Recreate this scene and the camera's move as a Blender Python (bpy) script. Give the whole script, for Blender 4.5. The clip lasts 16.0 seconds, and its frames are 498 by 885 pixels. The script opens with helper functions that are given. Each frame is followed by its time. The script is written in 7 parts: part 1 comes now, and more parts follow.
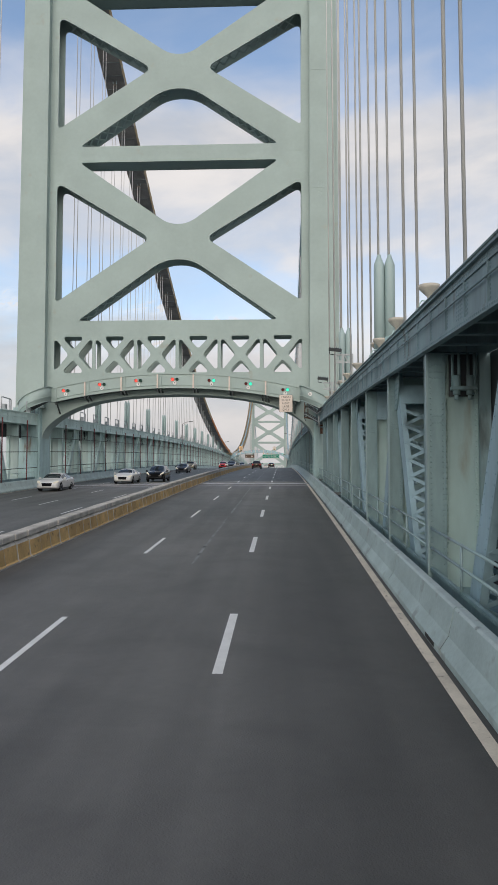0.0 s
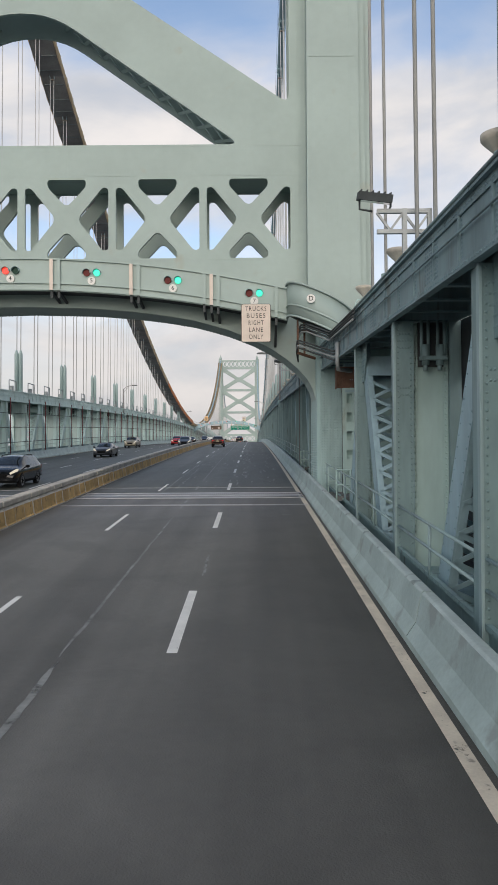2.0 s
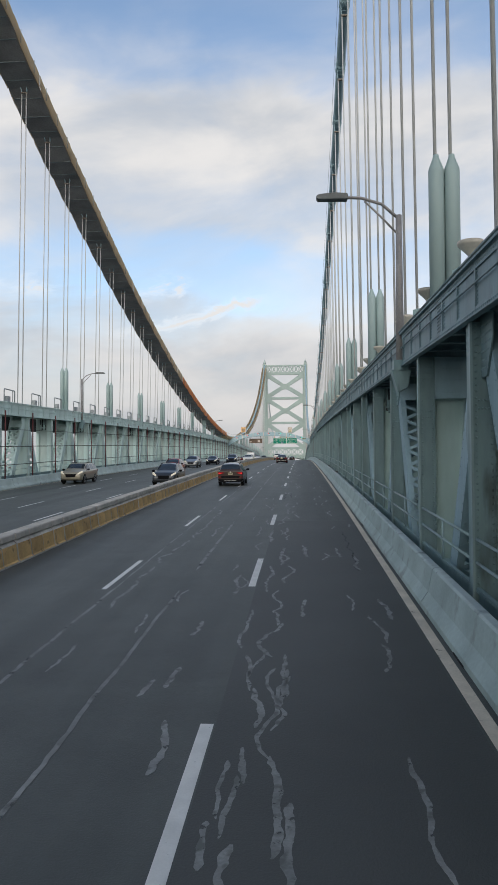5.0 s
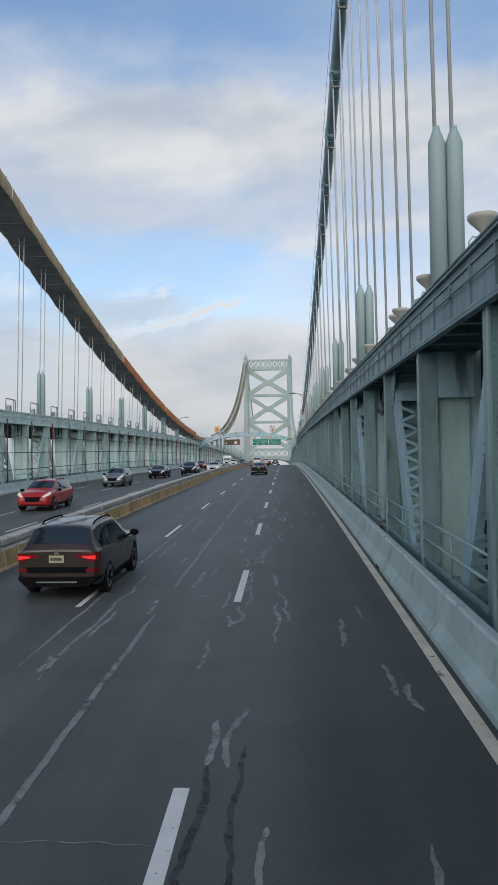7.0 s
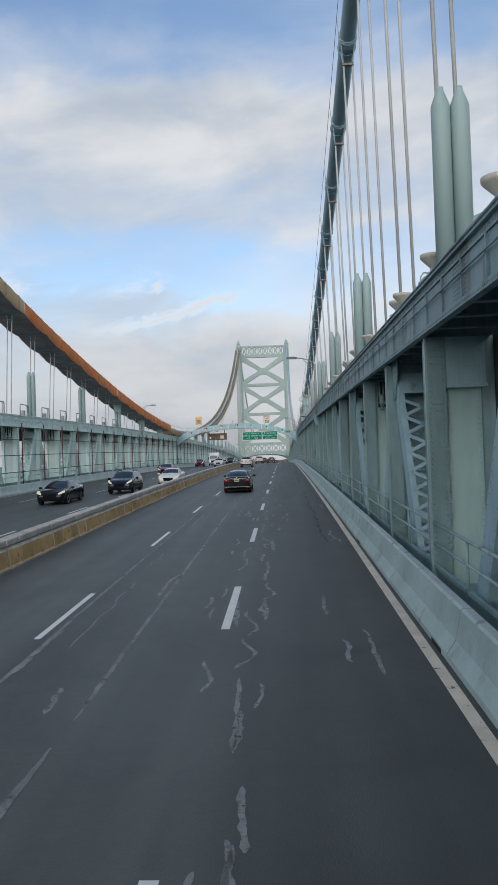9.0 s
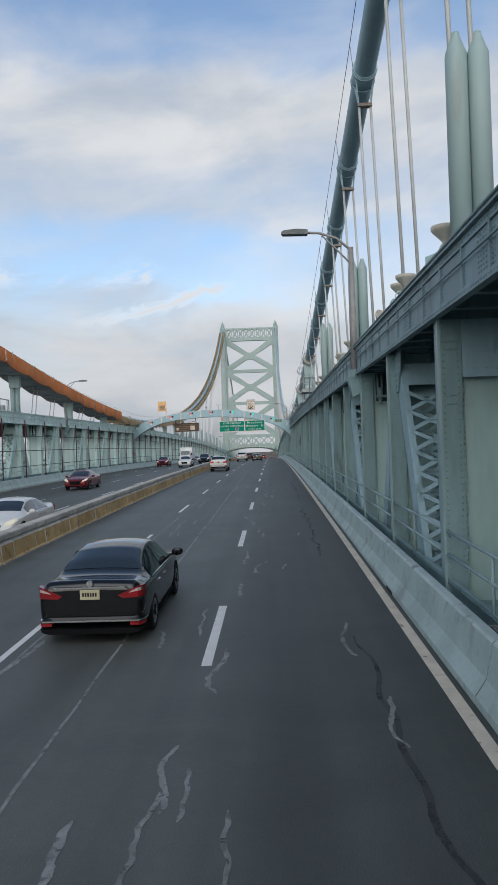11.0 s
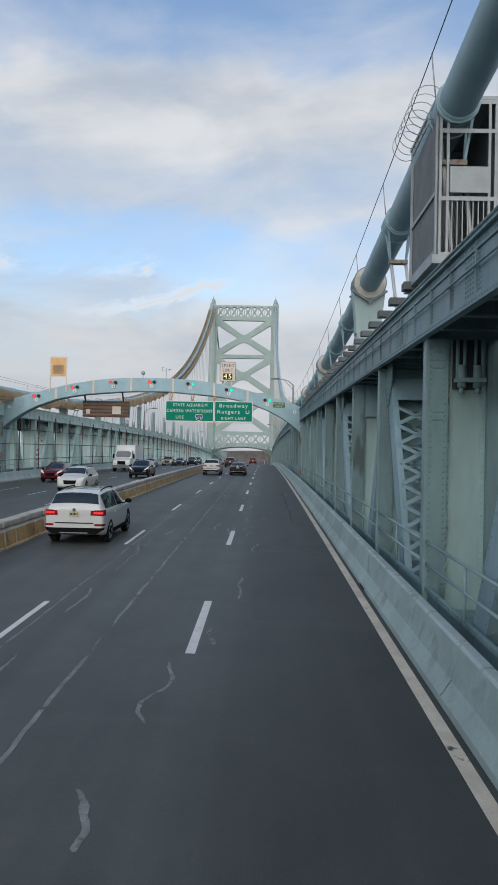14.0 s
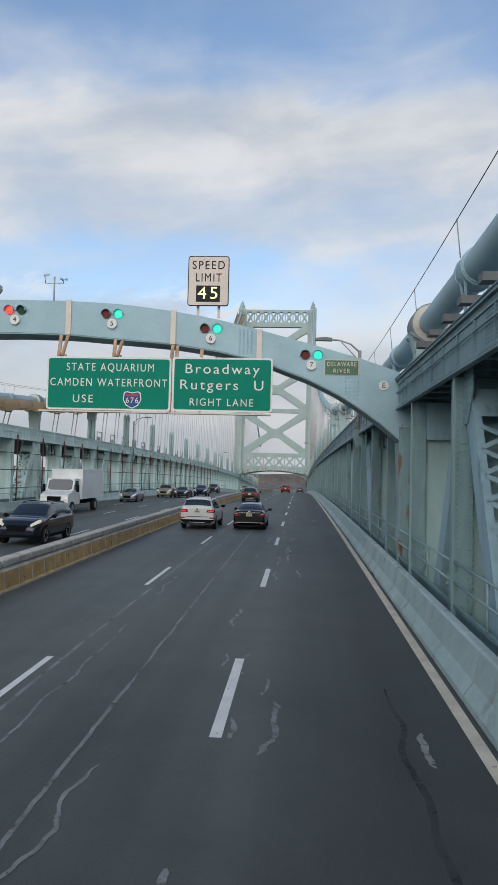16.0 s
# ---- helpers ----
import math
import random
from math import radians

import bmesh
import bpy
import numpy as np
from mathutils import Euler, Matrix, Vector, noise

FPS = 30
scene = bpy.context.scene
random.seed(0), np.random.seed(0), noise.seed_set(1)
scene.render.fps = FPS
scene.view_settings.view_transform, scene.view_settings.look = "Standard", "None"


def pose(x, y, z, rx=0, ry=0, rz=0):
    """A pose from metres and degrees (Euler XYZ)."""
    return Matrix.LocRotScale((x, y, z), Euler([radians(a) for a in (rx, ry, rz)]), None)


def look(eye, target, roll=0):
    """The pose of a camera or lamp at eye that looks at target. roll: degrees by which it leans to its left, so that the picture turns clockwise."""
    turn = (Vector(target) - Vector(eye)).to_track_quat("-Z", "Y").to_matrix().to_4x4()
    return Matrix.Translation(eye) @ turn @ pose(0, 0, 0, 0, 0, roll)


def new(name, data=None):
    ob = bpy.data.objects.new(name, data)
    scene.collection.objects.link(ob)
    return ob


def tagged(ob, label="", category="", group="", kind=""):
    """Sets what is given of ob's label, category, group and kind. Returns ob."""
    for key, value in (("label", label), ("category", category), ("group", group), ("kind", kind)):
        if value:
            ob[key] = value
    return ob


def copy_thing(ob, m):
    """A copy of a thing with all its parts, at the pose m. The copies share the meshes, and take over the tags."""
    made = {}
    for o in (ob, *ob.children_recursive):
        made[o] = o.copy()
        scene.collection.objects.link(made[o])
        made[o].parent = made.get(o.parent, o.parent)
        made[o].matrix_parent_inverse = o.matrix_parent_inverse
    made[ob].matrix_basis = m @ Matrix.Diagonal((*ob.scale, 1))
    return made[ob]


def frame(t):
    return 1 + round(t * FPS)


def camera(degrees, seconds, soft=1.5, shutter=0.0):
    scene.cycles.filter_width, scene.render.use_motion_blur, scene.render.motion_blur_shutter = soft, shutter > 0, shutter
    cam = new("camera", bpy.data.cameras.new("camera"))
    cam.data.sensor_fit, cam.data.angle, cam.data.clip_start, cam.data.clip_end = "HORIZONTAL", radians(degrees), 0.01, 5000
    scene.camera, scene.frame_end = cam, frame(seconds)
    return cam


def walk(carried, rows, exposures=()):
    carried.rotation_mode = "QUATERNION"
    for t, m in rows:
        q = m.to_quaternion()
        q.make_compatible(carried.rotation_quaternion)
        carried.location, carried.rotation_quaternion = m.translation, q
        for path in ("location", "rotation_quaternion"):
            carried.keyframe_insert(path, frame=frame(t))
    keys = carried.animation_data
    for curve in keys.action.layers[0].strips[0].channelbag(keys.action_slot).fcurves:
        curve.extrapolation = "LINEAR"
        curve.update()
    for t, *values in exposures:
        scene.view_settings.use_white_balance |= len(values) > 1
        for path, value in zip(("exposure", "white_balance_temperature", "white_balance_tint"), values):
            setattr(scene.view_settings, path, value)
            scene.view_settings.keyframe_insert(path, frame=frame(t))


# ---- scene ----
from mathutils.geometry import tessellate_polygon

# ---------------------------------------------------------------- camera
cam = camera(37.8, 16.0, soft=0.85)
PATH = [
    (0, 9.76, -68.92, 0.10, 2.56, 3.13, -0.09),
    (0.5, 9.82, -59.97, 0.58, 1.51, 2.99, 0.61),
    (1, 9.89, -50.99, 1.04, 0.61, 2.30, 0.81),
    (1.5, 9.98, -42.00, 1.50, -0.49, 1.47, 0.75),
    (2, 10.00, -33.09, 1.93, 0.30, 0.76, 0.32),
    (2.5, 10.03, -24.24, 2.35, 1.15, 0.68, 0.86),
    (3, 9.98, -15.24, 2.77, 2.11, 0.34, -0.52),
    (3.5, 10.00, -6.24, 3.17, 3.52, -0.00, -0.59),
    (6, 9.88, 39.82, 5.00, 3.54, 2.60, 0.94),
    (6.5, 9.87, 49.02, 5.32, 2.81, 1.90, 0.86),
    (7, 9.87, 58.24, 5.63, 2.85, 1.72, 0.75),
    (7.5, 9.92, 67.49, 5.93, 3.11, 1.47, 0.52),
    (8, 10.00, 76.69, 6.21, 2.79, 1.44, 1.86),
    (10.5, 9.88, 122.04, 7.38, 2.38, 0.69, 1.58),
    (11, 9.89, 131.54, 7.59, 1.81, 0.55, 1.83),
    (11.5, 9.88, 141.02, 7.77, 1.21, 0.40, 2.02),
    (12, 9.87, 150.55, 7.94, 1.17, 0.16, 1.34),
    (12.5, 9.89, 160.15, 8.10, 1.78, 0.43, 0.52),
    (13, 9.88, 169.69, 8.24, 1.84, 0.49, 0.11),
    (13.5, 9.90, 179.37, 8.37, 1.19, 0.40, -0.50),
    (14, 9.93, 189.11, 8.48, 1.23, 0.39, -1.13),
    (14.5, 9.93, 198.87, 8.58, 2.48, 0.08, -0.58),
    (15, 9.91, 208.67, 8.66, 2.92, 0.27, -0.79),
    (15.5, 9.85, 218.48, 8.73, 3.09, 1.80, -1.30),
    (16, 9.79, 228.26, 8.77, 3.98, 2.14, -1.46),
]
walk(cam, [(t, pose(x, y, z, 90 + p, r, w)) for t, x, y, z, w, p, r in PATH], exposures=[(0, 0.25, 6600, 8), (1.0, 0.30, 6650, 8), (1.5, 0.30, 6650, 8), (2.5, 0.42, 7000, 10), (3.0, 0.48, 7500, 13), (3.5, 0.58, 7400, 11), (5.0, 0.25, 6500, 6), (6.0, 0.16, 6150, 5), (16, 0.14, 6150, 5)])

# ---------------------------------------------------------------- sky and sun
world = bpy.data.worlds.new("sky")
scene.world = world
world.use_nodes = True
wn, wl = world.node_tree.nodes, world.node_tree.links
wn.clear()


def wnode(kind, **values):
    n = wn.new(kind)
    for k, v in values.items():
        n.inputs[k].default_value = v
    return n


sky = wn.new("ShaderNodeTexSky")
sky.sky_type, sky.sun_disc = "NISHITA", False
sky.sun_elevation, sky.sun_rotation = radians(22), radians(184)
sky.air_density, sky.dust_density, sky.ozone_density = 1.0, 1.2, 1.5
dome = wn.new("ShaderNodeTexCoord")
split = wn.new("ShaderNodeSeparateXYZ")
wl.new(dome.outputs["Generated"], split.inputs["Vector"])


def wmath(op, *args, clamp=False):
    """A maths node over sockets and numbers."""
    n = wn.new("ShaderNodeMath")
    n.operation, n.use_clamp = op, clamp
    for i, q in enumerate(args):
        if isinstance(q, (int, float)):
            n.inputs[i].default_value = q
        else:
            wl.new(q, n.inputs[i])
    return n.outputs["Value"]


def wrange(value, a, b, c=0.0, d=1.0):
    n = wn.new("ShaderNodeMapRange")
    n.interpolation_type = "SMOOTHSTEP"
    for k, v in (("From Min", a), ("From Max", b), ("To Min", c), ("To Max", d)):
        n.inputs[k].default_value = v
    wl.new(value, n.inputs["Value"])
    return n.outputs["Result"]


AZ = wmath("MULTIPLY", wmath("ARCTAN2", split.outputs["X"], split.outputs["Y"]), 57.2958)
EL = wmath("MULTIPLY", wmath("ARCSINE", split.outputs["Z"]), 57.2958)


def cloud_noise(sx, sy, seed, detail=8.0, rough=0.55, distortion=0.4, shear=0.0):
    """Cloud texture over the angles of the sky, stretched along the horizon and sheared by the wind."""
    c = wn.new("ShaderNodeCombineXYZ")
    wl.new(wmath("MULTIPLY", wmath("ADD", AZ, wmath("MULTIPLY", EL, shear)), sx), c.inputs["X"])
    wl.new(wmath("MULTIPLY", wmath("ADD", EL, wmath("MULTIPLY", AZ, -shear * 0.35)), sy), c.inputs["Y"])
    c.inputs["Z"].default_value = seed
    q = wnode("ShaderNodeTexNoise", Scale=1.0, Detail=detail, Roughness=rough, Distortion=distortion)
    wl.new(c.outputs["Vector"], q.inputs["Vector"])
    return q.outputs["Fac"]


broad = cloud_noise(0.055, 0.14, 3.7, shear=0.5)
fine = cloud_noise(0.085, 0.22, 9.2, rough=0.53, distortion=0.35, shear=0.4)
tuft = cloud_noise(0.28, 0.75, 1.4, rough=0.62, distortion=0.5, shear=0.9)
# the deck of cloud by height over the horizon: haze, a clear gap, the main bank, then thin cover
level = wmath("ADD", EL, wmath("MULTIPLY", wmath("SUBTRACT", broad, 0.5), 9.0))
bank = wn.new("ShaderNodeValToRGB")
bank.color_ramp.interpolation = "EASE"
while len(bank.color_ramp.elements) < 9:
    bank.color_ramp.elements.new(0.5)
for e, (p, v) in zip(bank.color_ramp.elements, ((0.0, 1.0), (8.5, 0.95), (11.0, 0.70), (12.8, 0.36), (15.6, 0.34), (18.5, 0.78), (25.5, 0.96), (29.0, 0.36), (33.0, 0.08))):
    e.position, e.color = p / 60.0, (v, v, v, 1)
wl.new(wmath("DIVIDE", level, 60.0), bank.inputs["Fac"])
# the gap closes towards the right of the sky
veil = wmath("MULTIPLY", wrange(AZ, -6.0, 9.0, 0.22, 0.66), wrange(EL, 24.0, 30.0, 1.0, 0.35))
deck_cover = wmath("MAXIMUM", bank.outputs["Color"], veil)
ragged = wmath("MULTIPLY", wmath("SUBTRACT", fine, 0.5), wrange(EL, 27.0, 33.0, 0.95, 0.45))
body = wmath("ADD", deck_cover, ragged)
# a torn streak and a few tufts of fair-weather cloud in the gap
line = wmath("ABSOLUTE", wmath("SUBTRACT", EL, wmath("ADD", wmath("MULTIPLY", AZ, 0.25), wmath("ADD", 13.5, wmath("MULTIPLY", wmath("SUBTRACT", tuft, 0.5), 2.4)))))
streak_ = wmath("MULTIPLY", wrange(line, 0.0, 0.65, 1.0, 0.0), wmath("MULTIPLY", wrange(AZ, -16.0, -9.0), wrange(AZ, -4.5, -1.5, 1.0, 0.0)))
tufts = wmath("MULTIPLY", wrange(tuft, 0.48, 0.68, 0.0, 0.85), wmath("MULTIPLY", wrange(EL, 12.2, 13.4), wrange(EL, 14.0, 15.4, 1.0, 0.0)))
tufts = wmath("MULTIPLY", tufts, wrange(AZ, -9.5, -7.5, 1.0, 0.0))
amount = wmath("MAXIMUM", wrange(body, -0.05, 1.05), wmath("MAXIMUM", streak_, tufts))
tone = wn.new("ShaderNodeValToRGB")
tone.color_ramp.interpolation = "EASE"
tone.color_ramp.elements[0].position, tone.color_ramp.elements[1].position = 0.33, 0.64
tone.color_ramp.elements[0].color = (4.7, 4.85, 5.35, 1)
tone.color_ramp.elements[1].color = (7.1, 6.8, 6.85, 1)
lit = wmath("ADD", wmath("MULTIPLY", fine, 0.4), wmath("MULTIPLY", broad, 0.6))
wl.new(wmath("ADD", lit, wmath("MULTIPLY", wmath("MAXIMUM", streak_, tufts), 0.3)), tone.inputs["Fac"])
tint = wn.new("ShaderNodeMix")
tint.data_type, tint.blend_type = "RGBA", "MULTIPLY"
tint.inputs["Factor"].default_value = 1.0
tint.inputs["B"].default_value = (1.75, 1.66, 1.66, 1)
wl.new(sky.outputs["Color"], tint.inputs["A"])
both = wn.new("ShaderNodeMix")
both.data_type = "RGBA"
wl.new(amount, both.inputs["Factor"])
wl.new(tint.outputs["Result"], both.inputs["A"])
wl.new(tone.outputs["Color"], both.inputs["B"])
back = wnode("ShaderNodeBackground", Strength=0.1)
low_haze = wn.new("ShaderNodeMapRange")
low_haze.inputs["From Max"].default_value = 0.22
low_haze.inputs["To Min"].default_value = 0.80
wl.new(split.outputs["Z"], low_haze.inputs["Value"])
dim = wn.new("ShaderNodeMix")
dim.data_type, dim.blend_type = "RGBA", "MULTIPLY"
dim.inputs["Factor"].default_value = 1.0
wl.new(both.outputs["Result"], dim.inputs["A"])
wl.new(low_haze.outputs["Result"], dim.inputs["B"])
wl.new(dim.outputs["Result"], back.inputs["Color"])
wout = wn.new("ShaderNodeOutputWorld")
wl.new(back.outputs["Background"], wout.inputs["Surface"])

sun_data = bpy.data.lights.new("sun", "SUN")
sun_data.energy, sun_data.angle, sun_data.color = 1.7, radians(70), (1.0, 0.93, 0.84)
sun = new("sun", sun_data)
sun.matrix_world = look((60 * math.sin(radians(184)) , 60 * math.cos(radians(184)), 60 * math.tan(radians(22))), (0, 0, 0))

# ---------------------------------------------------------------- materials


def material(name, colour, rough=0.6, metal=0.0, vary=0.12, scale=1.2, fine=18.0, bump=0.15, stain=None, stain_at=0.62, streak=False, island=0.0, spec=0.5):
    """Paint, metal, tarmac: a base colour with broad and fine variation, optional stains and relief."""
    m = bpy.data.materials.new(name)
    m.use_nodes = True
    n, l = m.node_tree.nodes, m.node_tree.links
    b = n["Principled BSDF"]
    b.inputs["Roughness"].default_value, b.inputs["Metallic"].default_value = rough, metal
    b.inputs["Specular IOR Level"].default_value = spec
    geo = n.new("ShaderNodeNewGeometry")
    mp = n.new("ShaderNodeMapping")
    mp.inputs["Scale"].default_value = (1, 1, 0.25) if streak else (1, 1, 1)
    l.new(geo.outputs["Position"], mp.inputs["Vector"])
    n1, n2 = n.new("ShaderNodeTexNoise"), n.new("ShaderNodeTexNoise")
    for q, s, d in ((n1, scale, 5.0), (n2, fine, 4.0)):
        q.inputs["Scale"].default_value, q.inputs["Detail"].default_value = s, d
        l.new(mp.outputs["Vector"], q.inputs["Vector"])
    c = Vector(colour)
    r1 = n.new("ShaderNodeValToRGB")
    r1.color_ramp.elements[0].position, r1.color_ramp.elements[1].position = 0.3, 0.7
    r1.color_ramp.elements[0].color = (*(c * (1 - vary)), 1)
    r1.color_ramp.elements[1].color = (*(c * (1 + vary)), 1)
    l.new(n1.outputs["Fac"], r1.inputs["Fac"])
    r2 = n.new("ShaderNodeValToRGB")
    r2.color_ramp.elements[0].position, r2.color_ramp.elements[1].position = 0.3, 0.7
    g = 1 - vary * 0.7
    r2.color_ramp.elements[0].color, r2.color_ramp.elements[1].color = (g, g, g, 1), (1, 1, 1, 1)
    l.new(n2.outputs["Fac"], r2.inputs["Fac"])
    mx = n.new("ShaderNodeMix")
    mx.data_type, mx.blend_type = "RGBA", "MULTIPLY"
    mx.inputs["Factor"].default_value = 1
    l.new(r1.outputs["Color"], mx.inputs["A"])
    l.new(r2.outputs["Color"], mx.inputs["B"])
    colour_out = mx.outputs["Result"]
    if stain:
        n3 = n.new("ShaderNodeTexNoise")
        n3.inputs["Scale"].default_value, n3.inputs["Detail"].default_value = scale * 2.1, 8.0
        l.new(mp.outputs["Vector"], n3.inputs["Vector"])
        r3 = n.new("ShaderNodeValToRGB")
        r3.color_ramp.elements[0].position, r3.color_ramp.elements[1].position = stain_at, stain_at + 0.1
        l.new(n3.outputs["Fac"], r3.inputs["Fac"])
        m3 = n.new("ShaderNodeMix")
        m3.data_type = "RGBA"
        m3.inputs["B"].default_value = (*stain, 1)
        l.new(r3.outputs["Color"], m3.inputs["Factor"])
        l.new(colour_out, m3.inputs["A"])
        colour_out = m3.outputs["Result"]
    if island:
        info = n.new("ShaderNodeObjectInfo")
        ri = n.new("ShaderNodeMapRange")
        ri.inputs["To Min"].default_value, ri.inputs["To Max"].default_value = 1 - island, 1 + island
        l.new(info.outputs["Random"], ri.inputs["Value"])
        m4 = n.new("ShaderNodeMix")
        m4.data_type, m4.blend_type = "RGBA", "MULTIPLY"
        m4.inputs["Factor"].default_value = 1
        l.new(colour_out, m4.inputs["A"])
        l.new(ri.outputs["Result"], m4.inputs["B"])
        colour_out = m4.outputs["Result"]
    l.new(colour_out, b.inputs["Base Color"])
    if bump:
        bp = n.new("ShaderNodeBump")
        bp.inputs["Strength"].default_value, bp.inputs["Distance"].default_value = bump, 0.02
        l.new(n2.outputs["Fac"], bp.inputs["Height"])
        l.new(bp.outputs["Normal"], b.inputs["Normal"])
    return m


def glow(name, colour, strength):
    m = bpy.data.materials.new(name)
    m.use_nodes = True
    b = m.node_tree.nodes["Principled BSDF"]
    b.inputs["Base Color"].default_value = (*(Vector(colour) * 0.15), 1)
    b.inputs["Emission Color"].default_value = (*colour, 1)
    b.inputs["Emission Strength"].default_value = strength
    b.inputs["Roughness"].default_value = 0.3
    return m


TOWER = material("tower_paint", (0.34, 0.42, 0.39), 0.55, vary=0.07, scale=0.35, fine=3.0, bump=0.05, stain=(0.33, 0.36, 0.31), stain_at=0.66)
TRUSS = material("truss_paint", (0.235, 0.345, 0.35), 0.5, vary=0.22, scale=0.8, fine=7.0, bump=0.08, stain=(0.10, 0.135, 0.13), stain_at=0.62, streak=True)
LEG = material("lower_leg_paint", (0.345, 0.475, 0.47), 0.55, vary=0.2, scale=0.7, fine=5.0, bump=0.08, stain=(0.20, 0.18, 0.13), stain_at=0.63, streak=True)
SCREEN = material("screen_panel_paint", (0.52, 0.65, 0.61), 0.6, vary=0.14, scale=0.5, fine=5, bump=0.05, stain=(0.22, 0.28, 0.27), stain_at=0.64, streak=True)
# brighter copy of the truss paint: light on the far side, put into colour
TRUSS_LIT = material("far_truss_paint", (0.56, 0.70, 0.66), 0.5, vary=0.12, scale=0.8, fine=7.0, bump=0.08, stain=(0.25, 0.31, 0.30), stain_at=0.64, streak=True)
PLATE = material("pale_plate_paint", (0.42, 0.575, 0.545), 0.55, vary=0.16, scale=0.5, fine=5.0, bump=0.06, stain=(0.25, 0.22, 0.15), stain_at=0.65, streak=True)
# plate paint brightened the same way, for the light on the far truss
PLATE_LIT = material("far_plate_paint", (0.46, 0.56, 0.525), 0.55, vary=0.12, scale=0.5, fine=5.0, bump=0.06, stain=(0.32, 0.38, 0.36), stain_at=0.64, streak=True)
RUST = material("rusty_steel", (0.16, 0.085, 0.055), 0.85, vary=0.35, scale=3, fine=25, bump=0.3)
TAUPE = material("weathered_lamp_steel", (0.33, 0.31, 0.295), 0.6, 0.2, vary=0.15, scale=2, fine=16)
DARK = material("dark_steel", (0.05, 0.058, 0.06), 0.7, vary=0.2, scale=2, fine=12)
ROPE = material("galvanised_rope", (0.58, 0.575, 0.55), 0.55, 0.0, vary=0.1, scale=1, fine=30)
CABLE = material("wrapped_cable_paint", (0.325, 0.46, 0.505), 0.5, vary=0.09, scale=1.2, fine=10, bump=0.08)
GANTRY_LEG = material("rust_streaked_paint", (0.25, 0.37, 0.38), 0.55, vary=0.1, scale=1.6, fine=10, bump=0.08, stain=(0.23, 0.13, 0.07), stain_at=0.54, streak=True)
# lighter than the posts: the glow on the tilted flanges is in this colour
DIAG = material("diagonal_paint", (0.35, 0.50, 0.545), 0.5, vary=0.16, scale=0.8, fine=7, bump=0.08, stain=(0.12, 0.17, 0.175), stain_at=0.64, streak=True)
CHORD_PAINT = material("chord_paint", (0.185, 0.275, 0.30), 0.5, vary=0.22, scale=0.9, fine=8.0, bump=0.1, stain=(0.11, 0.145, 0.145), stain_at=0.60, streak=True)
# paler than the posts: skylight on the edge angles painted into the colour
STILE = material("pale_edge_paint", (0.30, 0.41, 0.42), 0.5, vary=0.14, scale=1.0, fine=9, bump=0.06, stain=(0.18, 0.20, 0.19), stain_at=0.62, streak=True)
COVER = material("pale_cover_paint", (0.355, 0.455, 0.44), 0.5, vary=0.07, scale=0.6, fine=6.0, bump=0.05, stain=(0.30, 0.34, 0.31), stain_at=0.68, streak=True)
CLAMP = material("rust_stained_clamp", (0.30, 0.27, 0.23), 0.7, vary=0.2, scale=5, fine=20, bump=0.15, stain=(0.20, 0.10, 0.05), stain_at=0.52)
DRUM = material("clamp_drum_paint", (0.20, 0.24, 0.25), 0.6, vary=0.15, scale=3, fine=14)
COLLAR = material("cream_collar", (0.55, 0.50, 0.42), 0.6, vary=0.12, scale=4, fine=20)
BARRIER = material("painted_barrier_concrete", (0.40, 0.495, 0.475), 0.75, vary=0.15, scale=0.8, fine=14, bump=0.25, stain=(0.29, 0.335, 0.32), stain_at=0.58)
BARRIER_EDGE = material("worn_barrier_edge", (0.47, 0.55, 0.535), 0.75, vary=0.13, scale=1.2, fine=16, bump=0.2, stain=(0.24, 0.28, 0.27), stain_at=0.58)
# same concrete as BARRIER, lightened in colour for the better lit far parapet
BARRIER_LIT = material("far_parapet_concrete", (0.48, 0.57, 0.54), 0.75, vary=0.14, scale=0.9, fine=16, bump=0.2, stain=(0.28, 0.31, 0.30), stain_at=0.63)
MOVABLE = material("movable_barrier_concrete", (0.53, 0.49, 0.43), 0.85, vary=0.2, scale=2.0, fine=22, bump=0.3, island=0.1)
OCHRE = material("ochre_barrier_face", (0.58, 0.375, 0.155), 0.8, vary=0.2, scale=1.6, fine=14, bump=0.25, stain=(0.20, 0.14, 0.07), stain_at=0.6, island=0.14)


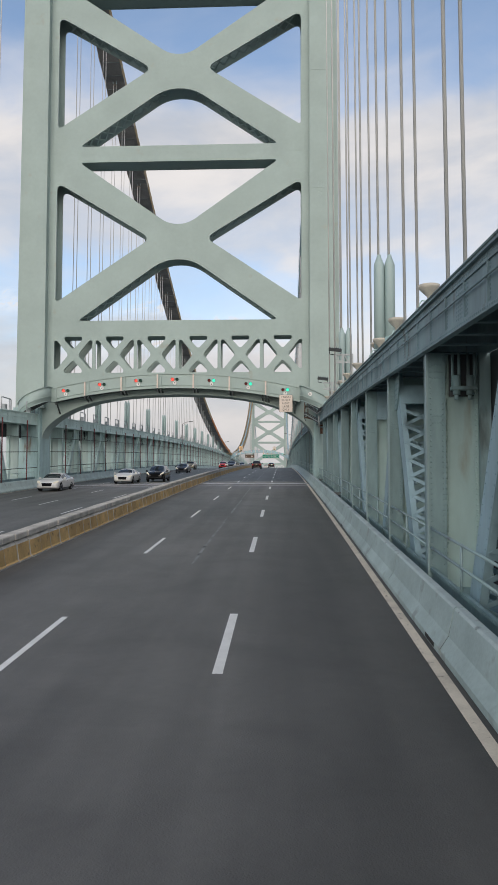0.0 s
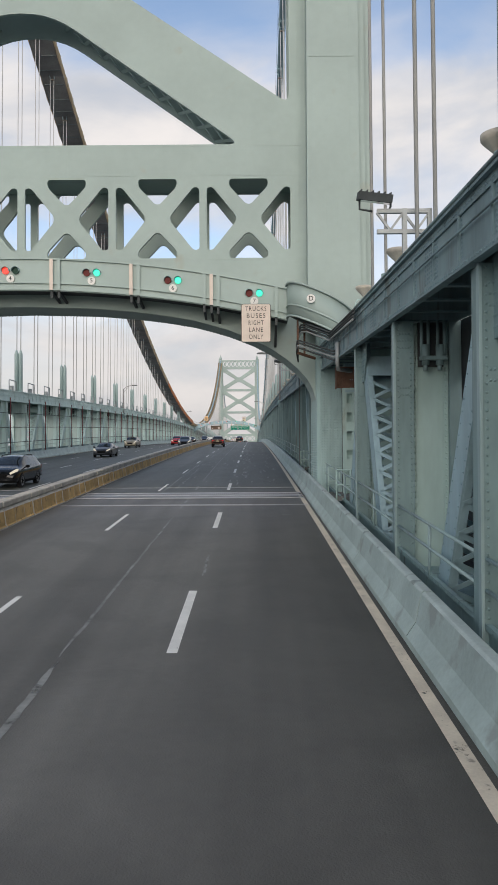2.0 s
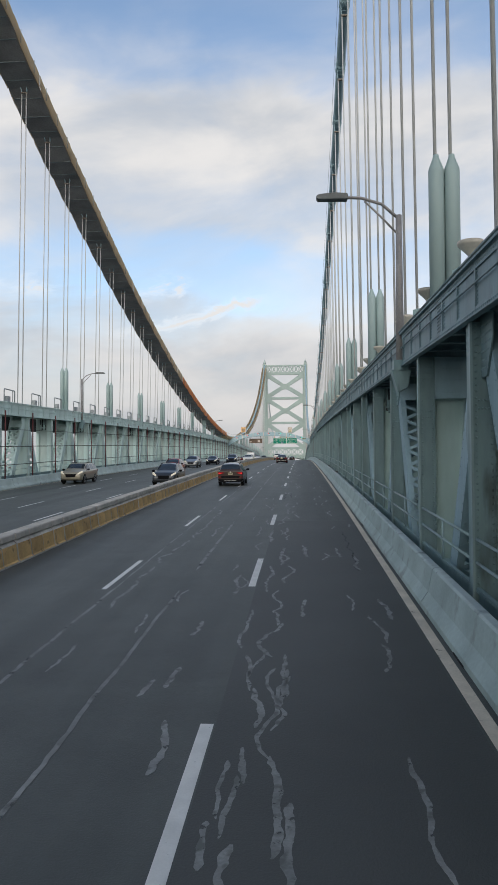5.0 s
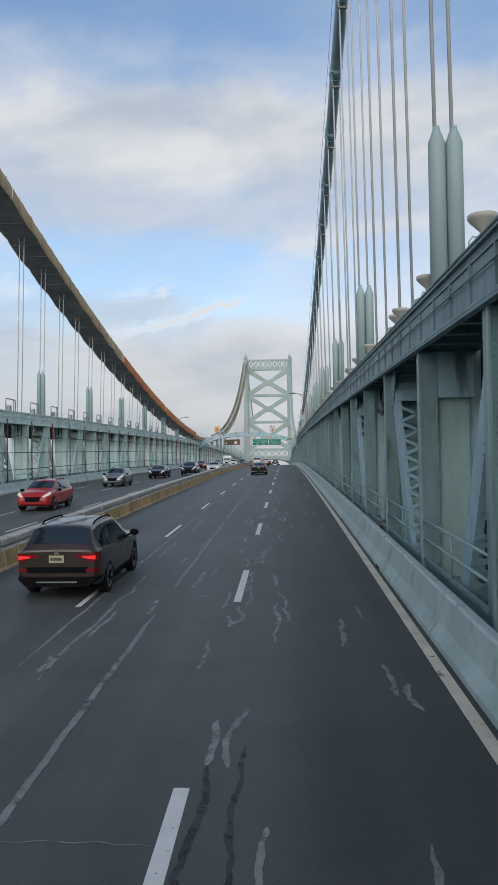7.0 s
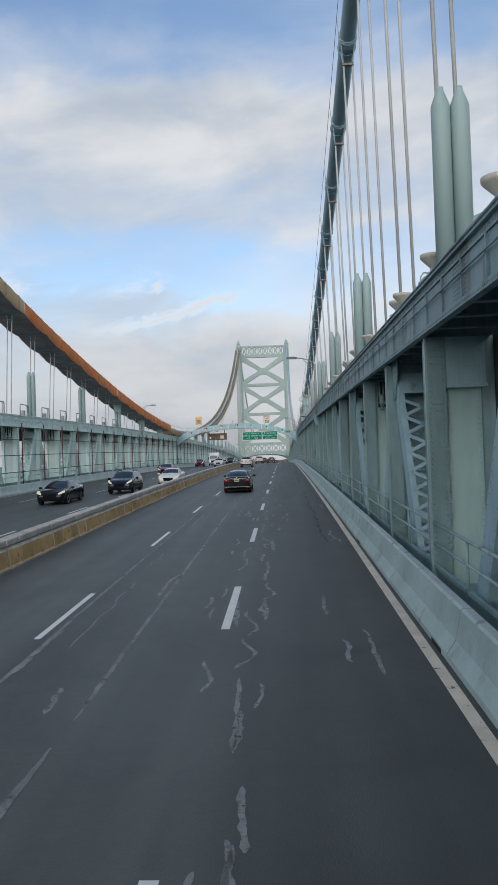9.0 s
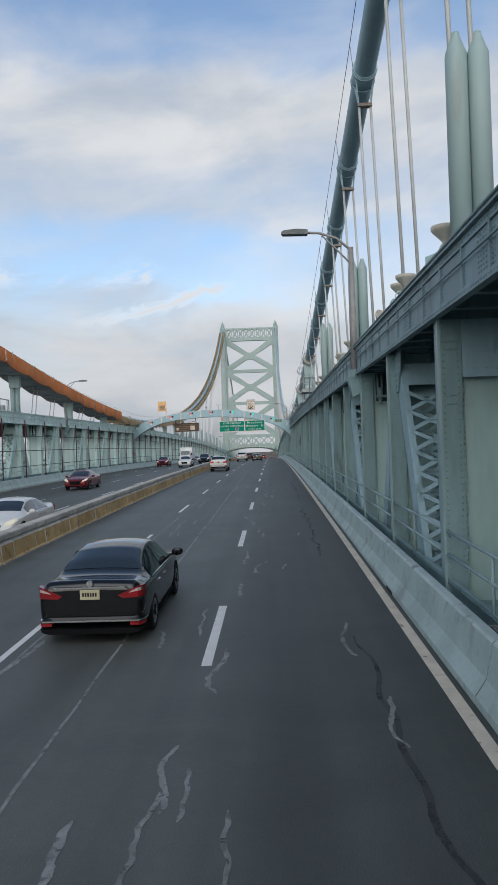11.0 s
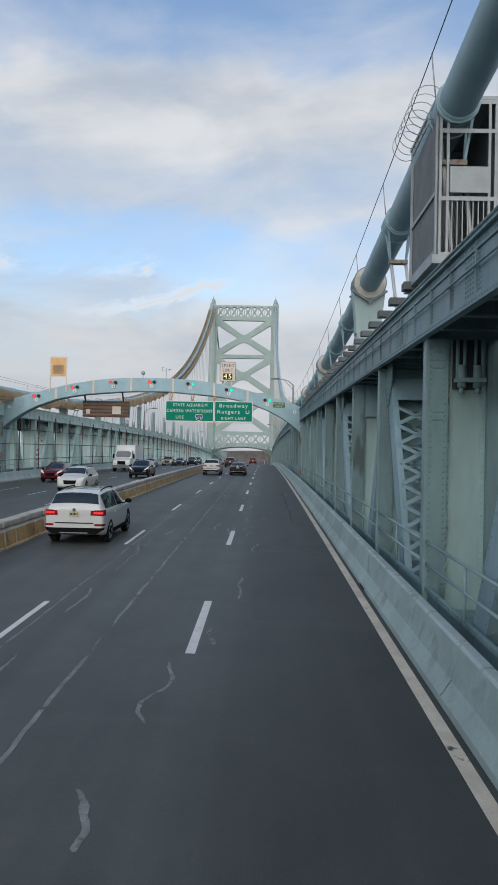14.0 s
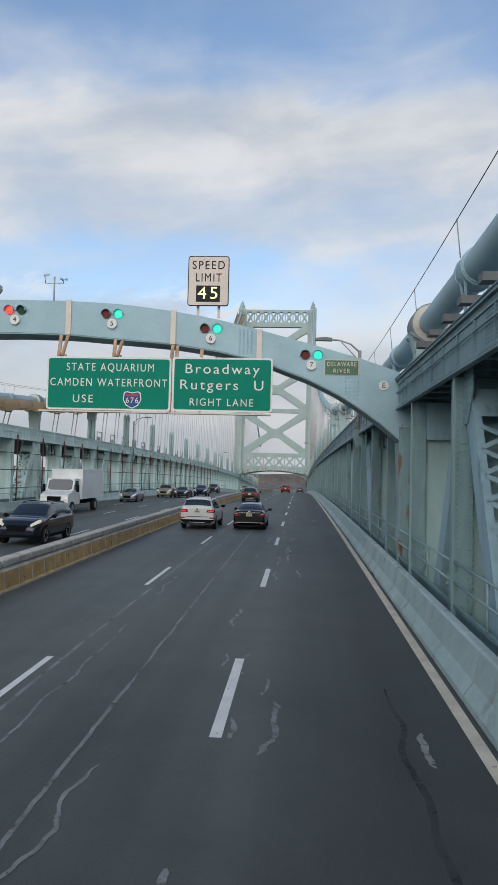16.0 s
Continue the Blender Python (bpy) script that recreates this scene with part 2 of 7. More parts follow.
def asphalt(name, colour):
    """Worn tarmac: fine grit, wheel-track bands along the lanes, broad patches and oil-dark blotches; the right lane is
    darkened, partly as painted shade.
    """
    m = material(name, colour, 0.58, vary=0.10, scale=0.10, fine=45, bump=0.35)
    n, l = m.node_tree.nodes, m.node_tree.links
    b_ = n["Principled BSDF"]
    old = b_.inputs["Base Color"].links[0].from_socket
    geo = n.new("ShaderNodeNewGeometry")
    mp = n.new("ShaderNodeMapping")
    mp.inputs["Scale"].default_value = (1.0, 0.02, 1.0)
    l.new(geo.outputs["Position"], mp.inputs["Vector"])
    band = n.new("ShaderNodeTexNoise")
    band.inputs["Scale"].default_value, band.inputs["Detail"].default_value = 1.15, 3.0
    l.new(mp.outputs["Vector"], band.inputs["Vector"])
    blot = n.new("ShaderNodeTexNoise")
    blot.inputs["Scale"].default_value, blot.inputs["Detail"].default_value, blot.inputs["Distortion"].default_value = 0.55, 6.0, 0.8
    l.new(geo.outputs["Position"], blot.inputs["Vector"])
    grit = n.new("ShaderNodeTexNoise")
    grit.inputs["Scale"].default_value, grit.inputs["Detail"].default_value = 7.0, 6.0
    l.new(geo.outputs["Position"], grit.inputs["Vector"])
    # right lane darker: part its own tone, part soft shade put into the colour
    sep = n.new("ShaderNodeSeparateXYZ")
    l.new(geo.outputs["Position"], sep.inputs["Vector"])
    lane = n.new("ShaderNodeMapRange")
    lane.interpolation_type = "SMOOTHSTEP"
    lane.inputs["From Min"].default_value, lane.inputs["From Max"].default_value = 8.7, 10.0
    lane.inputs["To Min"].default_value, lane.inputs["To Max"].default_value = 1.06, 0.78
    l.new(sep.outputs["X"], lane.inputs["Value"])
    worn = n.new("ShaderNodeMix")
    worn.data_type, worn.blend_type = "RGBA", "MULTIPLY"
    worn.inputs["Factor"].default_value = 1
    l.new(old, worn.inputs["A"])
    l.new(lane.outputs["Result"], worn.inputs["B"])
    old = worn.outputs["Result"]
    for src, lo, hi, p0, p1 in ((band, 0.80, 1.22, 0.32, 0.68), (blot, 0.86, 1.10, 0.30, 0.60), (grit, 0.95, 1.05, 0.3, 0.7)):
        r = n.new("ShaderNodeMapRange")
        r.inputs["From Min"].default_value, r.inputs["From Max"].default_value = p0, p1
        r.inputs["To Min"].default_value, r.inputs["To Max"].default_value = lo, hi
        l.new(src.outputs["Fac"], r.inputs["Value"])
        k = n.new("ShaderNodeMix")
        k.data_type, k.blend_type = "RGBA", "MULTIPLY"
        k.inputs["Factor"].default_value = 1
        l.new(old, k.inputs["A"])
        l.new(r.outputs["Result"], k.inputs["B"])
        old = k.outputs["Result"]
    l.new(old, b_.inputs["Base Color"])
    return m


ASPHALT = asphalt("asphalt", (0.081, 0.087, 0.079))
OLD_ASPHALT = asphalt("older_asphalt", (0.112, 0.107, 0.098))
PATCH = material("dark_asphalt_patch", (0.068, 0.070, 0.065), 0.6, vary=0.15, scale=0.4, fine=40, bump=0.3)
SEAM = material("seam_sealant", (0.255, 0.26, 0.25), 0.75, vary=0.3, scale=1.6, fine=12, bump=0.1, stain=(0.17, 0.172, 0.165), stain_at=0.6)
SEAL = material("crack_sealant", (0.275, 0.28, 0.27), 0.75, vary=0.3, scale=2.4, fine=30, bump=0.1, stain=(0.14, 0.142, 0.135), stain_at=0.54)
TAR = material("dark_tar", (0.040, 0.041, 0.042), 0.6, vary=0.3, scale=2, fine=20)
WHITE_LINE = material("white_road_paint", (0.80, 0.79, 0.75), 0.7, vary=0.08, scale=3, fine=40, stain=(0.36, 0.35, 0.33), stain_at=0.69)
EDGE_LINE = material("cream_edge_paint", (0.70, 0.615, 0.50), 0.75, vary=0.15, scale=2, fine=30, stain=(0.22, 0.19, 0.16), stain_at=0.66)
GRATE = material("worn_joint_steel", (0.38, 0.38, 0.40), 0.42, 0.5, vary=0.2, scale=3, fine=25)


def worn_through(m, scale, at, soft=0.06):
    """Paint or sealant rubbed away in spots, so that the road shows through."""
    n, l = m.node_tree.nodes, m.node_tree.links
    geo, q, r = n.new("ShaderNodeNewGeometry"), n.new("ShaderNodeTexNoise"), n.new("ShaderNodeMapRange")
    q.inputs["Scale"].default_value, q.inputs["Detail"].default_value, q.inputs["Roughness"].default_value = scale, 6.0, 0.65
    l.new(geo.outputs["Position"], q.inputs["Vector"])
    r.inputs["From Min"].default_value, r.inputs["From Max"].default_value = at, at + soft
    l.new(q.outputs["Fac"], r.inputs["Value"])
    t, x = n.new("ShaderNodeBsdfTransparent"), n.new("ShaderNodeMixShader")
    l.new(r.outputs["Result"], x.inputs["Fac"])
    l.new(n["Principled BSDF"].outputs["BSDF"], x.inputs[1])
    l.new(t.outputs["BSDF"], x.inputs[2])
    l.new(x.outputs["Shader"], n["Material Output"].inputs["Surface"])


worn_through(SEAL, 9.0, 0.58, 0.14)
worn_through(SEAM, 2.2, 0.54, 0.22)
worn_through(TAR, 3.0, 0.50, 0.2)
worn_through(WHITE_LINE, 9.0, 0.66)
worn_through(EDGE_LINE, 5.0, 0.62, 0.1)
TAN = material("tan_netting", (0.64, 0.53, 0.37), 0.9, vary=0.22, scale=0.6, fine=6, bump=0.2)
TIMBER = material("weathered_plank", (0.17, 0.175, 0.175), 0.85, vary=0.2, scale=2, fine=25)
ORANGE = material("orange_netting", (0.85, 0.40, 0.17), 0.9, vary=0.22, scale=0.5, fine=6, bump=0.2, stain=(0.58, 0.40, 0.20), stain_at=0.52)


def see_through(m, colour, share=0.5):
    """Thin cloth: part of the light comes through from behind."""
    n, l = m.node_tree.nodes, m.node_tree.links
    t = n.new("ShaderNodeBsdfTranslucent")
    t.inputs["Color"].default_value = (*colour, 1)
    x = n.new("ShaderNodeMixShader")
    x.inputs["Fac"].default_value = share
    out = n["Material Output"]
    l.new(n["Principled BSDF"].outputs["BSDF"], x.inputs[1])
    l.new(t.outputs["BSDF"], x.inputs[2])
    l.new(x.outputs["Shader"], out.inputs["Surface"])


see_through(ORANGE, (0.95, 0.50, 0.22), 0.6)
see_through(TAN, (0.88, 0.74, 0.54), 0.6)
UNDER = material("platform_underside", (0.33, 0.315, 0.30), 0.85, vary=0.25, scale=0.5, fine=8)
REDPIPE = material("red_pipe_paint", (0.17, 0.045, 0.045), 0.6, vary=0.2, scale=2, fine=14)
GREY = material("grey_galvanised", (0.36, 0.38, 0.38), 0.5, 0.2, vary=0.12, scale=2, fine=20)
RUSTY_GREY = material("rust_spotted_steel", (0.17, 0.18, 0.175), 0.65, vary=0.2, scale=2, fine=14, stain=(0.15, 0.09, 0.06), stain_at=0.64)
WATER = material("river_water", (0.05, 0.07, 0.08), 0.25, vary=0.2, scale=0.02, fine=0.4, bump=0.3)
LAND = material("far_land", (0.17, 0.145, 0.125), 0.9, vary=0.4, scale=0.01, fine=0.08)
BRICK = material("far_brick", (0.28, 0.13, 0.09), 0.9, vary=0.2, scale=0.1, fine=1.0)
OLIVE = material("faded_sign_green", (0.085, 0.17, 0.095), 0.7, vary=0.15, scale=4, fine=30, bump=0.03)
TAN_STEEL = material("tan_primed_steel", (0.46, 0.30, 0.18), 0.8, vary=0.3, scale=3, fine=22, bump=0.2, stain=(0.20, 0.11, 0.07), stain_at=0.62)
SIGN_GREEN = material("sign_green", (0.002, 0.205, 0.13), 0.6, spec=0.2, vary=0.05, scale=2, fine=20, bump=0.02)
SIGN_WHITE = material("sign_white", (0.72, 0.70, 0.66), 0.5, vary=0.04, scale=3, fine=30, bump=0.02)
SIGN_CREAM = material("sign_cream", (0.66, 0.56, 0.48), 0.5, vary=0.05, scale=3, fine=30, bump=0.02)
SIGN_ORANGE = material("sign_orange_back", (0.72, 0.42, 0.17), 0.5, vary=0.1, scale=3, fine=30, bump=0.02)
SIGN_BROWN = material("sign_louvre_brown", (0.20, 0.15, 0.11), 0.6, vary=0.15, scale=2, fine=20)
BLACK = material("black_paint", (0.013, 0.013, 0.014), 0.8, vary=0.1, scale=3, fine=30, bump=0)
BLUE = material("shield_blue", (0.008, 0.05, 0.21), 0.5, vary=0.05, bump=0)
RED = material("shield_red", (0.40, 0.03, 0.04), 0.5, vary=0.05, bump=0)
RED_ON, RED_OFF = glow("red_signal_lit", (1.0, 0.04, 0.02), 0.95), material("red_signal_unlit", (0.14, 0.018, 0.015), 0.45, bump=0, spec=0.2)
GREEN_ON, GREEN_OFF = glow("green_signal_lit", (0.01, 0.80, 0.50), 1.0), material("green_signal_unlit", (0.01, 0.05, 0.035), 0.45, bump=0, spec=0.2)
GLASS = material("tinted_car_glass", (0.018, 0.026, 0.032), 0.04, vary=0.05, bump=0, spec=0.8)
SPEED_ON = glow("speed_display_digits", (1.0, 0.85, 0.45), 1.1)

# ---------------------------------------------------------------- mesh helpers


def box(bm, x0, x1, y0, y1, z0, z1):
    v = [bm.verts.new(p) for p in ((x0, y0, z0), (x1, y0, z0), (x1, y1, z0), (x0, y1, z0), (x0, y0, z1), (x1, y0, z1), (x1, y1, z1), (x0, y1, z1))]
    for f in ((0, 3, 2, 1), (4, 5, 6, 7), (0, 1, 5, 4), (1, 2, 6, 5), (2, 3, 7, 6), (3, 0, 4, 7)):
        bm.faces.new([v[i] for i in f])


def bar(bm, a, b, w, h, up=(0, 0, 1)):
    """A square bar from a to b, w across and h along up."""
    a, b, up = Vector(a), Vector(b), Vector(up)
    d = (b - a).normalized()
    side = d.cross(up)
    side = side.normalized() if side.length > 1e-4 else Vector((1, 0, 0))
    up = side.cross(d)
    v = [bm.verts.new(p + side * sx * w / 2 + up * sz * h / 2) for p in (a, b) for sx, sz in ((-1, -1), (1, -1), (1, 1), (-1, 1))]
    for f in ((0, 1, 2, 3), (7, 6, 5, 4), (0, 4, 5, 1), (1, 5, 6, 2), (2, 6, 7, 3), (3, 7, 4, 0)):
        bm.faces.new([v[i] for i in f])


def tube(bm, a, b, r, seg=8, r2=None, caps=True):
    a, b = Vector(a), Vector(b)
    r2 = r if r2 is None else r2
    d = (b - a).normalized()
    s = d.orthogonal().normalized()
    u = d.cross(s)
    ring = lambda p, q: [bm.verts.new(p + (s * math.cos(2 * math.pi * i / seg) + u * math.sin(2 * math.pi * i / seg)) * q) for i in range(seg)]
    p, q = ring(a, r), ring(b, r2)
    for i in range(seg):
        f = bm.faces.new((p[i], p[(i + 1) % seg], q[(i + 1) % seg], q[i]))
        f.smooth = True
    if caps:
        bm.faces.new(p[::-1])
        bm.faces.new(q)


def sweep(bm, points, r, seg=8):
    """A round pipe along points."""
    points = [Vector(p) for p in points]
    rings = []
    s = None
    for i, p in enumerate(points):
        d = (points[min(i + 1, len(points) - 1)] - points[max(i - 1, 0)]).normalized()
        s = d.orthogonal().normalized() if s is None else (s - d * s.dot(d)).normalized()
        u = d.cross(s)
        rings.append([bm.verts.new(p + (s * math.cos(2 * math.pi * j / seg) + u * math.sin(2 * math.pi * j / seg)) * r) for j in range(seg)])
    for p, q in zip(rings, rings[1:]):
        for j in range(seg):
            bm.faces.new((p[j], p[(j + 1) % seg], q[(j + 1) % seg], q[j])).smooth = True
    bm.faces.new(rings[0][::-1])
    bm.faces.new(rings[-1])


def lathe(bm, profile, centre, seg=16):
    """Turns (radius, height) pairs about a vertical line."""
    c = Vector(centre)
    rings = [[bm.verts.new(c + Vector((r * math.cos(2 * math.pi * i / seg), r * math.sin(2 * math.pi * i / seg), z))) for i in range(seg)] for r, z in profile]
    for p, q in zip(rings, rings[1:]):
        for j in range(seg):
            bm.faces.new((p[j], p[(j + 1) % seg], q[(j + 1) % seg], q[j])).smooth = True
    bm.faces.new(rings[0][::-1])
    bm.faces.new(rings[-1])


def rounded(poly, r, steps=4):
    """The polygon with its corners rounded by r (a number or one for each corner)."""
    out = []
    n = len(poly)
    rs = r if isinstance(r, (list, tuple)) else [r] * n
    for i in range(n):
        p, a, b = Vector(poly[i]), Vector(poly[i - 1]), Vector(poly[(i + 1) % n])
        u, v = (a - p), (b - p)
        t = min(rs[i], u.length * 0.48, v.length * 0.48)
        if t < 1e-3:
            out.append(tuple(p))
            continue
        s, e = p + u.normalized() * t, p + v.normalized() * t
        for k in range(steps + 1):
            f = k / steps
            out.append(tuple(s * (1 - f) ** 2 + p * 2 * f * (1 - f) + e * f * f))
    return out


def plate(bm, outer, holes, y0, y1):
    """A flat plate in the XZ plane with holes cut through it, from y0 to y1."""
    loops = [outer, *holes]
    tris = tessellate_polygon([[Vector((x, z, 0)) for x, z in lp] for lp in loops])
    flat = [p for lp in loops for p in lp]
    front = [bm.verts.new((x, y0, z)) for x, z in flat]
    rear = [bm.verts.new((x, y1, z)) for x, z in flat]
    for t in tris:
        for vs in ([front[i] for i in t], [rear[i] for i in reversed(t)]):
            try:
                bm.faces.new(vs)
            except ValueError:
                pass
    k = 0
    for lp in loops:
        n = len(lp)
        for i in range(n):
            a, b = k + i, k + (i + 1) % n
            bm.faces.new((front[a], front[b], rear[b], rear[a]))
        k += n


def extrude_x(bm, profile, x0, x1):
    """A (y, z) outline drawn out from x0 to x1."""
    p = [bm.verts.new((x0, y, z)) for y, z in profile]
    q = [bm.verts.new((x1, y, z)) for y, z in profile]
    n = len(profile)
    for i in range(n):
        bm.faces.new((p[i], p[(i + 1) % n], q[(i + 1) % n], q[i]))
    bm.faces.new(p[::-1])
    bm.faces.new(q)


def extrude_y(bm, profile, y0, y1):
    """An (x, z) outline drawn out from y0 to y1."""
    p = [bm.verts.new((x, y0, z)) for x, z in profile]
    q = [bm.verts.new((x, y1, z)) for x, z in profile]
    n = len(profile)
    for i in range(n):
        bm.faces.new((p[i], p[(i + 1) % n], q[(i + 1) % n], q[i]))
    bm.faces.new(p[::-1])
    bm.faces.new(q)


def mesh(name, bm, *mats):
    bmesh.ops.recalc_face_normals(bm, faces=bm.faces)
    me = bpy.data.meshes.new(name)
    bm.to_mesh(me)
    bm.free()
    for m in mats:
        me.materials.append(m)
    return me


def part(name, bm, mat, parent, label=""):
    me = bm if isinstance(bm, bpy.types.Mesh) else mesh(name, bm, mat)
    ob = new(name, me)
    ob.parent = parent
    if label:
        tagged(ob, label)
    return ob


def thing(name, label, category, group="", kind="", at=None):
    ob = new(name)
    ob.empty_display_size = 0.2
    if at is not None:
        ob.matrix_basis = at
    return tagged(ob, label, category, group, kind)


def solid(name, bm, mat, label, category, group="", kind=""):
    return tagged(new(name, mesh(name, bm, mat)), label, category, group, kind)


def lettering(text, size, mat, parent, at, name="lettering", align="CENTER", width=None, bold=0.0):
    """Raised letters in the XZ plane, facing -Y, under a sign."""
    cu = bpy.data.curves.new("letters", "FONT")
    cu.body, cu.size, cu.align_x, cu.align_y, cu.extrude, cu.offset = text, size, align, "CENTER", 0.004, bold
    cu.space_character = 1.25 if len(text) > 1 else 1.0
    tmp = bpy.data.objects.new("letters", cu)
    me = bpy.data.meshes.new_from_object(tmp)
    bpy.data.objects.remove(tmp)
    if width:
        xs = [v.co.x for v in me.vertices]
        k = width / max(max(xs) - min(xs), 1e-6)
        for v in me.vertices:
            v.co.x *= k
    me.materials.append(mat)
    ob = new(name, me)
    ob.parent = parent
    ob.matrix_basis = pose(*at, 90, 0, 0)
    return ob


# ---------------------------------------------------------------- plan
SPAN = 505.5                 # tower to tower
MID = SPAN / 2
STEP = SPAN / 87             # truss panel
SLOPE = 8.435e-5
LANE = 3.366


def deck(y):
    """Height of the roadway along the bridge: a long crest, with straight approaches."""
    lo, hi = -110.0, SPAN + 110.0
    c = min(max(y, lo), hi)
    z = SLOPE * (MID ** 2 - (c - MID) ** 2)
    return z + (y - c) * (-2 * SLOPE * (c - MID)) * (1.0 if y < lo else 0.9)


def fall(x):
    """The roadway drops gently towards the far side."""
    return -0.02 * max(0.0, 2.0 - x)


def cable_z(y):
    """Height of the main cables."""
    if 0 <= y <= SPAN:
        u = abs(y - MID)
        return 13.6 + 7.3e-4 * u * u + 2.6e-9 * u ** 4 - 0.48 * math.exp(-((u / 60) ** 2))
    d = -y if y < 0 else y - SPAN
    top = 13.6 + 7.3e-4 * MID ** 2 + 2.6e-9 * MID ** 4
    return top - 0.36 * d + 2.6e-4 * d * d


def grade(y):
    return math.degrees(math.atan((deck(y + 1) - deck(y - 1)) / 2))

# ---------------------------------------------------------------- ground, road
bm = bmesh.new()
box(bm, -4500, 4500, -4500, 4500, -48, -47)
solid("water", bm, WATER, "wide grey river far below the bridge", "river", kind="structure")
bm = bmesh.new()
n = 60
for side in (0, 1):
    for i in range(n):
        x0, x1 = -4400 + i * 8800 / n, -4400 + (i + 1) * 8800 / n
        h0 = 14 + 16 * noise.noise((x0 * 0.0011, side * 9.1, 0)) + 9 * noise.noise((x0 * 0.006, 3.3, side))
        y = 1500 if side == 0 else -900
        box(bm, x0, x1, min(y, y + (2600 if side == 0 else -2600)), max(y, y + (2600 if side == 0 else -2600)), -47, -44)
solid("ground", bm, LAND, "low wooded river banks in the distance", "land", kind="structure")
bm = bmesh.new()
n = 220
ridge = [(-4400 + i * 8800 / n) for i in range(n + 1)]
tops = [(20 + 15 * noise.noise((x * 0.0012, 5.0, 0)) + 6 * noise.noise((x * 0.013, 1.0, 0)) + 3 * noise.noise((x * 0.06, 1.0, 2))) for x in ridge]
for i in range(n):
    q = [bm.verts.new(p) for p in ((ridge[i], 3000, -47), (ridge[i + 1], 3000, -47), (ridge[i + 1], 3060, tops[i + 1] - 24), (ridge[i], 3060, tops[i] - 24), (ridge[i], 3600, -47), (ridge[i + 1], 3600, -47))]
    bm.faces.new((q[0], q[1], q[2], q[3]))
    bm.faces.new((q[3], q[2], q[5], q[4]))
solid("backdrop_hills", bm, LAND, "low wooded hills along the horizon", "hills", kind="structure")

xs = [-12.45, -8.4, -5.05, -1.68, 2.0, 5.46, 8.8, 12.45]


def road_sheet(ys):
    bm = bmesh.new()
    rows_ = [[bm.verts.new((x, y, deck(y) + fall(x))) for x in xs] for y in ys]
    for a, b in zip(rows_, rows_[1:]):
        for i in range(len(xs) - 1):
            bm.faces.new((a[i], a[i + 1], b[i + 1], b[i]))
    low = [[bm.verts.new((x, y, deck(y) - 0.9)) for x in (-12.45, 12.45)] for y in ys]
    for i in range(len(ys) - 1):
        bm.faces.new((low[i][0], low[i + 1][0], low[i + 1][1], low[i][1]))
        bm.faces.new((rows_[i][0], rows_[i + 1][0], low[i + 1][0], low[i][0]))
        bm.faces.new((rows_[i][-1], low[i][1], low[i + 1][1], rows_[i + 1][-1]))
    return bm


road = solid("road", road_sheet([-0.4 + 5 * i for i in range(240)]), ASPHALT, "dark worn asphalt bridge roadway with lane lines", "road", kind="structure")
solid("road_approach", road_sheet([-420.4 + 5 * i for i in range(85)]), OLD_ASPHALT, "older brownish grey asphalt before the tower joint", "road", kind="structure")


def strip(bm, x, w, y0, y1, lift=0.005, bend=None):
    n = max(1, int((y1 - y0) / 5))
    prev = None
    for i in range(n + 1):
        y = y0 + (y1 - y0) * i / n
        row = [bm.verts.new((x + s * w / 2, y, deck(y) + fall(x + s * w / 2) + lift)) for s in (-1, 1)]
        if prev:
            bm.faces.new((prev[0], prev[1], row[1], row[0]))
        prev = row


LINES = (8.8, 5.465, -1.5, -4.9, -8.3)
ENDS = ((0, -54.1), (1, -41.8), (3, -18.6), (4, -6.4), (5, 6.1), (6, 18.2), (10, 65.5), (11, 77.7), (16, 134.5), (18, 158.1), (22, 204.6), (23, 216.9), (24, 228.9), (25, 241.4), (27, 265.2), (47, 505.2))
for x in LINES:
    for i in range(-2, 46):
        y1 = float(np.interp(i, [e[0] for e in ENDS], [e[1] for e in ENDS])) if i >= 0 else -54.1 + 12 * i
        y1 += {8.8: 0.0, 5.465: -0.4, -1.5: 2.0, -4.9: -3.0, -8.3: 1.5}[x]
        bm = bmesh.new()
        strip(bm, x, 0.16 if x > 8 else 0.12, y1 - 3.85, y1)
        part("lane_dash", bm, WHITE_LINE, road)
for x in (12.13, -12.1):
    bm = bmesh.new()
    strip(bm, x, 0.18, -120, 600)
    part("edge_line", bm, EDGE_LINE, road, "cream edge line, worn and dirty")

for x0, x1, y0, y1 in ((8.9, 12.0, 26.0, 51.3), (9.75, 11.9, 203.0, 213.5)):
    bm = bmesh.new()
    strip(bm, (x0 + x1) / 2, x1 - x0, y0, y1, 0.002)
    part("patch", bm, PATCH, road, "darker square-cut asphalt patch")

# ---------------------------------------------------------------- parapets beside the road
PROFILE = [(12.30, 0.012), (12.30, 0.12), (12.44, 0.33), (12.53, 0.765), (12.545, 0.785), (12.57, 0.80), (12.69, 0.80), (12.71, 0.785), (12.715, 0.76), (12.715, -0.1), (12.38, -0.1), (12.38, 0.012)]


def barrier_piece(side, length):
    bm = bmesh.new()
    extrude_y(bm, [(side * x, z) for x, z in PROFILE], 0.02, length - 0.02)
    me = mesh("barrier_segment", bm, *((BARRIER, BARRIER_EDGE) if side > 0 else (BARRIER_LIT, BARRIER_LIT)))
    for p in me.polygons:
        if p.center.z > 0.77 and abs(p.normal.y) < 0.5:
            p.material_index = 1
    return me


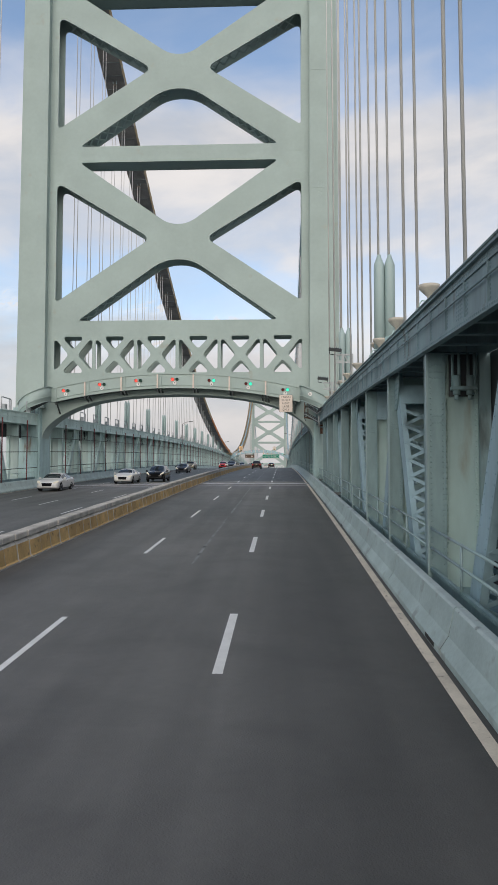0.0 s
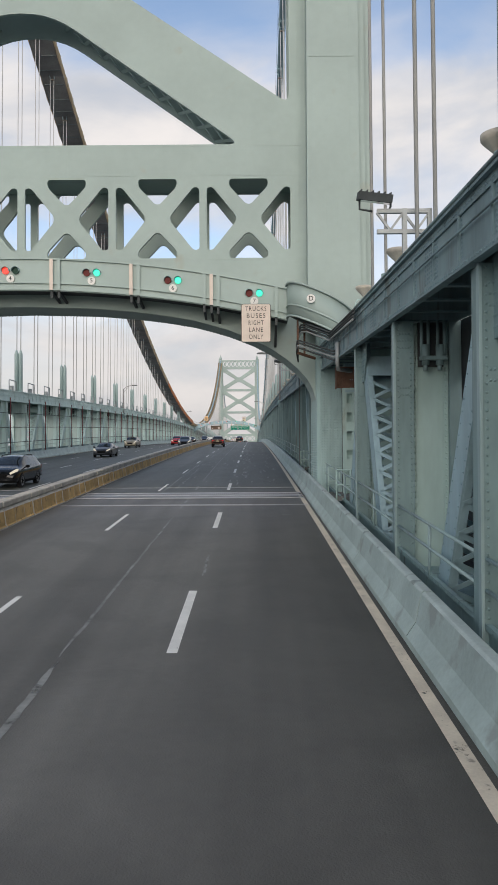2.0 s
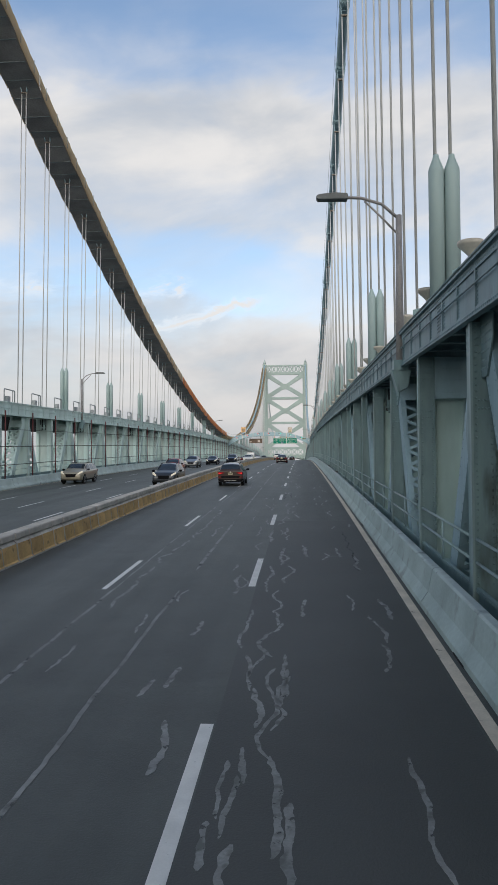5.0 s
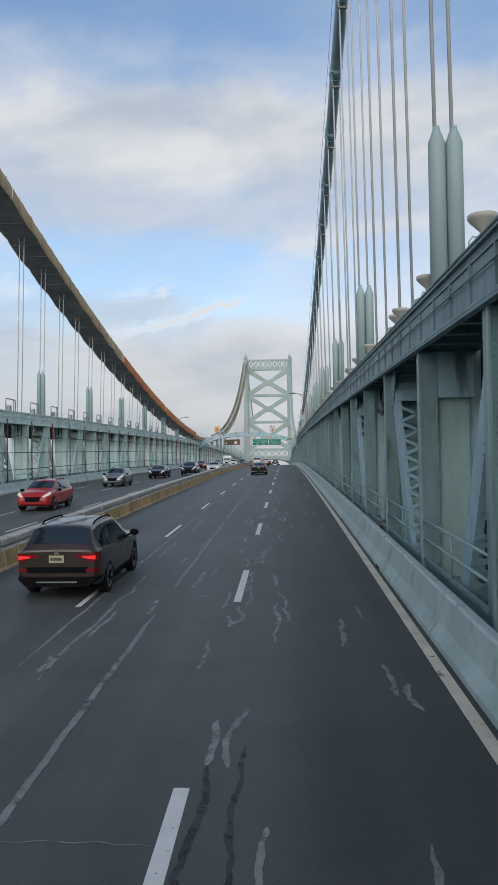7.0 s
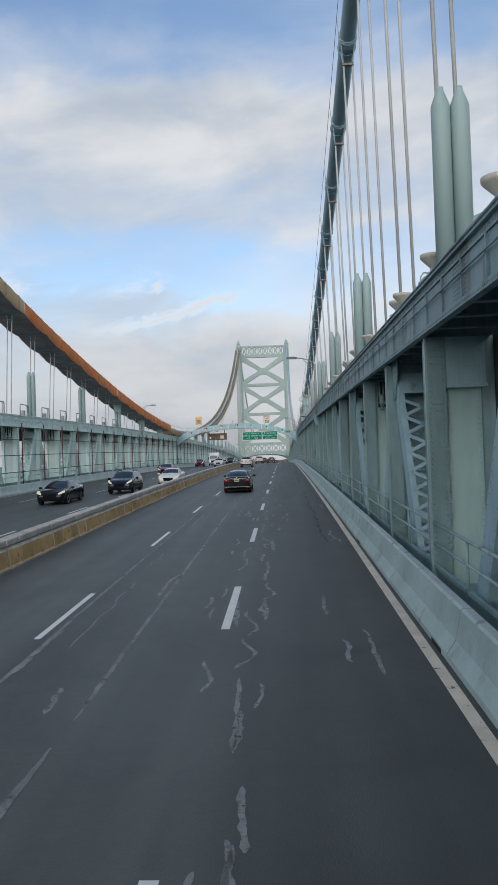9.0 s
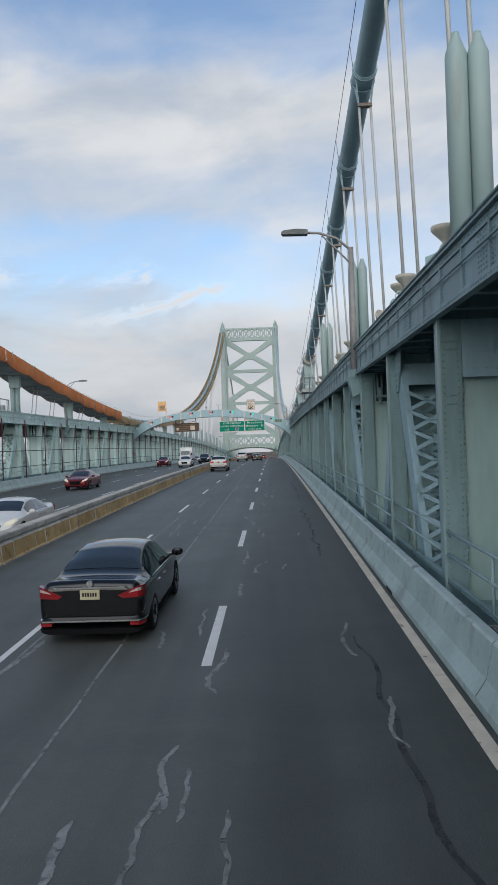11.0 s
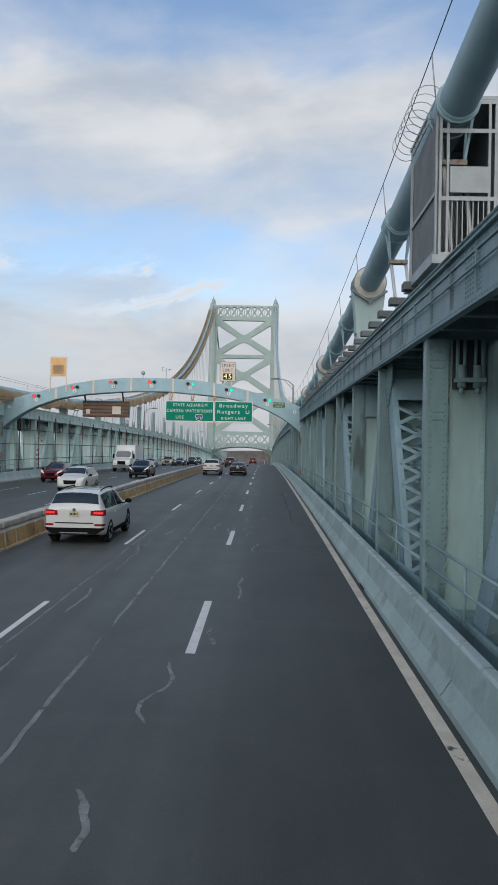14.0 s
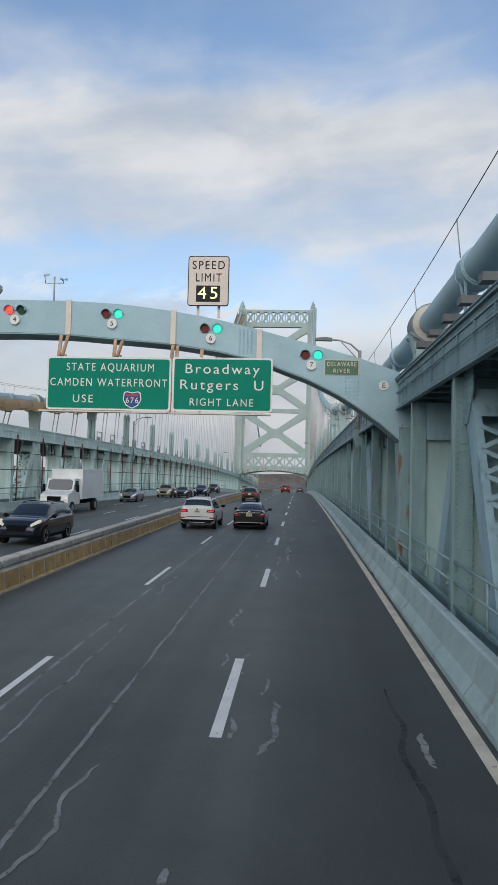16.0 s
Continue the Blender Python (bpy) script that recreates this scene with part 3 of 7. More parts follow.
gap_me = {}
for side in (1, -1):
    bm = bmesh.new()
    extrude_y(bm, [(side * x, z) for x, z in ((12.292, -0.02), (12.292, 0.055), (12.33, 0.055), (12.33, -0.02))], 0, 0.7)
    gap_me[side] = mesh("drain_gap", bm, BLACK)
for side in (1, -1):
    joint = bmesh.new()
    extrude_y(joint, [(side * (x + (0.012 if i < 6 else -0.012 if i < 10 else 0.0)), z - (0.012 if z > 0.7 else 0.0)) for i, (x, z) in enumerate(PROFILE)], -0.02, 0.02)
    joint_me = mesh("joint_filler", joint, BLACK)
    par = thing("concrete_parapet", "blue-grey painted concrete safety parapet along the bridge road", "barrier", kind="structure")
    me = barrier_piece(side, STEP)
    for k in range(-21, 106):
        y = k * STEP + 1.2
        ob = part("segment", me, None, par)
        ob.matrix_basis = pose(0, y, deck(y) + (fall(-12) if side < 0 else 0), grade(y + STEP / 2), 0, 0)
        if -16 < k < 46:
            ob = part("joint_filler", joint_me, None, par)
            ob.matrix_basis = pose(0, y, deck(y) + (fall(-12) if side < 0 else 0), grade(y), 0, 0)
        if -14 < k < 50 and side > 0 and (k * 7) % 5 < 2:
            ob = part("drain_gap", gap_me[side], None, par)
            ob.matrix_basis = pose(0, y + 1.3 + 0.9 * math.sin(k * 2.7), deck(y + 1.5) + (fall(-12) if side < 0 else 0), grade(y + 1.5), 0, 0)

    if side > 0:
        for y, wide in ((4.7, 1.0), (1.1, 2.6), (-0.8, 2.6), (-3.6, 1.3)):
            ob = part("joint_filler", joint_me, None, par, "open black joint in the parapet by the tower")
            ob.matrix_basis = pose(0, y, deck(y), grade(y), 0, 0) @ Matrix.Diagonal((1, wide, 1, 1))

# ---------------------------------------------------------------- movable median barrier
zip_bar = thing("movable_barrier", "movable concrete median barrier with ochre sides and grey caps", "barrier")
bm = bmesh.new()
extrude_y(bm, [(-0.33, 0), (0.33, 0), (0.33, 0.05), (0.285, 0.09), (0.235, 0.53), (0.13, 0.62), (0.13, 0.64), (0.20, 0.66), (0.20, 0.80), (0.17, 0.83), (-0.17, 0.83), (-0.20, 0.80), (-0.20, 0.66), (-0.13, 0.64), (-0.13, 0.62), (-0.235, 0.53), (-0.285, 0.09), (-0.33, 0.05)], 0.035, 0.965)
seg_me = mesh("segment", bm, MOVABLE, OCHRE)
for p in seg_me.polygons:
    if 0.06 < p.center.z < 0.40 and abs(p.normal.y) < 0.5:
        p.material_index = 1
far_bm = bmesh.new()
for i in range(-80, 440):
    y = i * 1.0
    if -58 <= i < 240:
        ob = part("segment", seg_me, None, zip_bar)
        ob.matrix_basis = pose(1.86 + 0.012 * math.sin(i * 1.7), y, deck(y), grade(y), 0, 0.25 * math.sin(i * 2.3))
    else:
        k0 = len(far_bm.verts)
        far_bm.from_mesh(seg_me)
        far_bm.verts.ensure_lookup_table()
        bmesh.ops.translate(far_bm, verts=far_bm.verts[k0:], vec=(1.86, y, deck(y)))
me = bpy.data.meshes.new("far_segment")
far_bm.to_mesh(me)
far_bm.free()
me.materials.append(MOVABLE)
me.materials.append(OCHRE)
tagged(part("far_segment", me, None, zip_bar), kind="stuff")

# ---------------------------------------------------------------- stiffening trusses
CHORD0, CHORD1 = 5.46, 6.40


def rivets(bm, a, b, n, out, r=0.022):
    a, b, out = Vector(a), Vector(b), Vector(out)
    d = (b - a).normalized()
    s = d.cross(out)
    for i in range(n):
        p = a + (b - a) * ((i + 0.5) / n)
        tip = bm.verts.new(p + out * r * 0.8)
        q = [bm.verts.new(p + (d * u + s * v) * r) for u, v in ((-1, -1), (1, -1), (1, 1), (-1, 1))]
        for j in range(4):
            bm.faces.new((q[j], q[(j + 1) % 4], tip))


def column_meshes(side):
    s = side
    paint = TRUSS if s > 0 else TRUSS_LIT
    X = lambda a, b: (min(s * a, s * b), max(s * a, s * b))
    post = bmesh.new()
    box(post, *X(13.04, 13.43), -0.22, 0.22, 0.0, CHORD0)
    for x in (13.10, 13.37):
        rivets(post, (s * x, -0.22, 0.7), (s * x, -0.22, CHORD0), 40, (0, -1, 0), 0.021)
    rivets(post, (s * 13.04, -0.05, 0.7), (s * 13.04, -0.05, CHORD0), 40, (-s, 0, 0), 0.024)
    for z in (3.9, 4.05, 4.9, 5.05, 5.2):
        rivets(post, (s * 13.12, -0.22, z), (s * 13.36, -0.22, z), 4, (0, -1, 0), 0.022)
    stile = bmesh.new()
    box(stile, *X(12.995, 13.04), -0.25, -0.14, 0.3, CHORD0)
    if s < 0:
        box(stile, *X(13.0, 13.04), 0.14, 0.24, 0.3, CHORD0)
    foot = bmesh.new()
    box(foot, *X(12.985, 13.46), -0.26, 0.26, 0.0, 0.42)
    box(foot, *X(12.965, 13.48), -0.28, 0.28, 0.0, 0.12)
    web = bmesh.new()
    box(web, *X(13.43, 14.19), -0.06, 0.06, -2.6, CHORD0)
    for a, x, b in ((13.432, 13.48, 13.53), (14.09, 14.14, 14.188)):
        box(web, *X(a, b), -0.085, -0.063, -2.6, CHORD0 - 0.01)
        rivets(web, (s * x, -0.085, 0.7), (s * x, -0.085, CHORD0), 40, (0, -1, 0), 0.021)
    rear = bmesh.new()
    box(rear, *X(14.19, 14.44), -0.22, 0.22, -2.6, CHORD0)
    gus = bmesh.new()
    plate(gus, [(-1.0, CHORD0 + 0.1), (0.55, CHORD0 + 0.1), (0.55, 4.9), (0.2, 4.45), (-0.55, 4.45), (-1.0, 5.1)], [], 0, 0.03)
    bmesh.ops.rotate(gus, verts=gus.verts, cent=(0, 0, 0), matrix=Matrix.Rotation(radians(90), 3, "Z"))
    bmesh.ops.translate(gus, verts=gus.verts, vec=(s * 13.235, 0, 0))
    for z in (4.6, 4.75, 4.9, 5.05, 5.2, 5.35):
        rivets(gus, (s * (13.235 if s < 0 else 13.205), -0.60 if z < 4.8 else -0.78 if z < 5.0 else -0.95, z), (s * (13.235 if s < 0 else 13.205), 0.4, z), 14, (-s, 0, 0), 0.024)
    pipe = bmesh.new()
    for x in (13.58, 13.72, 13.92, 14.06):
        tube(pipe, (s * x, -0.3, 4.62), (s * x, -0.3, CHORD0), 0.035, 8)
    for x in (13.66, 13.96):
        tube(pipe, (s * x, -0.3, 4.52), (s * x, -0.3, 4.95), 0.085, 10)
        tube(pipe, (s * x, -0.3, 4.40), (s * x, -0.3, 4.52), 0.05, 10)
    box(pipe, *X(13.54, 14.1), -0.42, -0.2, 4.62, 4.70)
    tie = bmesh.new()
    box(tie, *X(13.44, 14.26), -0.235, -0.09, 4.38, CHORD0 - 0.01)
    box(tie, *X(13.44, 14.28), -0.27, -0.237, 4.38, 4.46)
    for z in (4.55, 4.85, 5.15, 5.35):
        rivets(tie, (s * 13.6, -0.235, z), (s * 14.18, -0.235, z), 7, (0, -1, 0), 0.018)
    # flat dark panel on the web, standing in for the shade behind the sockets
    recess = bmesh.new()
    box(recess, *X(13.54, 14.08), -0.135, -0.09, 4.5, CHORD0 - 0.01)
    return [mesh("post", post, paint), mesh("edge_angle", stile, STILE if s > 0 else PLATE_LIT), mesh("foot_casting", foot, GANTRY_LEG if s > 0 else paint), mesh("web_plate", web, PLATE if s > 0 else PLATE_LIT), mesh("rear_post", rear, paint), mesh("gusset", gus, paint), mesh("rope_socket", pipe, paint), mesh("tie_plate", tie, DIAG if s > 0 else paint), mesh("socket_recess", recess, DARK)]


def diagonal_mesh(side, way):
    """A diagonal from the chord over this panel point down to the next one, and its lacing; way is +1 or -1 along the bridge."""
    bm, lace = bmesh.new(), bmesh.new()
    xi = 13.27
    a, b = Vector((0, 0, CHORD0 + 0.3)), Vector((0, way * STEP, -5.2))
    d = (b - a).normalized()
    up = Vector((1, 0, 0)).cross(d)
    for x in (xi, 14.36):
        bar(bm, (side * x, a.y, a.z), (side * x, b.y, b.z), 0.05, 0.60, up)
        for e in (-1, 1):
            q = up * e * 0.29
            xo = side * (x + (0.07 if x < 14 else -0.07))
            bar(bm, Vector((xo, a.y, a.z)) + q, Vector((xo, b.y, b.z)) + q, 0.12, 0.03, up)
            rivets(bm, Vector((side * (xi - 0.025), a.y, a.z)) + q * 0.8, Vector((side * (xi - 0.025), b.y, b.z)) + q * 0.8, 60, (-side, 0, 0), 0.02)
    L = (b - a).length
    n = 22
    for e in (-1, 1):
        q = up * e * 0.302
        for i in range(3, n):
            p0, p1 = a + d * (L * i / n) + q, a + d * (L * (i + 1) / n) + q
            bar(lace, (side * (xi + 0.03), p0.y, p0.z), (side * 14.33, p1.y, p1.z), 0.10, 0.014, up)
            bar(lace, (side * 14.33, p0.y, p0.z), (side * (xi + 0.03), p1.y, p1.z), 0.10, 0.014, up)
        p0, p1 = a + d * 0.85 + q, a + d * 1.5 + q
        bar(lace, (side * (xi + 14.36) / 2, p0.y, p0.z), (side * (xi + 14.36) / 2, p1.y, p1.z), 14.34 - xi, 0.016, up)
    return mesh("diagonal", bm, DIAG if side > 0 else TRUSS_LIT), mesh("lacing", lace, DIAG if side > 0 else TRUSS_LIT)


def chord_mesh(side):
    s = side
    X = lambda a, b: (min(s * a, s * b), max(s * a, s * b))
    bm = bmesh.new()
    L = STEP
    box(bm, *X(12.96, 13.02), 0, L, CHORD0, CHORD1)
    box(bm, *X(14.32, 14.38), 0, L, CHORD0, CHORD1)
    box(bm, *X(12.86, 14.48), 0, L, CHORD1, CHORD1 + 0.05)
    box(bm, *X(12.88, 12.96), 0, L, CHORD0, CHORD0 + 0.03)
    box(bm, *X(12.93, 12.96), 0, L, CHORD0 + 0.03, CHORD0 + 0.16)
    box(bm, *X(12.93, 12.96), 0, L, CHORD1 - 0.14, CHORD1)
    for i in range(4):
        y = L * (i + 0.5) / 4
        box(bm, *X(12.925, 12.96), y - 0.035, y + 0.035, CHORD0 + 0.03, CHORD1)
        for e in (-0.10, 0.10):
            rivets(bm, (s * 12.96, y + e, CHORD0 + 0.18), (s * 12.96, y + e, CHORD1 - 0.16), 9, (-s, 0, 0), 0.025)
    for i in range(7):
        rivets(bm, (s * 12.96, 2.0 + i * 0.13, CHORD0 + 0.18), (s * 12.96, 2.0 + i * 0.13, CHORD1 - 0.16), 8, (-s, 0, 0), 0.025)
    for i in range(4):
        y = L * (i + 0.5) / 4
        box(bm, *X(13.02, 14.32), y - 0.09, y + 0.09, CHORD0 + 0.08, CHORD0 + 0.11)
    tube(bm, (s * 12.90, 0, CHORD0 + 0.55), (s * 12.90, L, CHORD0 + 0.55), 0.02, 6)
    tube(bm, (s * 12.86, 0, CHORD1 + 0.08), (s * 12.86, L, CHORD1 + 0.08), 0.03, 6)
    for z in (CHORD0 + 0.09, CHORD1 - 0.07):
        rivets(bm, (s * 12.93, 0, z), (s * 12.93, L, z), 46, (-s, 0, 0), 0.025)
    return mesh("chord", bm, CHORD_PAINT if side > 0 else TRUSS_LIT)


def rail_mesh(side):
    s = side
    bm = bmesh.new()
    for z in (1.14, 1.56):
        tube(bm, (s * 13.07, 0.2, z), (s * 13.07, STEP - 0.2, z), 0.028, 8)
    for f in (0.5,):
        tube(bm, (s * 13.07, STEP * f, 0.6), (s * 13.07, STEP * f, 1.56), 0.028, 8)
    return mesh("handrail", bm, STILE if side > 0 else TRUSS_LIT)


def sill_mesh(side):
    s = side
    bm = bmesh.new()
    X = lambda a, b: (min(s * a, s * b), max(s * a, s * b))
    box(bm, *X(13.10, 13.13), 0, STEP, -0.2, 0.70)
    box(bm, *X(13.05, 13.10), 0, STEP, 0.62, 0.70)
    box(bm, *X(13.13, 14.5), 0, STEP, 0.18, 0.24)
    rivets(bm, (s * 13.05, 0, 0.66), (s * 13.05, STEP, 0.65), 30, (-s, 0, 0), 0.015)
    return mesh("sill_beam", bm, TRUSS)


for side in (1, -1):
    tr = thing("stiffening_truss", "riveted blue-green steel stiffening truss with laced diagonals", "bridge truss")
    post, stile, foot, web, rear, gus, pipe, tie, recess = column_meshes(side)
    down, upw = diagonal_mesh(side, 1), diagonal_mesh(side, -1)
    chord, rail, sill = chord_mesh(side), rail_mesh(side), sill_mesh(side)
    for k in range(-17, 104):
        y = k * STEP
        z = deck(y)
        at, tilt = pose(0, y, z), pose(0, y, z, math.degrees(math.atan2(deck(y + STEP) - z, STEP)), 0, 0)
        if k not in (0, 87):
            for me in (post, stile, foot, web, rear) if k != -1 else (web, rear):
                part(me.name, me, None, tr).matrix_basis = at
        far_off = k > 60
        part("chord", chord, None, tr).matrix_basis = tilt
        if k % 2 == 0 and k != 0:
            for flange, lacing in (down, upw):
                dg = part("diagonal", flange, None, tr)
                dg.matrix_basis = at
                if not far_off:
                    tagged(part("lacing", lacing, None, dg), kind="stuff")
            if not far_off:
                part("gusset", gus, None, tr).matrix_basis = at
        elif not far_off:
            if abs(k) % 6 == 1:
                part("tie_plate", tie, None, tr).matrix_basis = at
            else:
                part("rope_socket", pipe, None, tr).matrix_basis = at
                part("socket_recess", recess, None, tr, "dark panel standing in for shade behind the rope sockets").matrix_basis = at
        if not far_off:
            part("handrail", rail, None, tr).matrix_basis = tilt
        part("sill_beam", sill, None, tr).matrix_basis = tilt
    bm = bmesh.new()
    for i in range(-100, 620, 10):
        a = (i, deck(i) - 0.1)
        b = (i + 10, deck(i + 10) - 0.1)
        v = []
        for y, z in (a, b):
            for x, dz in ((14.5, 0), (20.5, 0), (20.5, -0.5), (14.5, -0.5)):
                v.append(bm.verts.new((side * x, y, z + dz)))
        for j in range(4):
            bm.faces.new((v[j], v[(j + 1) % 4], v[4 + (j + 1) % 4], v[4 + j]))
    # added dark strip behind the chord that keeps outside light off the truss
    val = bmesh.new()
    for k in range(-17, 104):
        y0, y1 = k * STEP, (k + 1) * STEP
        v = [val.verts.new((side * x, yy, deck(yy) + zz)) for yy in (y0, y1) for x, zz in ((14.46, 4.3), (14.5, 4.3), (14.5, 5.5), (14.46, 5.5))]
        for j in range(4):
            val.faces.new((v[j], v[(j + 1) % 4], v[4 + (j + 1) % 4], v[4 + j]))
    # screens added outside the trusses; the dark right one blackens the lacing gaps
    scr = bmesh.new()
    top = 4.75 if side > 0 else 1.1
    for k in range(-17, 104):
        y0, y1 = k * STEP, (k + 1) * STEP
        v = [scr.verts.new((side * x, yy, deck(yy) + zz)) for yy in (y0, y1) for x, zz in ((15.3, -0.5), (15.4, -0.5), (15.4, top), (15.3, top))]
        for j in range(4):
            scr.faces.new((v[j], v[(j + 1) % 4], v[4 + (j + 1) % 4], v[4 + j]))
    solid("track_screen", scr, DARK if side > 0 else SCREEN, "dark wall added outside the truss to darken its gaps" if side > 0 else "low pale green screen panels added outside the far truss", "screen wall", kind="structure")
    solid("rear_chord_web", val, DARK, "added dark strip behind the truss chord that blocks outside light", "bridge truss", kind="structure")
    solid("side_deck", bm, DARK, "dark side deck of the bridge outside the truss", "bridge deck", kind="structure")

# ---------------------------------------------------------------- towers


def portal_lattice(x_half, z0, z1, bays):
    holes = []
    w = 2 * x_half / bays
    mid, hh = (z0 + z1) / 2, (z1 - z0) / 2
    for i in range(bays):
        c = -x_half + w * (i + 0.5)
        e = w / 2 - 0.16
        t = 0.30
        for sgn in (1, -1):
            holes.append(rounded([(c - e * 0.46, mid + sgn * hh), (c + e * 0.46, mid + sgn * hh), (c + e * 0.46, mid + sgn * (hh - 0.32)), (c + 0.10, mid + sgn * 0.62), (c - 0.10, mid + sgn * 0.62), (c - e * 0.46, mid + sgn * (hh - 0.32))], 0.12, 2))
            holes.append(rounded([(c + sgn * e, mid + hh * 0.78), (c + sgn * e, mid - hh * 0.78), (c + sgn * (e - 0.25), mid - hh * 0.80), (c + sgn * 0.55, mid - 0.12), (c + sgn * 0.55, mid + 0.12), (c + sgn * (e - 0.25), mid + hh * 0.80)], 0.12, 2))
    return holes


def x_panel(z0, z1, zc):
    """Four openings round a crossing of two diagonals."""
    h = []
    for s in (1, -1):
        h.append(rounded([(s * 11.65, z1 - 1.9), (s * 11.65, z0 + 1.75), (s * 2.6, zc)], [0.9, 0.5, 0.9], 5))
    h.append(rounded([(-9.5, z1), (9.5, z1), (0.9, zc + 1.35), (-0.9, zc + 1.35)], [0.5, 0.5, 1.6, 1.6], 5))
    h.append(rounded([(-9.5, z0), (9.5, z0), (1.3, zc - 2.05), (-1.3, zc - 2.05)], [0.5, 0.5, 1.9, 1.9], 5))
    return h


ARCH = ((0, 8.28), (3, 8.2), (4.9, 8.04), (6.2, 7.87), (7.5, 7.64), (8.9, 7.25), (10.0, 6.82), (10.9, 6.35), (11.5, 5.93), (12.0, 5.50), (12.4, 5.03), (12.6, 4.65), (12.74, 4.15))


def arch_low(x):
    """Underside of the portal arch."""
    return float(np.interp(abs(x), [p[0] for p in ARCH], [p[1] for p in ARCH]))


def ribbon(bm, xs, sections):
    """Joins (y, z) outlines, one for each x, into one closed strip."""
    rings = [[bm.verts.new((x, y, z)) for y, z in sec] for x, sec in zip(xs, sections)]
    for p, q in zip(rings, rings[1:]):
        n = len(p)
        for j in range(n):
            bm.faces.new((p[j], p[(j + 1) % n], q[(j + 1) % n], q[j]))
    bm.faces.new(rings[0][::-1])
    bm.faces.new(rings[-1])


def tower(y):
    tw = thing("bridge_tower", "tall pale green riveted steel suspension bridge tower", "bridge tower", "bridge towers", at=pose(0, y - 0.7, 0))
    xs_ = [-12.74] + [-12.6 + 0.1 * i for i in range(20)] + [-10.6 + 21.2 * i / 40 for i in range(41)] + [10.7 + 0.1 * i for i in range(20)] + [12.74]
    for s in (1, -1):
        bm = bmesh.new()
        for x0, x1, y0, y1 in ((12.42, 14.62, -1.75, 1.75), (12.6, 14.88, -1.58, 1.58), (12.6, 15.16, -1.36, 1.36)):
            a = [bm.verts.new((s * x, yy, 7.0)) for x, yy in ((x0 - 0.06, y0), (x1, y0), (x1, y1), (x0 - 0.06, y1))]
            b = [bm.verts.new((s * x, yy, 70.6)) for x, yy in ((x0, y0), (x1 - 0.3, y0), (x1 - 0.3, y1), (x0, y1))]
            for i in range(4):
                bm.faces.new((a[i], a[(i + 1) % 4], b[(i + 1) % 4], b[i]))
            bm.faces.new(b)
            bm.faces.new(a[::-1])
        for zz in (18.7, 27.5, 38.8, 50.0, 61.3):
            box(bm, *sorted((s * 12.44, s * 14.3)), -1.765, -1.74, zz, zz + 0.04)
        for x in (12.52, 14.18):
            rivets(bm, (s * x, -1.75, 7.2), (s * x, -1.75, 40), 210, (0, -1, 0), 0.016)
        for x in (13.2, 13.35, 13.5, 13.65):
            for z0 in (11.4, 26.7):
                rivets(bm, (s * x, -1.75, z0), (s * x, -1.75, z0 + 1.4), 12, (0, -1, 0), 0.02)
        part("leg", bm, TOWER, tw)
        bm = bmesh.new()
        for x0, x1, yh in ((12.73, 15.3, 1.58), (12.88, 14.9, 1.75)):
            box(bm, *sorted((s * x0, s * x1)), -yh, yh, -45, 7.05)
        for i in range(58):
            z0 = 0.6 + i * 0.108
            rivets(bm, (s * 12.73, -1.55, z0), (s * 12.73, 1.5, z0), 20, (-s, 0, 0), 0.034)
            rivets(bm, (s * 12.88, -1.73, z0), (s * 12.88, -1.60, z0), 1, (-s, 0, 0), 0.03)
        for x in (12.95, 13.05, 13.16, 13.30, 13.44, 13.58, 13.72, 13.86, 14.2):
            rivets(bm, (s * x, -1.75, 0.5), (s * x, -1.75, 6.9), 56, (0, -1, 0), 0.027)
        for zz in (1.6, 3.55, 4.15):
            box(bm, *sorted((s * 12.722, s * 12.73)), -1.58, 1.58, zz, zz + 0.03)
            box(bm, *sorted((s * 12.88, s * 14.6)), -1.765, -1.75, zz, zz + 0.025)
        part("leg_base", bm, LEG, tw, "blue-green lower leg with dense rivet rows")
        bm = bmesh.new()
        lathe(bm, [(0.9, 70.6), (0.95, 71.5), (0.6, 71.9), (0.55, 72.6), (0.25, 72.9), (0.2, 73.5), (0.06, 73.6), (0.05, 74.3)], (s * 13.5, 0, 0), 10)
        for i in range(6):
            tube(bm, (s * 13.5 + 0.8 * math.cos(i), 0.8 * math.sin(i), 71.4), (s * 13.5 + 0.8 * math.cos(i), 0.8 * math.sin(i), 72.5), 0.05, 5)
        part("finial", bm, TOWER, tw)
    for y0, y1 in ((-1.0, -0.86), (0.86, 1.0)):
        bm = bmesh.new()
        outer = [(-12.4, 70), (-12.4, 8.6)] + [(x, 9.9 - 0.0128 * x * x) for x in range(-12, 13, 1)] + [(12.4, 8.6), (12.4, 70)]
        holes = portal_lattice(11.85, 10.35, 13.8, 6) + x_panel(15.3, 30.6, 23.15) + x_panel(32.15, 47.0, 39.75) + x_panel(48.6, 63.4, 55.9) + portal_lattice(11.85, 65.2, 69.2, 8)
        plate(bm, outer, holes, y0, y1)
        part("bracing_plate", bm, TOWER, tw)
    bm = bmesh.new()
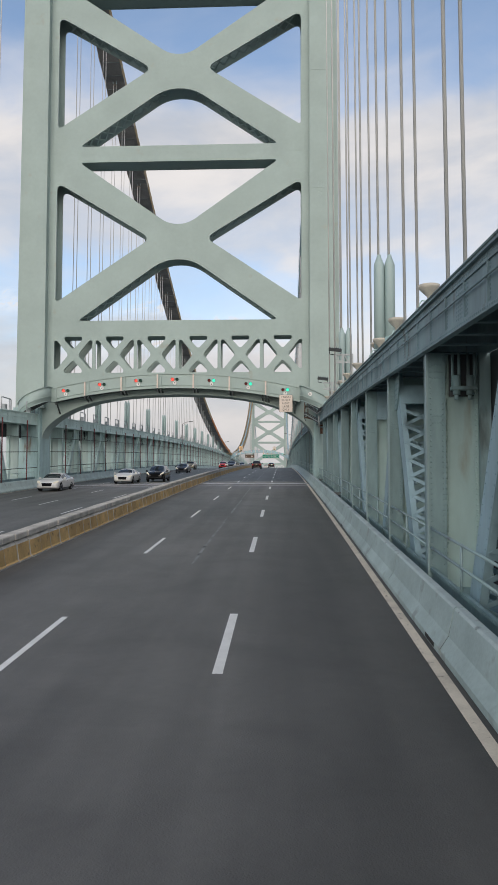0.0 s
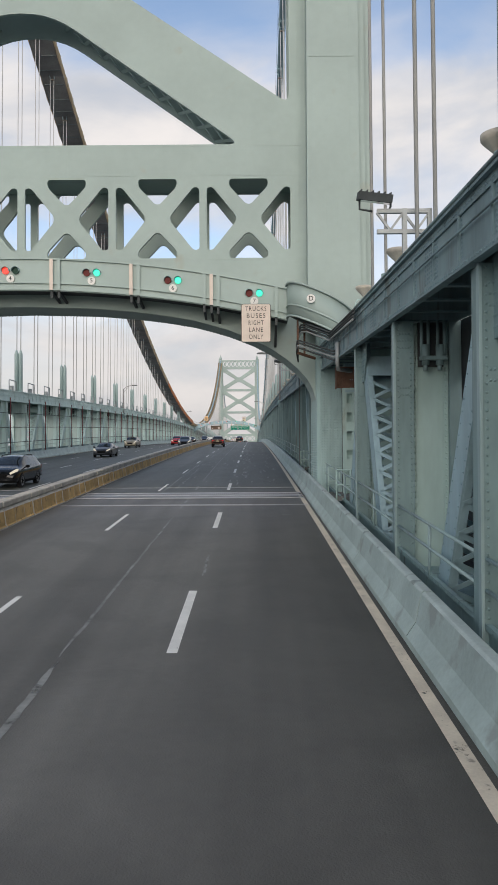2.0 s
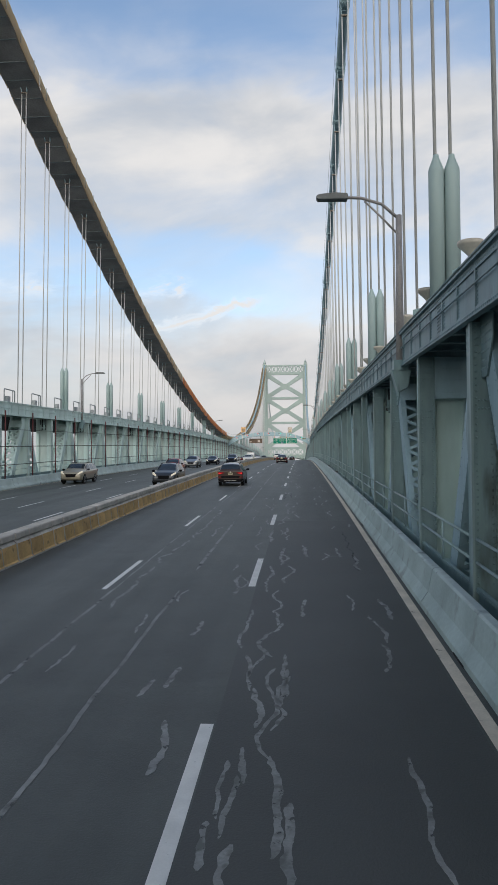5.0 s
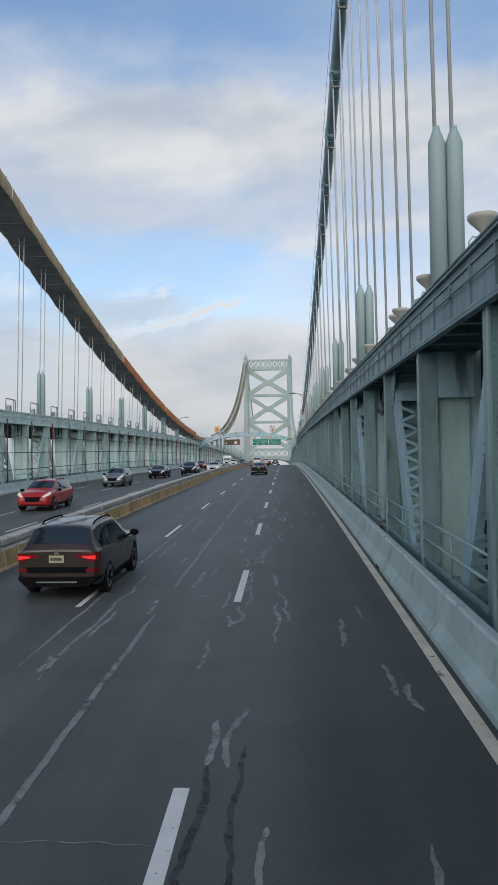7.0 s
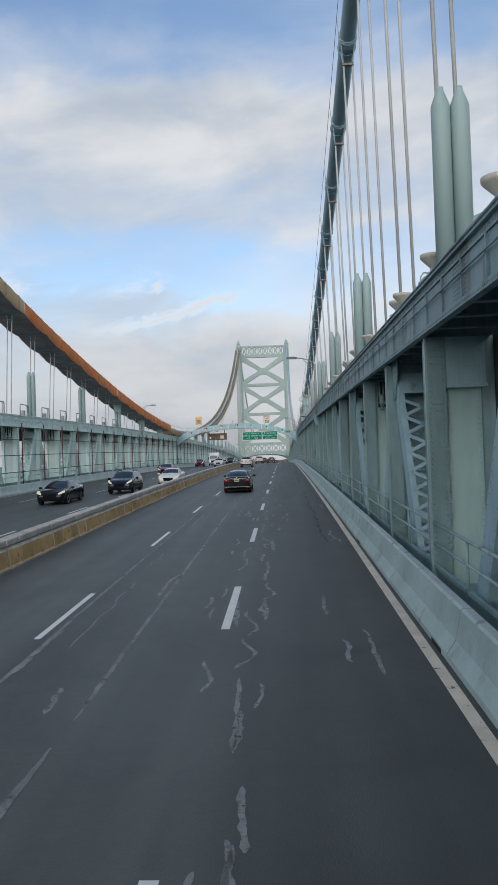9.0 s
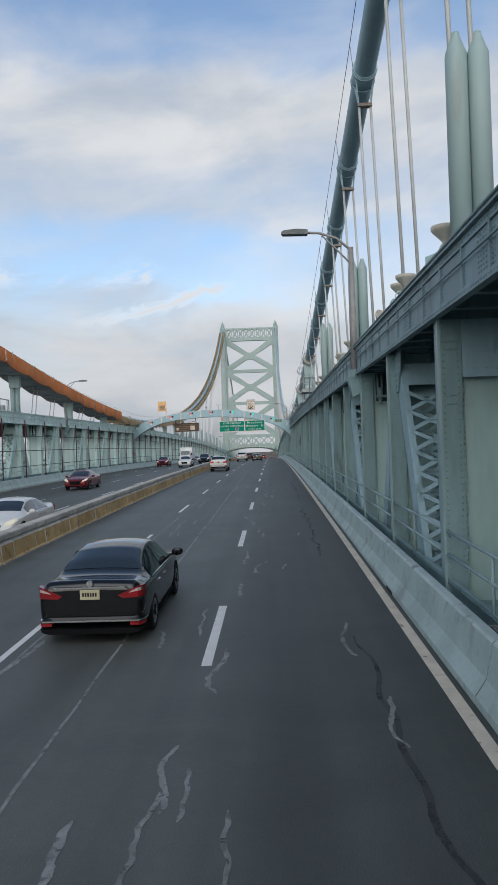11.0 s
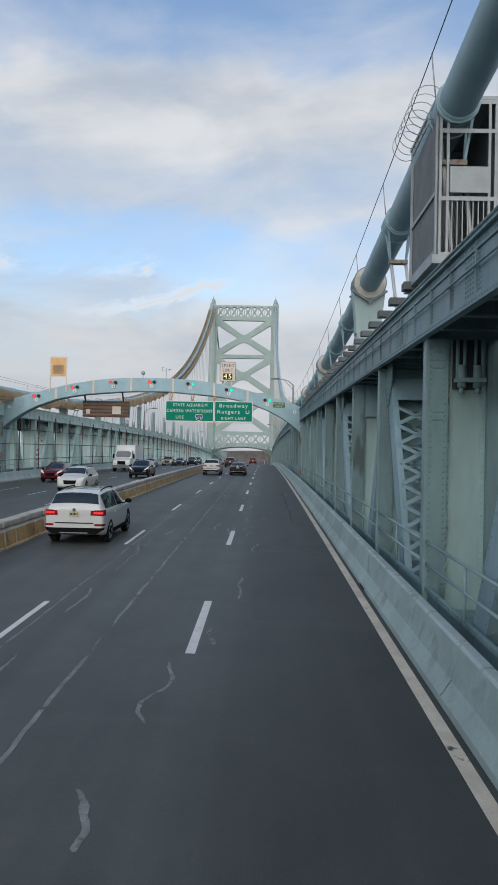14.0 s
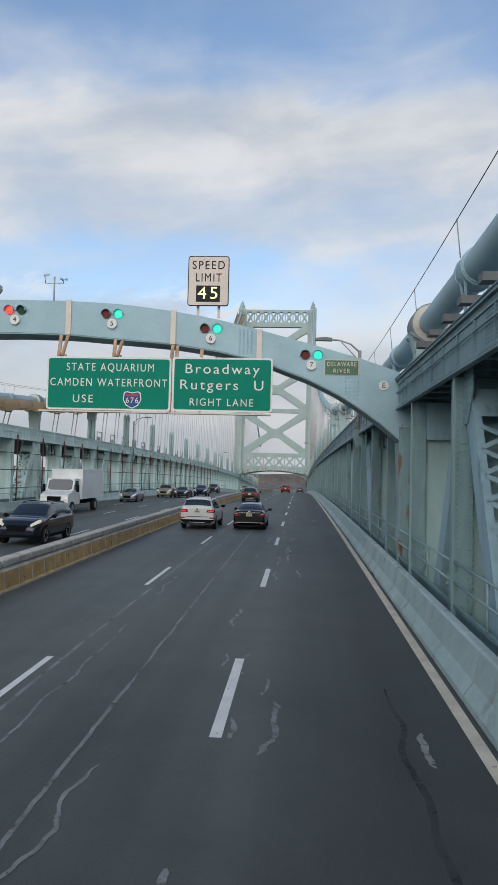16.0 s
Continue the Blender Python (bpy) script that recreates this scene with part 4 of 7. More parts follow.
    for z0, z1, zc in ((15.3, 30.6, 23.15), (32.15, 47.0, 39.75), (48.6, 63.4, 55.9)):
        for s in (1, -1):
            for q in (1, -1):
                ends = [((s * 2.3, zc + q * 0.25), (s * 11.0, (z1 - 2.2) if q > 0 else (z0 + 2.1))), ((s * 1.5, zc + q * 1.75), (s * 9.2, (z1 - 0.25) if q > 0 else (z0 + 0.25)))]
                for (ax, az), (bx, bz) in ends:
                    m = 9
                    d = Vector((bx - ax, 0, bz - az)).normalized()
                    nrm = Vector((-d.z, 0, d.x))
                    for i in range(m):
                        f0, f1 = i / m, (i + 1) / m
                        p0, p1 = (ax + (bx - ax) * f0, az + (bz - az) * f0), (ax + (bx - ax) * f1, az + (bz - az) * f1)
                        bar(bm, (p0[0], -0.86, p0[1]), (p1[0], 0.86, p1[1]), 0.16, 0.02, nrm)
                        bar(bm, (p0[0], 0.86, p0[1]), (p1[0], -0.86, p1[1]), 0.16, 0.02, nrm)
    tagged(part("bracing_lacing", bm, TOWER, tw, "laced bars between the bracing plates"), kind="stuff")
    for z0, z1 in ((30.6, 32.15), (47.0, 48.6), (13.8, 15.3), (63.4, 65.2), (69.2, 70.0)):
        bm = bmesh.new()
        box(bm, -12.1, 12.1, -0.86, 0.86, z0 + 0.03, z1 - 0.03)
        part("strut", bm, TOWER, tw)
    # portal arch and the curved fascia in front of it
    bm = bmesh.new()
    ribbon(bm, xs_, [[(-1.0, arch_low(x)), (1.0, arch_low(x)), (1.0, 9.8 - 0.0128 * x * x), (-1.0, 9.8 - 0.0128 * x * x)] for x in xs_])
    part("portal_arch", bm, TOWER, tw)
    bm = bmesh.new()
    for e in (-0.93, -0.62, 0.62, 0.93):
        for i in range(len(xs_) * 2):
            x = -12.4 + 24.8 * i / (len(xs_) * 2)
            rivets(bm, (x, e, arch_low(x) + 0.004), (x + 0.05, e, arch_low(x + 0.05) + 0.004), 1, (0, 0, -1), 0.045)
    tagged(part("arch_riveting", bm, TOWER, tw), kind="stuff")
    bm = bmesh.new()
    for z in (10.08, 10.2, 14.0, 14.12, 14.95, 15.1, 30.8, 31.95, 47.2, 48.4):
        for x0, x1 in ((-12.2, -0.2), (0.2, 12.2)):
            rivets(bm, (x0, -1.0, z), (x1, -1.0, z), 70, (0, -1, 0), 0.015)
    for x in (-11.95, -7.9, -3.95, 0.0, 3.95, 7.9, 11.95):
        for dx in (-0.1, 0.1):
            rivets(bm, (x + dx, -1.0, 10.3), (x + dx, -1.0, 13.9), 24, (0, -1, 0), 0.015)
    for s in (1, -1):
        rivets(bm, (s * 12.0, -1.0, 15), (s * 12.0, -1.0, 48), 200, (0, -1, 0), 0.015)
    tagged(part("face_riveting", bm, TOWER, tw), kind="stuff")
    for z, x0, x1 in ((13.93, -12.3, 12.3), (15.22, -12.3, 12.3), (10.28, -11.9, 11.9), (31.4, -12.3, 12.3), (47.8, -12.3, 12.3)):
        bm = bmesh.new()
        box(bm, x0, x1, -1.006, -1.0, z, z + 0.025)
        part("plate_seam", bm, TOWER, tw)
    for x in (-5.9, 2.0, 5.9):
        bm = bmesh.new()
        box(bm, x, x + 0.025, -1.006, -1.0, 13.98, 15.2)
        part("plate_seam", bm, TOWER, tw)
    low_ = lambda x: 10.02 - 0.0101 * x * x
    xf_ = [x for x in xs_ if abs(x) < 11.6]
    bm = bmesh.new()
    ribbon(bm, xf_, [[(-2.35, low_(x) - 1.34), (-2.27, low_(x) - 1.34), (-2.27, low_(x)), (-2.35, low_(x))] for x in xf_])
    part("fascia", bm, TOWER, tw, "pale green curved fascia carrying the lane signals")
    for dz in (-0.04, -1.04, -1.31):
        bm = bmesh.new()
        ribbon(bm, xf_, [[(-2.42, low_(x) + dz), (-2.352, low_(x) + dz), (-2.352, low_(x) + dz + 0.06), (-2.42, low_(x) + dz + 0.06)] for x in xf_])
        part("fascia_moulding", bm, TOWER, tw)
    bm = bmesh.new()
    ribbon(bm, xf_, [[(-2.26, low_(x) - 1.22), (-1.02, low_(x) - 1.22), (-1.02, low_(x) - 1.12), (-2.26, low_(x) - 1.12)] for x in xf_])
    part("catwalk_floor", bm, DARK, tw, "dark catwalk floor behind the fascia")
    for i, x in enumerate((-11.0, -8.32, -8.0, -4.95, -4.65, -1.6, -1.3, 1.7, 2.0, 5.0, 5.3, 8.02, 8.32, 8.6, 11.0)):
        bm = bmesh.new()
        box(bm, x - 0.07, x + 0.07, -2.46, -2.425, low_(x) - 1.30, low_(x) - 0.02)
        part("fascia_post", bm, SIGN_CREAM if x in (-8.32, -4.95, -1.6, 1.7, 5.0, 8.32) else TOWER, tw)
        bm = bmesh.new()
        bar(bm, (x, -2.3, low_(x) - 1.34), (x, -1.0, arch_low(x) + 0.2), 0.10, 0.10)
        bar(bm, (x, -2.32, low_(x) - 1.3), (x, -2.32, low_(x) - 1.62), 0.10, 0.10, (0, 1, 0))
        part("fascia_bracket", bm, DARK, tw)
    for s in (1, -1):
        bm = bmesh.new()
        knots = [(11.45, -2.27), (11.5, -2.9), (11.66, -3.4), (11.95, -3.8), (12.35, -4.02), (12.8, -4.1), (13.3, -4.0), (13.8, -3.6), (14.3, -2.9), (14.6, -2.2)]
        prof = []
        for i in range(len(knots) - 1):
            p0, p1, p2, p3 = (Vector(knots[min(max(i + j, 0), len(knots) - 1)]) for j in (-1, 0, 1, 2))
            for f in (0, 0.25, 0.5, 0.75):
                prof.append(tuple(0.5 * (2 * p1 + (p2 - p0) * f + (2 * p0 - 5 * p1 + 4 * p2 - p3) * f * f + (3 * p1 - p0 - 3 * p2 + p3) * f ** 3)))
        prof.append(knots[-1])
        topz = lambda x: float(np.interp(x, (11.45, 12.1, 13.1, 14.6), (8.80, 8.45, 7.98, 7.2)))
        for z0, z1, o in ((-0.02, 0.06, 0.07), (-0.92, -0.84, 0.05), (-1.36, -1.28, 0.05), (-1.33, 0.0, 0.0)):
            bm = bmesh.new()
            rows_ = []
            for i, (x, yy) in enumerate(prof):
                xa, ya = prof[max(i - 1, 0)]
                xb, yb = prof[min(i + 1, len(prof) - 1)]
                d = Vector((xb - xa, yb - ya)).normalized()
                nx, ny = d.y, -d.x
                rows_.append([bm.verts.new((s * (x + nx * k), yy + ny * k, topz(x) + zz)) for k, zz in ((o, z0), (o, z1), (0.004 if o else -0.06, z1), (0.004 if o else -0.06, z0))])
            for p, q in zip(rows_, rows_[1:]):
                for j in range(4):
                    bm.faces.new((p[j], p[(j + 1) % 4], q[(j + 1) % 4], q[j])).smooth = j in (0, 2)
            bm.faces.new(rows_[0][::-1])
            bm.faces.new(rows_[-1])
            if o:
                part("balcony_moulding", bm, TOWER, tw)
        part("balcony", bm, TOWER, tw, "rounded pale green balcony front beside the tower leg")
        bm = bmesh.new()
        extrude = [(s * x, yy) for x, yy in prof]
        lo = [bm.verts.new((x, yy, topz(abs(x)) - 1.2)) for x, yy in extrude]
        hi = [bm.verts.new((x, yy, topz(abs(x)) - 1.1)) for x, yy in extrude]
        bm.faces.new(lo)
        bm.faces.new(hi[::-1])
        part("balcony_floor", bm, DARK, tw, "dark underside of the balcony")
    return tw


tower(0.0)
tower(SPAN)

# ---------------------------------------------------------------- cables, suspenders


def cable_points(x, y0, y1, n):
    return [(x, y0 + (y1 - y0) * i / n, cable_z(y0 + (y1 - y0) * i / n)) for i in range(n + 1)]


for side in (1, -1):
    cb = thing("main_cable", "thick blue-grey wrapped main suspension cable", "suspension cable", "main cables")
    bm = bmesh.new()
    sweep(bm, cable_points(side * 13.5, -150, 0, 30), 0.37, 16)
    sweep(bm, cable_points(side * 13.5, 0, SPAN, 120), 0.37, 16)
    sweep(bm, cable_points(side * 13.5, SPAN, SPAN + 150, 30), 0.37, 16)
    part("cable", bm, CABLE, cb)
    for k in range(-24, 112):
        y = k * STEP
        z = cable_z(y)
        top = deck(y) + CHORD1 + 0.05
        if k in (-1, 0, 87, 88) or z < top + 0.9:
            continue
        if k in (34, 37, 40, 43, 47, 50, 53):
            continue
        bm = bmesh.new()
        dz = cable_z(y + 0.4) - cable_z(y - 0.4)
        tube(bm, (side * 13.5, y - 0.4, z - dz / 2), (side * 13.5, y + 0.4, z + dz / 2), 0.405, 14)
        for x in (-0.21, 0.21):
            for e in (-0.3, 0.3):
                bar(bm, (side * 13.5 + x * 1.6, y + e, z), (side * 13.5 + x, y, z - 1.05), 0.05, 0.05, (1, 0, 0))
        for e in (-0.3, 0.3):
            tube(bm, (side * 13.5, y + e - 0.05, z + e * dz / 0.8), (side * 13.5, y + e + 0.05, z + e * dz / 0.8), 0.435, 14)
        part("cable_band", bm, CABLE, cb)
        bm = bmesh.new()
        box(bm, side * 13.5 - 0.25, side * 13.5 + 0.25, y - 0.11, y + 0.11, z - 1.11, z - 1.01)
        part("clamp_block", bm, CLAMP, cb, "rust-stained steel clamp block on the ropes")
        su = thing("suspender", "pair of steel suspender ropes hanging from the main cable", "suspender rope", "suspender ropes", at=pose(side * 13.78, y, top))
        for x in (-0.2, 0.2):
            bm = bmesh.new()
            tube(bm, (x, 0, 0), (x - side * 0.28, 0, z - 1.0 - top), 0.046, 6)
            part("rope", bm, ROPE, su)
        kk = k if k <= 43 else 87 - k
        if (kk % 3 == 1 if kk > 0 else (-kk) % 3 == 1) and z - top > 4.5:
            for x in (-0.205, 0.205):
                bm = bmesh.new()
                lathe(bm, [(0.205, 0), (0.205, 3.98), (0.195, 4.04), (0.085, 4.34), (0.075, 4.42)], (x, 0, 0), 18)
                part("rope_cover", bm, COVER, su, "pale green conical-topped steel rope cover")

# ---------------------------------------------------------------- midspan pedestals, planks, cable handlines
for side in (1, -1):
    for k in (34, 37, 40, 43, 47, 50, 53):
        y = k * STEP
        z, top = cable_z(y), deck(y) + CHORD1 + 0.05
        pd = thing("cable_pedestal", "pale green steel pedestal with a cream clamp collar round the cable", "cable pedestal", "cable pedestals", at=pose(side * 13.5, y, top))
        hgt = z - top
        head = max(0.5, hgt - 1.75)
        if k in (34, 53):
            for x in (-0.225, 0.225):
                bm = bmesh.new()
                lathe(bm, [(0.22, 0), (0.22, head)], (x, 0, 0), 20)
                part("column", bm, COVER, pd)
        else:
            bm = bmesh.new()
            extrude_y(bm, [(-0.40, 0), (0.40, 0), (0.41, head), (-0.41, head)], -0.30, 0.30)
            part("column", bm, COVER, pd)
        bm = bmesh.new()
        extrude_y(bm, [(-0.448, head), (0.448, head), (0.455, head + 0.45), (0.50, head + 0.9), (0.57, hgt - 0.2), (-0.57, hgt - 0.2), (-0.50, head + 0.9), (-0.455, head + 0.45)] if hgt - 0.2 > head + 1.0 else [(-0.43, head), (0.43, head), (0.56, hgt - 0.2), (-0.56, hgt - 0.2)], -0.31, 0.31)
        part("saddle", bm, COVER, pd)
        bm = bmesh.new()
        tube(bm, (0, -0.44, hgt), (0, 0.44, hgt), 0.585, 28)
        part("clamp_drum", bm, DRUM, pd, "grey steel clamp drum")
        for e in (-1, 1):
            bm = bmesh.new()
            tube(bm, (0, e * 0.44, hgt), (0, e * 0.47, hgt), 0.545, 28)
            rivets(bm, (-0.40, e * 0.47, hgt - 0.2), (-0.40, e * 0.47, hgt + 0.25), 4, (0, e, 0), 0.02)
            rivets(bm, (0.40, e * 0.47, hgt - 0.2), (0.40, e * 0.47, hgt + 0.25), 4, (0, e, 0), 0.02)
            part("collar", bm, COLLAR, pd, "cream painted clamp collar")
            bm = bmesh.new()
            for sx in (-1, 1):
                bar(bm, (sx * 0.60, e * 0.45, hgt - 0.30), (0, e * 0.45, hgt - 0.68), 0.07, 0.09, (0, 1, 0))
            box(bm, -0.05, 0.05, e * 0.47 - 0.04, e * 0.47 + 0.04, hgt - 0.76, hgt - 0.60)
            part("strap", bm, DRUM, pd, "dark bolted clamp strap")
    hl = thing("cable_handline", "thin steel handline on stanchions above the main cable", "handline", "cable handlines")
    for x in (-0.45, 0.45):
        bm = bmesh.new()
        sweep(bm, [(side * 13.5 + x, y, cable_z(y) + 1.08) for y in np.linspace(0, SPAN, 120)], 0.011, 5)
        part("line", bm, DARK, hl)
    for k in range(1, 87, 1 if side > 0 else 4):
        y = k * STEP
        for x in (-0.45, 0.45):
            bm = bmesh.new()
            tube(bm, (side * 13.5 + x * 0.8, y, cable_z(y) + 0.25), (side * 13.5 + x, y, cable_z(y) + 1.11), 0.014, 5)
            part("stanchion", bm, GREY, hl)
bm = bmesh.new()
box(bm, -0.75, 0.0, -0.16, 0.16, 0, 0.16)
plank_me = mesh("plank", bm, TIMBER)
bm = bmesh.new()
box(bm, -0.5, -0.42, -0.05, 0.05, -0.32, 0.0)
box(bm, -0.1, -0.02, -0.05, 0.05, -0.32, 0.0)
plank_leg = mesh("plank_leg", bm, GREY)
first = None
for i in range(26):
    y = 205.0 + i * 1.72
    m = pose(13.62, y, deck(y) + CHORD1 + 0.37)
    if first is None:
        first = thing("plank_bench", "short weathered timber plank on steel legs over the truss chord", "timber plank", "plank benches", at=m)
        part("plank", plank_me, None, first)
        part("plank_leg", plank_leg, None, first)
    else:
        copy_thing(first, m)

# ---------------------------------------------------------------- work platform under the far cable
wp = thing("work_platform", "hanging work platform with orange and tan netting along the main cable", "work platform")
bm = bmesh.new()
bar(bm, (-14.7, 0, 0), (-12.3, 0, 0), 0.08, 0.06)
beam_me = mesh("cross_beam", bm, DRUM)
bm = bmesh.new()
tube(bm, (0, 0, 0), (0, 0, 1), 0.03, 5)
post_me = mesh("net_post", bm, GREY)
for k in range(1, 86):
    y0, y1 = k * STEP, (k + 1) * STEP
    bm = bmesh.new()
    ys_ = [y0 + STEP * i / 8 for i in range(9)]
    sag = [0.14 * math.sin(math.pi * i / 8) for i in range(9)]
    rings = [[bm.verts.new((x, y, cable_z(y) + dz)) for x, dz in ((-14.85, -0.62 - 1.6 * g), (-12.2, -0.62 - 1.6 * g), (-12.2, -0.5), (-14.85, -0.5))] for y, g in zip(ys_, sag)]
    for p, q in zip(rings, rings[1:]):
        for j in range(4):
            bm.faces.new((p[j], p[(j + 1) % 4], q[(j + 1) % 4], q[j]))
    bm.faces.new(rings[0][::-1])
    bm.faces.new(rings[-1])
    part("deck_panel", bm, UNDER if y0 < 238 else TAN, wp, "boarded platform deck")
    for i in range(3):
        y = y0 + STEP * (i + 0.5) / 3
        part("cross_beam", beam_me, None, wp).matrix_basis = pose(0, y, cable_z(y) - 0.63 - 0.224 * math.sin(math.pi * (i + 0.5) / 3))
    for x in (-12.14, -14.91):
        bm = bmesh.new()
        n = 8
        tall = 0.95 if 150 < y0 < 238 else 0.35 if 238 <= y0 < 300 else 0.9
        rings = []
        for i in range(n + 1):
            y = y0 + STEP * i / n
            w = 0.03 * math.sin(i * 2.1 + k)
            d = -0.62 - (0.22 if y0 < 238 else 0.4) * math.sin(math.pi * i / n)
            rings.append([bm.verts.new((x + w + e, y, cable_z(y) + z)) for e, z in ((0, d), (0.03, d), (0.03, tall - 0.5), (0, tall - 0.5))])
        for p, q in zip(rings, rings[1:]):
            for j in range(4):
                bm.faces.new((p[j], p[(j + 1) % 4], q[(j + 1) % 4], q[j]))
        mat = ORANGE if 155 < y0 < 238 else TAN
        part("netting", bm, mat, wp, "orange debris netting" if mat is ORANGE else "tan debris netting")
        for i in range(2):
            y = y0 + STEP * (i + 0.5) / 2
            part("net_post", post_me, None, wp).matrix_basis = pose(x + 0.06, y, cable_z(y) - 0.6) @ Matrix.Diagonal((1, 1, tall + 0.2, 1))

# ---------------------------------------------------------------- chord-top fittings
bowl = bmesh.new()
lathe(bowl, [(0.04, 0.58), (0.05, 0.70), (0.07, 0.73), (0.235, 0.90), (0.265, 0.94), (0.27, 1.01), (0.25, 1.01), (0.22, 0.93), (0.05, 0.76)], (0, 0, 0), 18)
bowl_me = mesh("shade", bowl, COLLAR)
base = bmesh.new()
box(base, -0.26, 0.26, -0.30, 0.30, -0.03, 0.46)
box(base, -0.16, 0.16, -0.2, 0.2, 0.44, 0.48)
tube(base, (0, 0, 0.46), (0, 0, 0.62), 0.045, 8)
sweep(base, [(-0.22, -0.25, 0.1), (-0.33, -0.26, 0.14), (-0.34, -0.26, 0.46), (-0.26, -0.22, 0.56), (-0.03, 0, 0.60)], 0.018, 6)
base_me = mesh("lamp_base", base, PLATE)
proto = {}
for side in (1, -1):
    for k in range(-12, 60):
        if k in (-1, 0) or 33 <= k <= 54:
            continue
        for dx, dy in () if side < 0 else ((-0.05, 0.8),) if k % 3 == 1 else ((0.0, -0.6), (0.05, 0.5)) if k % 3 == 2 else ((0.0, -0.9 if k > 26 else 1.75),):
            y = k * STEP + dy
            m = pose(side * 13.5 + dx, y, deck(y) + CHORD1 + 0.05, 0, 0, 17 * k % 40)
            tilt = k % 3 == 0 and k > 26
            if tilt not in proto:
                proto[tilt] = thing("rope_uplight", "cream bowl-shaped uplight tilted over on a green steel box" if tilt else "cream bowl-shaped uplight on a green steel box", "uplight", "rope uplights", at=m)
                shade = part("shade", bowl_me, None, proto[tilt], "cream bowl shade")
                if tilt:
                    shade.matrix_basis = pose(0, 0, 0.62, 58, 0, 20) @ pose(0, 0, -0.62)
                part("lamp_base", base_me, None, proto[tilt])
            else:
                copy_thing(proto[tilt], m)
bm = bmesh.new()
sweep(bm, [(0, -1.0, 0), (0, -1.0, 0.95), (0, -0.9, 1.05), (0, 1.0, 1.05), (0, 1.1, 0.98), (0, 1.1, 0)], 0.05, 6)
tube(bm, (0, 0.7, 0), (0, 0.7, 1.02), 0.04, 6)
hoop_me = mesh("pipe", bm, GREY)
bm = bmesh.new()
box(bm, -0.16, 0.16, -0.55, -0.15, 0, 0.5)
hoop_box = mesh("junction_box", bm, GREY)
first = None
for k in range(-10, 76):
    if 34 <= k <= 52:
        continue
    y = k * STEP + 1.9
    m = pose(-13.1, y, deck(y) + CHORD1 + 0.05)
    if first is None:
        first = thing("conduit_hoop", "bent grey conduit hoop standing on the truss chord", "conduit", "conduit hoops", at=m)
        part("pipe", hoop_me, None, first)
        part("junction_box", hoop_box, None, first)
    else:
        copy_thing(first, m)

# red standpipes, black lines and mesh fence on the far truss
sp = thing("standpipe_run", "dark red standpipes with black service lines on the truss", "pipework")
bm = bmesh.new()
tube(bm, (-12.88, 0, 0.3), (-12.88, 0, 6.1), 0.055, 6)
pipe_me = mesh("standpipe", bm, REDPIPE)
for k in range(-8, 72):
    y = k * STEP + 0.62
    part("standpipe", pipe_me, None, sp).matrix_basis = pose(0, y, deck(y) + fall(-12))
for h, r in ((3.0, 0.03), (1.55, 0.025), (4.35, 0.02)):
    bm = bmesh.new()
    sweep(bm, [(-12.9, y, deck(y) + h) for y in range(-60, 460, 8)], r, 5)
    part("service_line", bm, BLACK, sp)

# ---------------------------------------------------------------- street lamps on the trusses


def street_lamp(y, side):
    z = deck(y)
    lamp = thing("street_lamp", "tall grey-green street lamp with a cobra head over the road", "street lamp", "street lamps", at=pose(side * 12.9, y, z, 0, 0, 0 if side > 0 else 180))
    bm = bmesh.new()
    tube(bm, (0, 0, 5.0), (0, 0, 10.0), 0.13, 12, 0.09)
    part("pole", bm, TAUPE, lamp)
    bm = bmesh.new()
    sweep(bm, [(0, 0, 9.9), (-0.5, 0, 10.35), (-1.1, 0, 10.55), (-1.6, 0, 10.58)], 0.045, 8)
    sweep(bm, [(0, 0, 9.4), (-0.5, 0, 9.95), (-1.0, 0, 10.45)], 0.03, 8)
    part("arm", bm, TAUPE, lamp)
    bm = bmesh.new()
    extrude_y(bm, rounded([(-1.5, 10.50), (-1.5, 10.66), (-1.9, 10.70), (-2.35, 10.66), (-2.45, 10.60), (-2.40, 10.52)], 0.04, 2), -0.15, 0.15)
    part("lamp_head", bm, RUSTY_GREY, lamp)
    bm = bmesh.new()
    box(bm, -0.22, 0.22, -0.25, 0.25, 5.35, 5.65)
    plate(bm, [(-0.28, 5.36), (0.28, 5.36), (0.18, 4.85), (-0.1, 4.7)], [], -0.22, 0.22)
    part("bracket", bm, TRUSS, lamp)


for y, s in ((157.3, 1), (43.0, 1), (267.8, 1), (380.0, 1), (96.0, -1), (212.0, -1), (326.0, -1), (430.0, -1)):
    street_lamp(y, s)

# ---------------------------------------------------------------- access ladders, platforms, floodlights, cabinet


